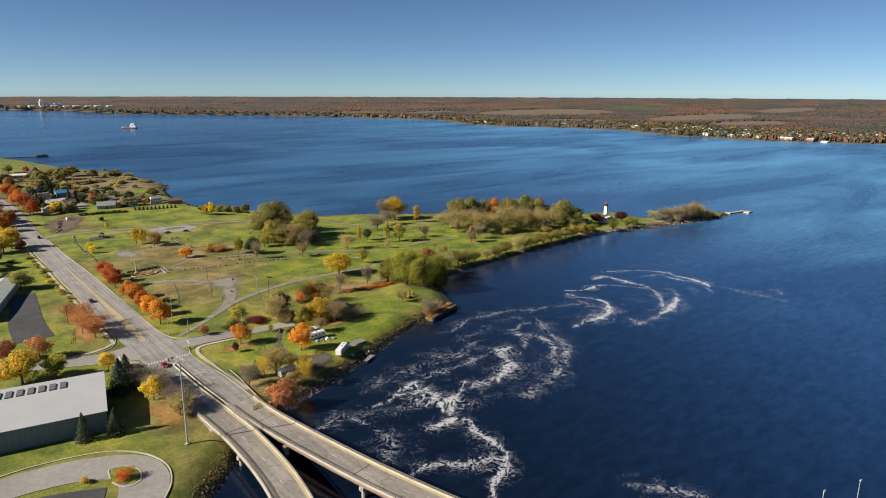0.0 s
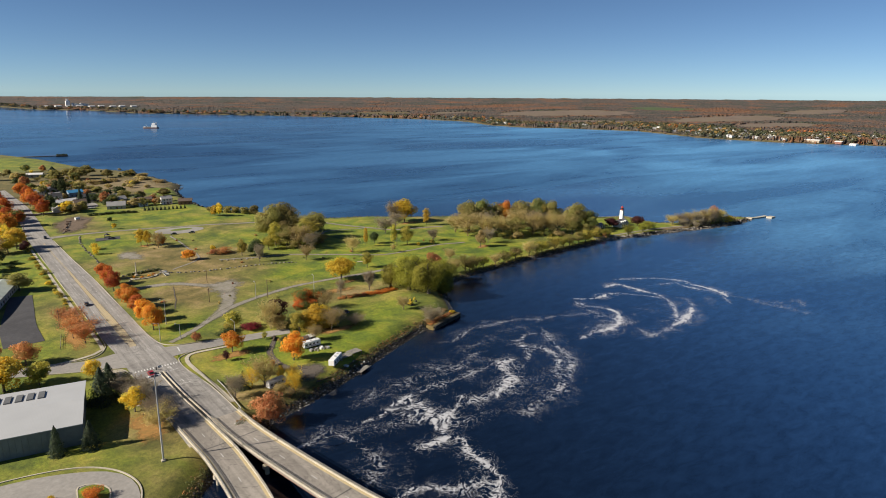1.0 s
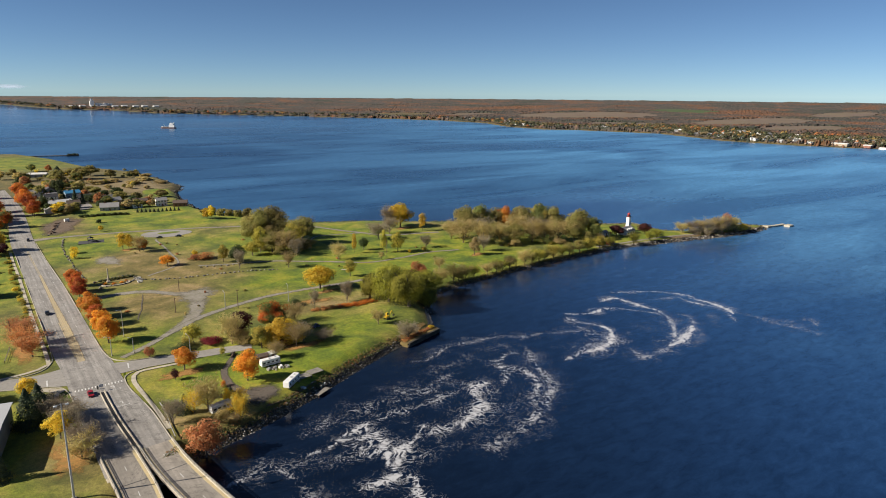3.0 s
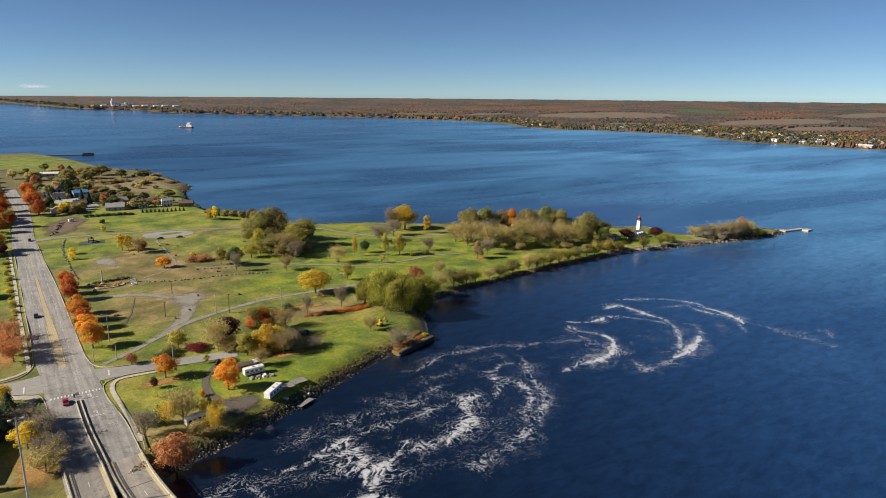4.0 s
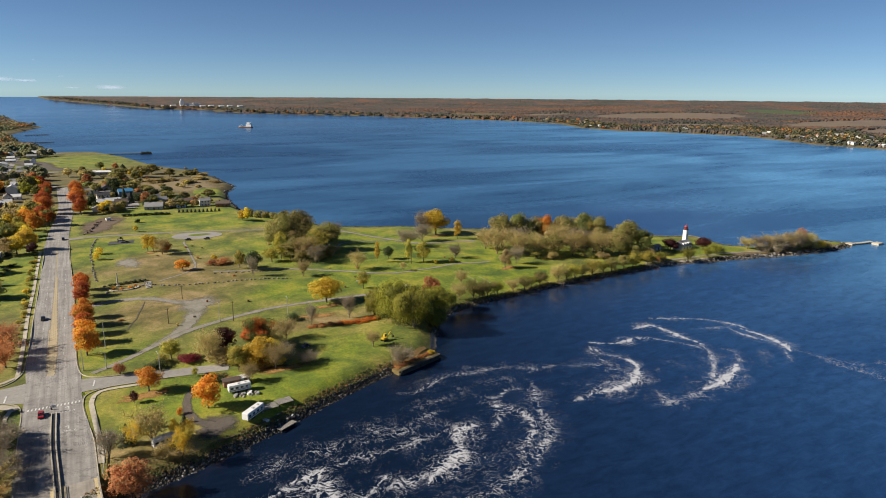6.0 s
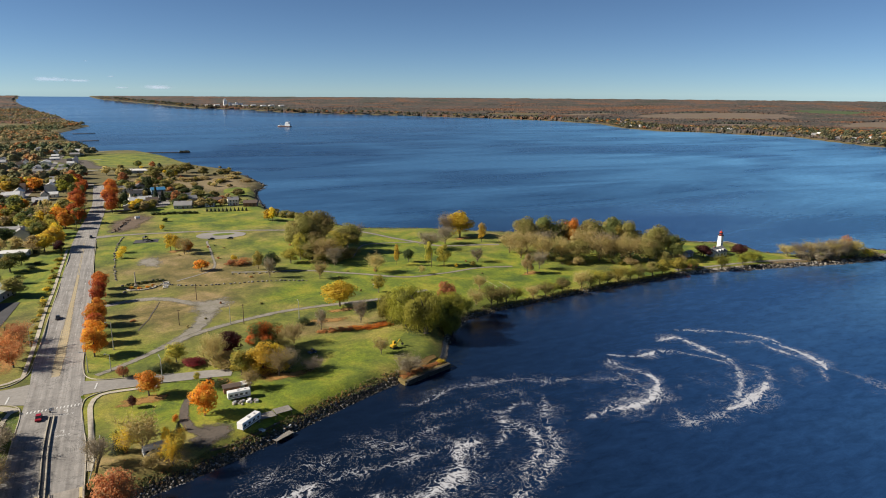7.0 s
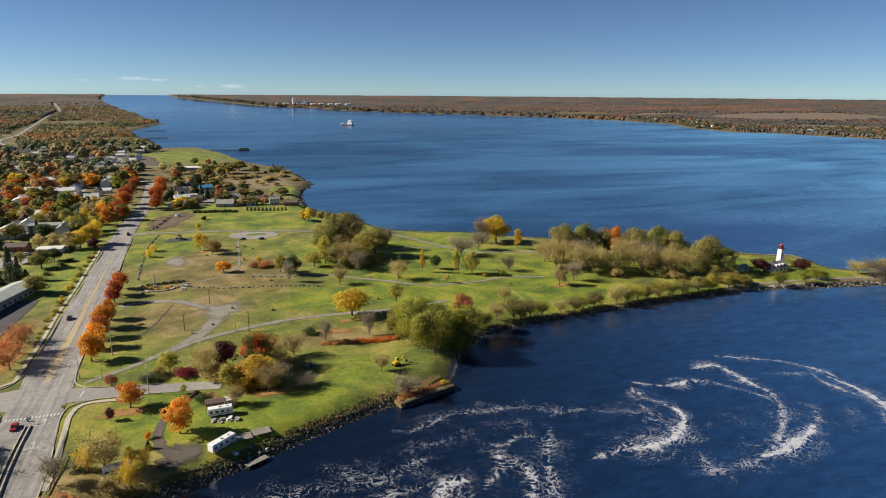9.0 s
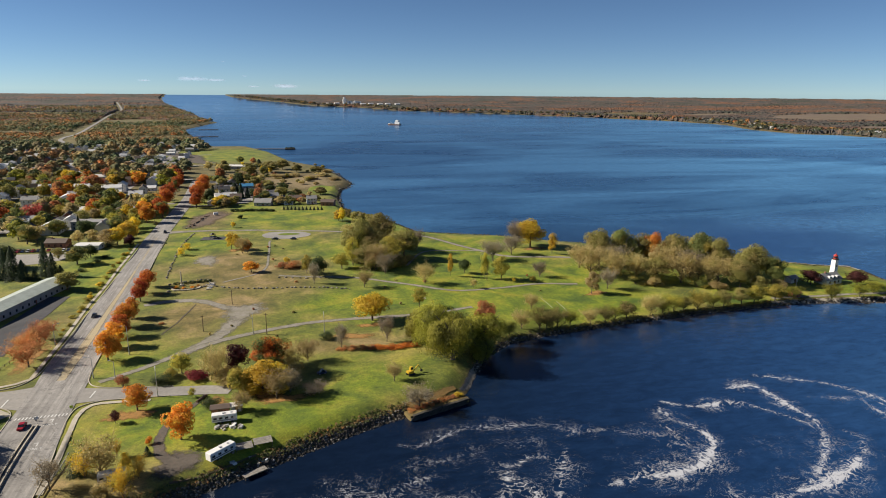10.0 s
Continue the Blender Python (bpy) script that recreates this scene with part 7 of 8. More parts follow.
part("beam", sweep_mesh("beam", G, [(-0.06, 0.45), (0.06, 0.45), (0.1, 0.62), (0.06, 0.8), (-0.06, 0.8)], GALV), None, guard)
post = mesh("rail_post", *box_data(-0.07, -0.07, -0.2, 0.07, 0.07, 0.75), WOOD_POLE)
for p in spline(G, 3):
    part("rail_post", post, None, guard).matrix_basis = pose(*p)

# ---- lighthouse ----
lz = height(459, 322)
lh = thing("lighthouse", pose(459.2, 322, lz, rz=8) @ Matrix.Diagonal((1.04, 1.04, 1.09, 1)), "square white lighthouse tower with a red lantern", "lighthouse")
bm = box(-1.45, -1.45, -0.5, 1.45, 1.45, 10.6)
for q in bm.verts:
    if q.co.z > 5:
        q.co.x *= 0.82
        q.co.y *= 0.82
part("tower", bm, WHITE, lh)
part("gallery", box(-1.5, -1.5, 10.6, 1.5, 1.5, 10.95, 0.05), BLACK_PAINT, lh)
lantern = part("lantern_room", rod((0, 0, 10.95), (0, 0, 12.7), 1.05, 1.05, 10), RED_PAINT, lh)
part("lantern_glass", rod((0, 0, 11.6), (0, 0, 12.3), 1.08, 1.08, 10), GLASS, lantern)
part("lantern_roof", rod((0, 0, 12.7), (0, 0, 13.7), 1.25, 0.1, 10), RED_PAINT, lh)
part("finial", rod((0, 0, 13.6), (0, 0, 14.4), 0.1, 0.05, 6), RED_PAINT, lh)
for i in range(12):
    a = 6.283 * i / 12
    part("gallery_post", rod((1.4 * math.cos(a), 1.4 * math.sin(a), 10.95), (1.4 * math.cos(a), 1.4 * math.sin(a), 11.9), 0.05, sides=4), BLACK_PAINT, lh)
for z in (3.5, 7.2):
    part("window", box(-0.35, -1.48 + z * 0.025, z - 0.5, 0.35, -1.3 + z * 0.025, z + 0.5), GLASS, lh)
keeper = house(pose(449.5, 316, height(449.5, 316), rz=8), 12, 8, 3.0, 2.7, "white", "grey", 1, "keepers_house", "white keeper's house with dormers by the lighthouse")
for x in (-3.6, -0.6, 2.4):
    dormer = part("dormer", box(x, -3.5, 3.2, x + 1.8, -0.8, 4.7, 0.05), SIDING["white"], keeper)
    part("dormer_window", box(x + 0.45, -3.54, 3.5, x + 1.35, -3.51, 4.4), GLASS, dormer)
house(pose(414, 302.5, height(414, 302.5), rz=6), 5, 3.6, 2.3, 1.0, "rust", "rust", 1, "shed", "small orange-brown shed on the lighthouse point", 1, False)
house(pose(430, 322, height(430, 322), rz=12), 6, 4.5, 2.4, 1.2, "white", "grey", 1, "shed", "small white outbuilding behind trees", 1, False)
laid("beach", strip_mesh("beach", [(428, 400), (448, 380), (463, 367), (480, 354.5), (496, 346), (496.5, 336)], 5, 0.3, rough_surface("pale_sand", (0.42, 0.38, 0.31), (0.58, 0.53, 0.45), 1.0, 0.95, 0.2)), "pale stony beach along the point", "beach")
laid("point_track", strip_mesh("point_track", [(400, 303), (425, 300), (450, 297.5), (480, 292), (500, 286)], 3.4, 0.15, GRAVEL), "pale stony track on the point", "path")
dock = thing("concrete_dock", pose(0, 0, 0), "white concrete dock off the rocky spit", "dock")
part("slab", sweep_mesh("slab", [(580, 273, 0.9), (592, 271, 0.9), (603, 270, 0.9)], [(-1.5, -0.5), (1.5, -0.5), (1.5, 0.2), (-1.5, 0.2)], CONCRETE), None, dock)
part("crib", box(597, 262, -2, 604, 267, 1.4, 0.1), CONCRETE, dock)
part("crib", box(579, 271, -2, 584, 276, 1.3, 0.1), CONCRETE, dock)

# ---- old pier ----
pier = thing("stone_pier", pose(0, 0, 0), "old dark stone pier with grass on top", "pier", kind="structure")
ends = [Vector((188.0, 226.3, 0)), Vector((210.8, 234.0, 0))]
ax = (ends[1] - ends[0]).normalized()
nx_ = Vector((-ax.y, ax.x, 0))
L = (ends[1] - ends[0]).length
block = mesh("stone_block", *box_data(-0.93, -0.6, -0.39, 0.93, 0.6, 0.39, bevel=0.05), rough_surface("dark_wet_stone", (0.03, 0.027, 0.022), (0.08, 0.072, 0.06), 0.8, 0.85, 0.3))
for row in range(4):
    for i in range(int(L / 1.9)):
        p = ends[0] + ax * (1 + 1.9 * i + (0.9 if row % 2 else 0)) + nx_ * (0.5 + 0.1 * ((i * 7 + row * 3) % 3))
        part("stone_block", block, None, pier).matrix_basis = pose(p.x, p.y, -0.95 + 0.82 * row, rz=math.degrees(math.atan2(ax.y, ax.x)))
top = [ends[0] + nx_ * 0.6, ends[1] + nx_ * 0.6, ends[1] + nx_ * 4.6 + ax * 0.4, ends[0] + nx_ * 4.6]
part("pier_fill", prism([(p.x, p.y) for p in top], -2, 1.7), rough_surface("dry_bank_grass", (0.12, 0.095, 0.03), (0.24, 0.17, 0.06), 1.0, 0.95, 0.3), pier)
for i in range(8):
    p = ends[0] + ax * (2 + 2.6 * i) + nx_ * 4.0
    tree("shrub", "russet", p.x, p.y, 0.8 + 0.25 * (i % 3), 3.0, "on the old pier").location.z = 1.6
tree("shrub", "gold", 207.5, 237, 2.2, 3, "on the old pier").location.z = 1.6
BANK_GRASS = fade_edges(rough_surface("rusty_bank_grass", (0.20, 0.11, 0.03), (0.33, 0.21, 0.07), 2.0, 0.95, 0.3, (0.16, 0.13, 0.03)), 0.45)
laid("bank_grass", strip_mesh("bank_grass", [(140, 213), (148, 216.8), (158, 221.8), (171, 227.6), (183, 232), (190, 234.5), (200, 239), (208, 243)], [1.2, 1.5, 1.6, 1.7, 2.4, 4, 4, 2.4], 0.16, BANK_GRASS, ragged=0.3), "rusty dry grass along the top of the bank", "grass", kind="stuff")
laid("pale_bank", strip_mesh("pale_bank", [(210, 242), (214, 247), (218, 254), (222, 261), (227, 268)], [1.6, 2.6, 2.8, 2.2, 1.6], 0.14, fade_edges(rough_surface("pale_stony_sand", (0.17, 0.145, 0.11), (0.34, 0.29, 0.23), 1.2, 0.95, 0.2), 0.6), ragged=0.4), "pale stony sand at the water's edge", "sand")
laid("point_shingle", strip_mesh("point_shingle", [(396, 298.5), (412, 297), (430, 294), (448, 291.5), (468, 287.5)], [3, 5, 6, 5, 4], 0.14, fade_edges(rough_surface("pale_shingle", (0.30, 0.27, 0.23), (0.52, 0.48, 0.42), 1.0, 0.95, 0.2), 0.5)), "pale shingle below the track", "shingle")
laid("spit_earth", strip_mesh("spit_earth", [(470, 291), (492, 284), (515, 277), (540, 274), (565, 274)], [6, 8, 8, 7, 5], 0.14, fade_edges(rough_surface("brown_spit_earth", (0.13, 0.09, 0.055), (0.24, 0.17, 0.11), 1.0, 0.95, 0.2), 0.5)), "brown earth of the rocky spit", "soil")
laid("ditch", strip_mesh("ditch", [(99, 318.7), (100.6, 325), (103.6, 333), (105.2, 341), (107.6, 350), (109.4, 358.2)], [0.4, 0.7, 0.5, 0.8, 0.6, 0.4], 0.10, DIRT, ragged=0.3), "narrow dark ditch in the grass", "ditch")
LIME = fade_edges(rough_surface("chalk_line", (0.30, 0.33, 0.18), (0.46, 0.49, 0.34), 2.0, 0.95, 0.3), 0.7)
for pts in ([(280, 330), (279, 313.6)], [(285.6, 323), (284, 308)]):
    laid("lawn_line", strip_mesh("lawn_line", [pts[0], ((pts[0][0] + pts[1][0]) / 2 + 0.2, (pts[0][1] + pts[1][1]) / 2), pts[1]], 0.4, 0.10, LIME), "faint white line on the lawn", "line")
# a rail fence near the bridge and a fallen pale trunk
fence = thing("rail_fence", pose(0, 0, 0), "low weathered wooden rail fence on the grass", "fence")
fp = [Vector((46.2 + 0.52 * i, 295.5 + 3.1 * i, height(46.2 + 0.52 * i, 295.5 + 3.1 * i))) for i in range(6)]
for i, p in enumerate(fp):
    part("post", box(p.x - 0.09, p.y - 0.09, p.z - 0.3, p.x + 0.09, p.y + 0.09, p.z + 1.15, 0.02), WOOD_POLE, fence)
    for z in (0.55, 1.0):
        if i:
            part("rail", rod(fp[i - 1] + Vector((0, 0, z)), p + Vector((0, 0, z)), 0.07, sides=6), PLANK, fence)
log = thing("fallen_trunk", pose(218.7, 340.8, height(218.7, 340.8), rz=-48), "pale barkless fallen trunk lying on the grass", "log")
part("trunk", rod((-2.8, 0, 0.3), (2.8, 0.3, 0.42), 0.34, 0.2, 8), CONCRETE, log)
part("branch", rod((1.2, 0.2, 0.4), (2.2, 1.3, 0.9), 0.12, 0.05, 6), CONCRETE, log)

# ---- stones of the banks ----
def stones(name, line, spread, count, lo, hi, seed, label):
    rng = np.random.default_rng(seed)
    P = spline(line, 1.0)
    i = rng.integers(0, len(P), count)
    N = normals_of(P)[i]
    off = rng.uniform(-1, 1, count) * spread
    c = P[i] + N * off[:, None] + rng.normal(0, 0.3, (count, 2))
    s = rng.uniform(lo, hi, count) * rng.uniform(0.6, 1, count)
    z = np.maximum(land_height(c[:, 0], c[:, 1]), -0.4)
    return blobs(name, np.column_stack([c, z + s * 0.15]), s, ROCKS, label, "rocks", seed, 0.55, 0.45)


ROCKS, n, l, b = material("bank_rocks", 0.9)
geo = n.new("ShaderNodeNewGeometry")
tone = ramp(n, l, geo.outputs["Random Per Island"], ((0.0, (0.018, 0.015, 0.011)), (0.6, (0.055, 0.046, 0.036)), (0.88, (0.13, 0.115, 0.095)), (1.0, (0.36, 0.34, 0.31))))
l.new(mix(n, l, 0.5, tone, ramp(n, l, noise_fac(n, l, ground_coords(n, l, 2.5), 5), ((0.3, (0.4, 0.4, 0.4)), (0.7, (1.4, 1.4, 1.4)))), "MULTIPLY"), b.inputs["Base Color"])
stones("riprap", [(x - 0.5, y + 1.2) for x, y in HOME_SHORE[8:17]], 2.0, 5200, 0.14, 0.62, 41, "dark broken stone riprap along the river bank")
stones("riprap", HOME_SHORE[2:9], 2.2, 2200, 0.15, 0.55, 42, "broken stone bank beside the bridge")
stones("riprap", HOME_SHORE[19:31], 1.8, 3600, 0.25, 0.8, 43, "grey stones along the park shore")
stones("riprap", HOME_SHORE[29:35] + POINT_SHORE[:2], 2.6, 1500, 0.5, 1.6, 44, "pale boulders round the rocky spit")
stones("riprap", [(470, 285.5), (492, 280.5), (515, 275), (545, 271)], 1.6, 160, 0.7, 1.7, 48, "large pale boulders on the rocky spit").data.materials[0] = STONE
stones("riprap", POINT_SHORE[2:16], 1.6, 1300, 0.35, 0.9, 45, "grey stones along the lake shore")
stones("riprap", POINT_SHORE[16:24], 2.4, 800, 0.6, 1.5, 46, "grey stones along the far point")

WEED, n, l, b = material("bank_weeds", 0.95)
at = n.new("ShaderNodeAttribute")
at.attribute_name = "tone"
l.new(ramp(n, l, at.outputs["Fac"], ((0.0, (0.05, 0.07, 0.018)), (0.4, (0.11, 0.125, 0.032)), (0.7, (0.15, 0.115, 0.042)), (0.9, (0.21, 0.115, 0.04)), (1.0, (0.34, 0.14, 0.035)))), b.inputs["Base Color"])


def weeds(line, count, seed, lo, hi, label):
    """Low rank growth along the top of a bank; the bank's line runs with the water on its right."""
    rng = np.random.default_rng(seed)
    P = spline(line, 1.0)
    i = rng.integers(0, len(P), count)
    c = P[i] - normals_of(P)[i] * rng.uniform(lo, hi, count)[:, None] + rng.normal(0, 0.35, (count, 2))
    r = rng.uniform(0.18, 0.62, count)
    tufts("bank_weeds", np.column_stack([c, land_height(c[:, 0], c[:, 1]) + r * 0.5]), r, WEED, label, seed, 14, "weeds")


weeds(HOME_SHORE[1:8], 1400, 70, 0.8, 4.5, "green and brown weeds on the bank beside the bridge")
weeds(HOME_SHORE[7:17], 1500, 71, 2.2, 5.4, "rusty and olive weeds along the top of the stony bank")
weeds(HOME_SHORE[19:33], 1500, 72, 1.6, 4.5, "tan and olive weeds along the park shore")
weeds(POINT_SHORE[1:16], 700, 73, 1.6, 4.0, "tan weeds along the lake shore")
MARSH = fade_edges(rough_surface("dry_marsh_grass", (0.16, 0.115, 0.055), (0.28, 0.215, 0.115), 0.5, 0.95, 0.2, (0.13, 0.11, 0.04)), 0.5)
laid("marsh_grass", patch_mesh("marsh_grass", 185, 800, 44, 95, 8, 0.15, MARSH, 91, 0.12, 10, 60), "tan dry marsh grass on the point", "grass", kind="stuff")
laid("marsh_grass", patch_mesh("marsh_grass", 120, 830, 26, 60, 8, 0.12, MARSH, 92, 0.14, 8, 50), "tan dry marsh grass on the point", "grass", kind="stuff")
laid("point_lawn", patch_mesh("point_lawn", 205, 722, 17, 30, 10, 0.2, GROUND, 93, 0.06, 6, 40), "small mown lawn on the point", "grass", kind="stuff")

# rubble and a white tank on the bare yard
rng = np.random.default_rng(61)
heap = mesh("rubble", *box_data(-1, -0.7, 0, 1, 0.7, 0.8, bevel=0.25), WOOD_POLE)
for i in range(14):
    x, y = 88 + 0.7 * i + rng.uniform(-1.5, 1.5), 552 + 3.4 * i + rng.uniform(-2, 2)
    t = new("rubble", heap)
    t.matrix_basis = pose(x, y, height(x, y) - 0.05, rz=float(rng.uniform(0, 180))) @ Matrix.Diagonal((rng.uniform(0.6, 1.6), rng.uniform(0.6, 1.5), rng.uniform(0.6, 1.6), 1))
    tagged(t, "dark heap of timber and rubble on bare soil", "rubble", "yard rubble")
tank = thing("storage_tank", pose(104, 600, height(104, 600), rz=20), "white storage tank standing on bare soil", "tank")
part("shell", rod((-1.8, 0, 1.5), (1.8, 0, 1.5), 1.1, 1.1, 14), WHITE, tank)
for x in (-1.1, 1.1):
    part("cradle", box(x - 0.15, -0.9, -0.1, x + 0.15, 0.9, 0.9, 0.03), GALV, tank)

# ---- monument and boulder rows ----
mz = height(99.3, 393)
mon = thing("monument", pose(99.3, 393, mz), "slim grey monument column in a stone circle", "monument")
part("plinth", box(-0.9, -0.9, -0.1, 0.9, 0.9, 0.8, 0.05), CONCRETE, mon)
part("shaft", rod((0, 0, 0.8), (0, 0, 8), 0.42, 0.25, 8), CONCRETE, mon)
ring = sweep_mesh("stone_ring", [(102 + 7 * math.cos(a), 388 + 4 * math.sin(a), height(102, 388)) for a in np.linspace(3.0, 6.9, 14)], [(-0.4, -0.2), (0.4, -0.2), (0.4, 0.5), (-0.4, 0.5)], CONCRETE, 1.5)
part("stone_ring", ring, None, mon).matrix_basis = mon.matrix_basis.inverted()
boulder_meshes = []
for k in range(3):
    r2 = np.random.default_rng(60 + k)
    bm = bmesh.new()
    bmesh.ops.create_icosphere(bm, subdivisions=1, radius=0.75)
    for q in bm.verts:
        q.co *= float(r2.uniform(0.75, 1.15))
        q.co.z *= 0.7
    boulder_meshes.append(mesh("boulder", *bm_data(bm), (STONE, STONE, DARK_ASPHALT)[k]))
lines = [([(89.5, 408), (89.2, 425), (88.6, 458), (89.4, 498), (93, 528)], 2.6), ([(94, 384), (104, 386), (113, 389.7), (124, 383), (137, 379), (163, 374), (186, 365)], 2.3),
         ([(93, 396), (104, 402), (112, 402), (114, 390)], 1.7), ([(94, 390), (98, 386), (106, 385), (112, 391)], 1.6), ([(150, 396), (165, 392), (180, 391)], 3.2), ([(86, 548), (92, 570), (97, 590)], 2.2)]
k = 0
for line, gap in lines:
    for p in spline(line, gap):
        k += 1
        t = new("boulder", boulder_meshes[k % 3])
        t.matrix_basis = Matrix.LocRotScale((p[0] + rng.normal(0, 0.3), p[1] + rng.normal(0, 0.3), height(p[0], p[1]) + 0.2), Euler((0, 0, k * 1.7)), (float(rng.uniform(0.6, 1.25)),) * 3)
        tagged(t, "rough grey boulder in a row on the grass", "boulder", "boulder rows")
trees("shrub", "orange", [(97, 389, 1.6, 2.6), (101, 387, 1.5, 2.4), (105, 388, 1.6, 2.6), (108, 390, 1.4, 2.2)], "round the monument", group="monument shrubs")
trees("shrub", "green", [(96 + 2.4 * i, 396 + 0.5 * i, 1.6, 2.6) for i in range(8)], "round the monument", group="monument shrubs")
for i in range(5):
    t = new("slab_stone", mesh("slab_stone", *box_data(-1.4, -0.5, 0, 1.4, 0.5, 0.5, bevel=0.08), WHITE if i % 2 else CONCRETE))
    t.matrix_basis = pose(113.6 + 0.3 * i, 383 + 3.0 * i, height(113, 385 + 3 * i), rz=10)
    tagged(t, "pale stone slab bench by the monument", "bench", "stone slabs")
play = thing("playground", pose(108, 508, height(108, 508), rz=-10), "dark timber playground structure on a mulch bed", "playground")
part("mulch_bed", box(-8, -5, -0.1, 8, 5, 0.12, 0.03), DARK_ASPHALT, play)
for x in (-2, 1):
    for y in (-1.5, 1.5):
        part("post", box(x - 0.12, y - 0.12, 0, x + 0.12, y + 0.12, 3), BLACK_PAINT, play)
part("deck", box(-2.2, -1.7, 1.4, 1.2, 1.7, 1.6), BLACK_PAINT, play)
part("roof", rod((-0.5, 0, 3), (-0.5, 0, 4.2), 2.4, 0.1, 4), BLACK_PAINT, play)
part("slide", rod((1.2, 0, 1.5), (4.5, 0, 0.2), 0.35, 0.35, 6), RUBBER, play)

# hedges and small spruces by the northern lawn
trees("shrub", "green", [(116 + 4.2 * i, 617 - 1.2 * i, 2.6, 4.6) for i in range(9)], "in a clipped hedge", False, "hedge")
trees("spruce", "spruce", [(160 + 3.2 * i, 614 - 1.0 * i, 3.4, 2.2) for i in range(11)], "in a row behind the lawn", False, "spruce row")
trees("shrub", "green", [(124, 580, 4, 4)], "on the northern lawn", False)
trees("spruce", "spruce", [(122, 690, 15, 6), (128, 688, 11, 5), (96, 690, 13, 6), (140, 680, 10, 5)], "among houses", False)
trees("round", "olive", [(160, 690, 10, 12), (175, 690, 8, 10), (100, 760, 12, 11), (135, 770, 11, 12), (150, 650, 7, 7), (118, 655, 8, 7), (192, 655, 6, 7), (112, 660, 6, 6)], "among houses", False)
trees("round", "green", [(138, 655, 8, 7), (164, 640, 6, 6), (106, 640, 8, 8), (170, 675, 7, 8), (150, 715, 9, 10)], "among houses", False)
trees("oval", "tan", [(110, 800, 10, 12), (140, 800, 9, 12), (120, 830, 10, 13), (95, 850, 11, 13), (165, 780, 6, 9), (185, 770, 5, 9), (200, 760, 4, 8), (92, 900, 12, 13), (75, 930, 12, 13)], "on the point", False)
point_rng = np.random.default_rng(55)
made = 0
while made < 95:
    x, y = point_rng.uniform(84, 240), point_rng.uniform(622, 1000)
    if shore_distance(np.array([x]), np.array([y]))[0] < 8 or (abs(x - 124) < 10 and y < 735) or ((x - 205) / 22) ** 2 + ((y - 725) / 26) ** 2 < 1 or (x > 110 and 622 < y < 634) or (x > 150 and y > 700 and made % 3):
        continue
    made += 1
    kind = ("shrub", "round", "oval", "shrub", "round", "bare")[made % 6]
    colour = ("olive", "green", "tan", "tan", "olive", "russet", "green", "lime", "gold", "olive")[int(point_rng.integers(10))]
    big = point_rng.uniform(3, 6) if kind == "shrub" or y > 760 else point_rng.uniform(6, 10)
    tree(kind, colour, x, y, big, big * point_rng.uniform(0.9, 1.5), "among houses on the point", False, "point growth")
laid("house_drive", strip_mesh("house_drive", [(78, 650), (100, 652), (125, 660), (128, 690), (124, 730)], [7, 6, 9, 10, 9], 0.14, ASPHALT), "pale asphalt drive between houses", "road")
for k in range(5):
    laid("town_street", strip_mesh("town_street", [(5 - 46 * k, 560), (5 - 46 * k, 800), (5 - 46 * k, 1250)], 7, 0.12, PALE_ASPHALT, 10), "grey town street between houses", "road")
for k in range(5):
    laid("town_street", strip_mesh("town_street", [(64, 690 + 150 * k if k else 668), (-100, 690 + 150 * k), (-260, 690 + 150 * k)], 7, 0.11, PALE_ASPHALT, 10), "grey town street between houses", "road")

# ---- docks and ship ----
def far_dock(x0, y0, x1, y1, crib):
    t = thing("timber_dock", pose(0, 0, 0), "long dark timber dock on piles", "dock")
    part("deck", sweep_mesh("deck", [(x0, y0, 1.6), ((x0 + x1) / 2, (y0 + y1) / 2, 1.6), (x1, y1, 1.6)], [(-2.2, -0.9), (2.2, -0.9), (2.2, 0.3), (-2.2, 0.3)], WOOD_POLE), None, t)
    pile = mesh("pile", *rod_data((0, 0, -3), (0, 0, 1.9), 0.4, 6), WOOD_POLE)
    for f in np.linspace(0.05, 1, 9):
        part("pile", pile, None, t).matrix_basis = pose(x0 + (x1 - x0) * f, y0 + (y1 - y0) * f, 0)
    if crib:
        part("crib", prism([(x1 - 9, y1 - 4), (x1 + 8, y1 - 5), (x1 + 10, y1 + 3), (x1 - 7, y1 + 5)], -2, 2.4), WOOD_POLE, t, "dark timber crib")
        for i in range(5):
            tree("shrub", "green", x1 - 6 + 3.2 * i, y1 + (i % 2), 2.4, 4.5, "on a timber crib", False).location.z = 2.3


far_dock(130, 1275, 192, 1262, True)
far_dock(-15, 1618, 46, 1626, False)
far_dock(-20, 1900, 30, 1905, False)
ship = thing("cargo_ship", pose(549, 2075, rise(549, 2075), rz=-40) @ Matrix.Diagonal((0.78, 0.85, 0.84, 1)), "red-hulled cargo ship with white deckhouse at anchor", "ship")
bm = prism([(-31, -0.6), (-25, -5), (24, -5), (29, -3.5), (29, 3.5), (24, 5), (-25, 5), (-31, 0.6)], -2, 4)
part("hull", bm, rough_surface("red_brown_hull", (0.10, 0.05, 0.045), (0.15, 0.075, 0.065), 0.5, 0.5, 0.2), ship)
part("deck", prism([(-30, -0.5), (-25, -4.8), (24, -4.8), (28.5, -3.4), (28.5, 3.4), (24, 4.8), (-25, 4.8), (-30, 0.5)], 4, 4.5), RAIL_METAL, ship)
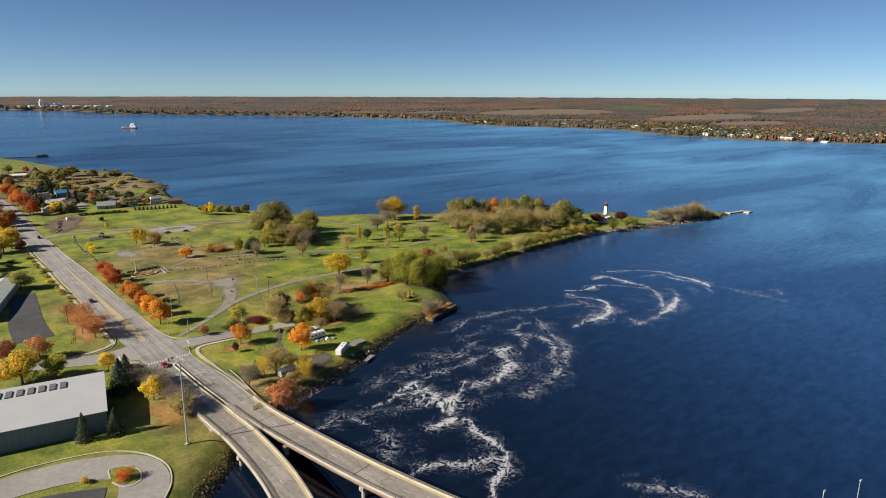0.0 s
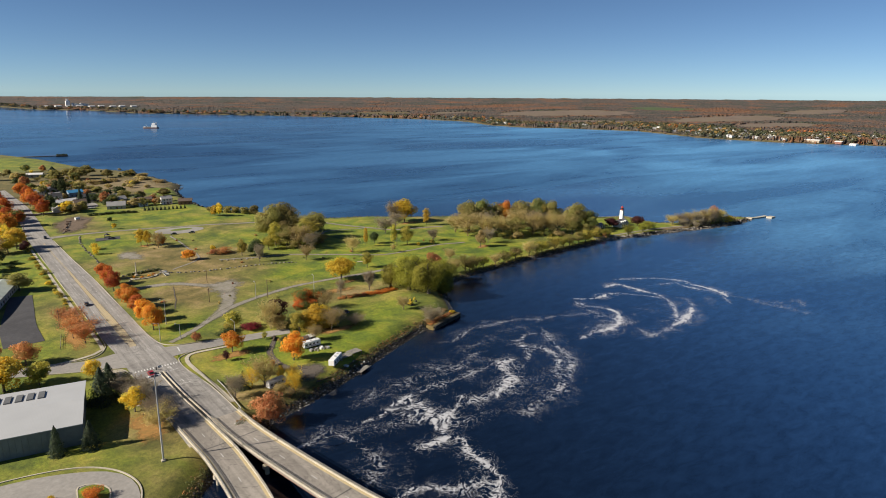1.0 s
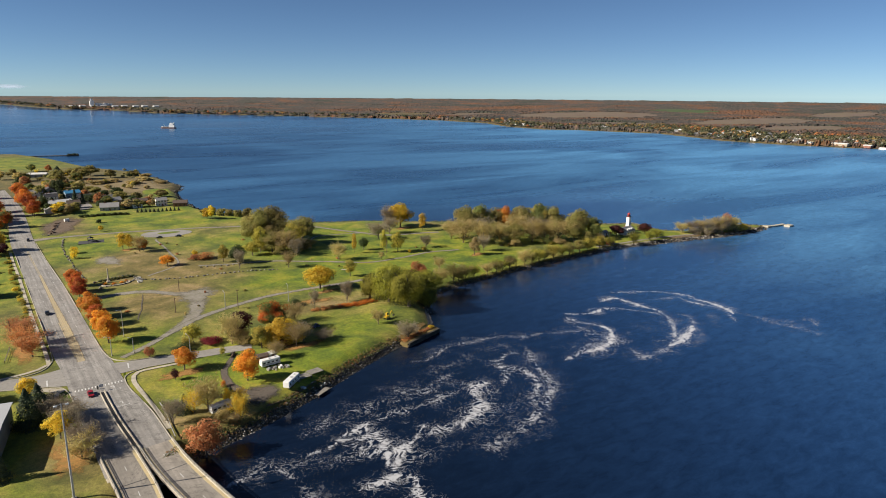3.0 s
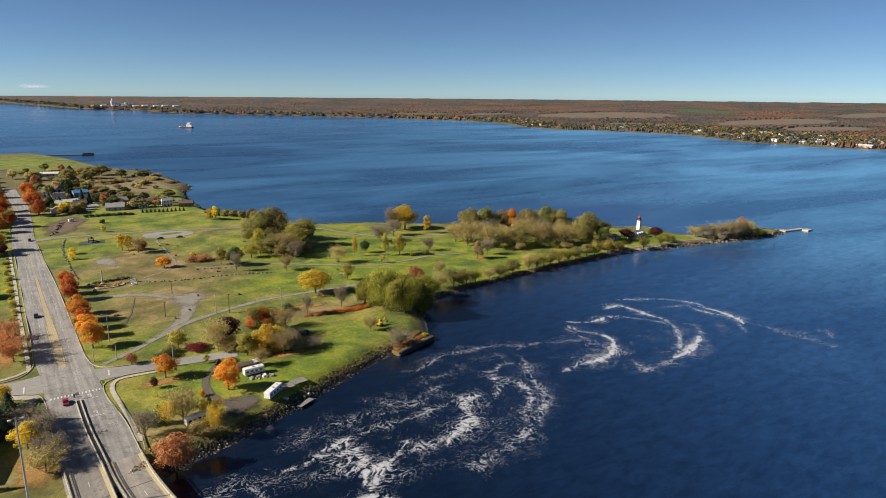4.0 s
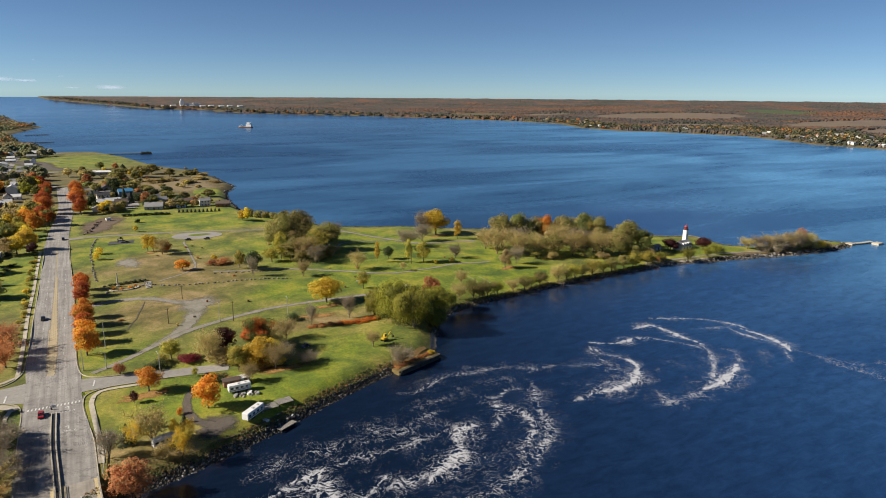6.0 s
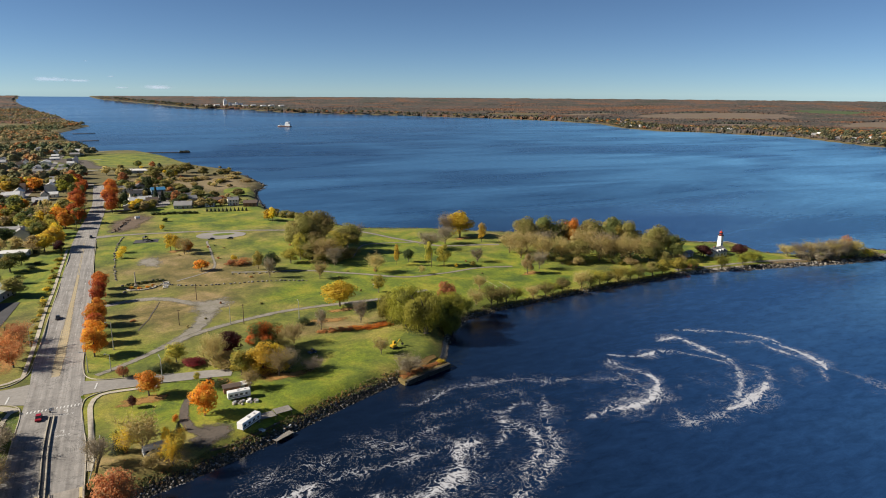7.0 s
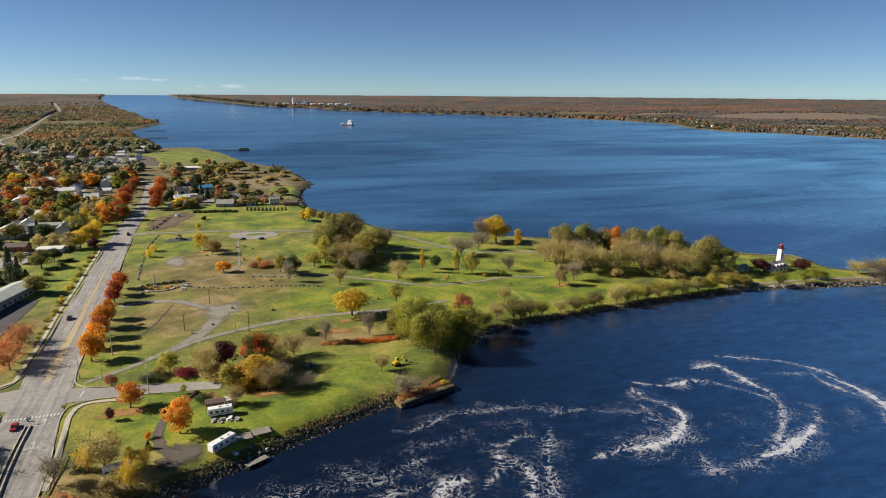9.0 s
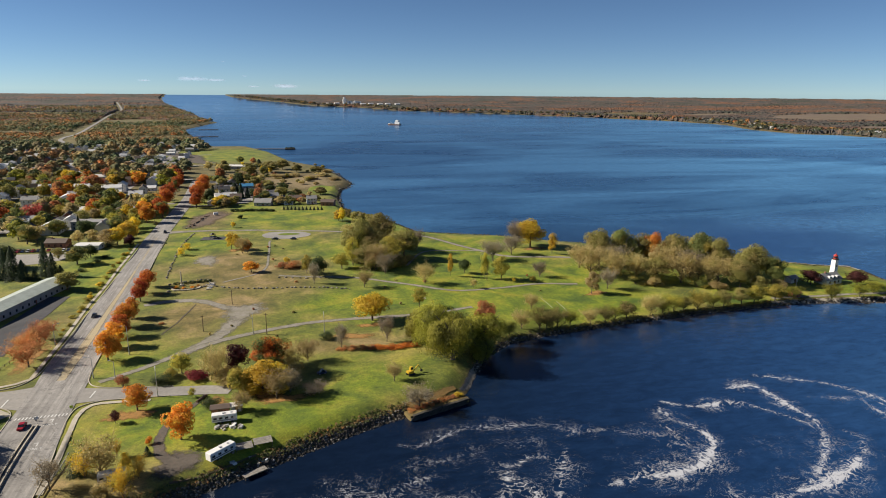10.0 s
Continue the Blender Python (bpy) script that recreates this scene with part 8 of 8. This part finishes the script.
part("deckhouse", box(3, -4.5, 4.5, 25, 4.5, 13, 0.3), WHITE, ship)
part("bridge_deck", box(7, -5, 13, 20, 5, 19.5, 0.2), WHITE, ship)
part("funnel", rod((22.5, 0, 12), (22.5, 0, 21), 1.9, 1.6, 10), WHITE, ship)
part("mast", rod((12, 0, 19.5), (12, 0, 26), 0.4, 0.2, 6), GALV, ship)
part("forecastle", box(-27, -3.5, 4.5, -20, 3.5, 7, 0.3), WHITE, ship)
for x in (-16, -6, 3):
    part("hatch_cover", box(x - 3.6, -3.4, 4.5, x + 3.6, 3.4, 6, 0.2), paint("hatch_tan", (0.38, 0.33, 0.28)), ship)
part("crane", rod((-11, 0, 4.5), (-19, 0, 14), 0.5, 0.3, 6), WHITE, ship)

# ---- grain elevator far up the river ----
ez = height(590, 3690)
elev = thing("grain_elevator", pose(590, 3690, ez), "tall white grain elevator on the far shore", "grain elevator")
part("tower", box(-9, -10, -2, 9, 10, 30, 0.5), WHITE, elev)
part("head_house", box(-5, -5, 30, 5, 5, 40, 0.5), WHITE, elev)
for i in range(6):
    part("silo", rod((20 + i * 13, 0, -2), (20 + i * 13, 0, 20 - 2 * (i % 3)), 6.5, sides=12), WHITE, elev)
for i in range(9):
    hx, hy = 480 + 45 * i, 3660 - 12 * i + 25 * (i % 2)
    house(pose(hx + 20, hy, height(hx + 20, hy), rz=20), 28, 14, 8, 3, "white", "white", 1, "shed", "white works building on the far shore", 2, False)

# ---- low clouds on the horizon ----
CLOUD, n, l, b = material("white_cloud", 1.0)
b.inputs["Base Color"].default_value = (0.9, 0.9, 0.9, 1)
edge = n.new("ShaderNodeAttribute")
edge.attribute_name = "edge"
puff = noise_fac(n, l, ground_coords(n, l, (0.018, 0.018, 0.05)), 5, 0.6, 0.4)
thin = n.new("ShaderNodeMath")
thin.operation = "SUBTRACT"
l.new(puff, thin.inputs[0])
l.new(edge.outputs["Fac"], thin.inputs[1])
mr = node(n, "ShaderNodeMapRange", **{"From Min": -0.15, "From Max": 0.45, "To Min": 0.0, "To Max": 0.8})
l.new(thin.outputs[0], mr.inputs[0])
l.new(mr.outputs[0], b.inputs["Alpha"])
# pale glow added to the cards, standing in for sunlight in the cloud
b.inputs["Emission Color"].default_value = (0.80, 0.88, 1.0, 1)
b.inputs["Emission Strength"].default_value = 0.42
for i, (az, up, wide) in enumerate([(-16.8, 205, 60), (-13.2, 218, 150), (-11.5, 212, 90), (-9.2, 240, 30), (-6, 175, 140), (-8.6, 172, 60), (-10.8, 330, 20)]):
    a = radians(90 - az - 9.8)
    at = Vector((math.cos(a) * 4700, math.sin(a) * 4700, up - 45))
    out = Vector((math.cos(a + math.pi / 2), math.sin(a + math.pi / 2), 0))
    V, E_ = [], []
    for v in np.linspace(-1, 1, 9):
        for u in np.linspace(-1, 1, 25):
            V.append(at + out * (u * wide * 1.15) + Vector((0, 0, v * wide * 0.17)))
            E_.append(math.hypot(u, v * (1.3 if v < 0 else 1.0)))
    F = [(r * 25 + c, r * 25 + c + 1, r * 25 + c + 26, r * 25 + c + 25) for r in range(8) for c in range(24)]
    me = mesh("cloud", V, F, CLOUD)
    me.attributes.new("edge", "FLOAT", "POINT").data.foreach_set("value", np.array(E_, np.float32))
    tagged(new("cloud", me), "small flat white cloud low in the sky", "cloud", kind="stuff")
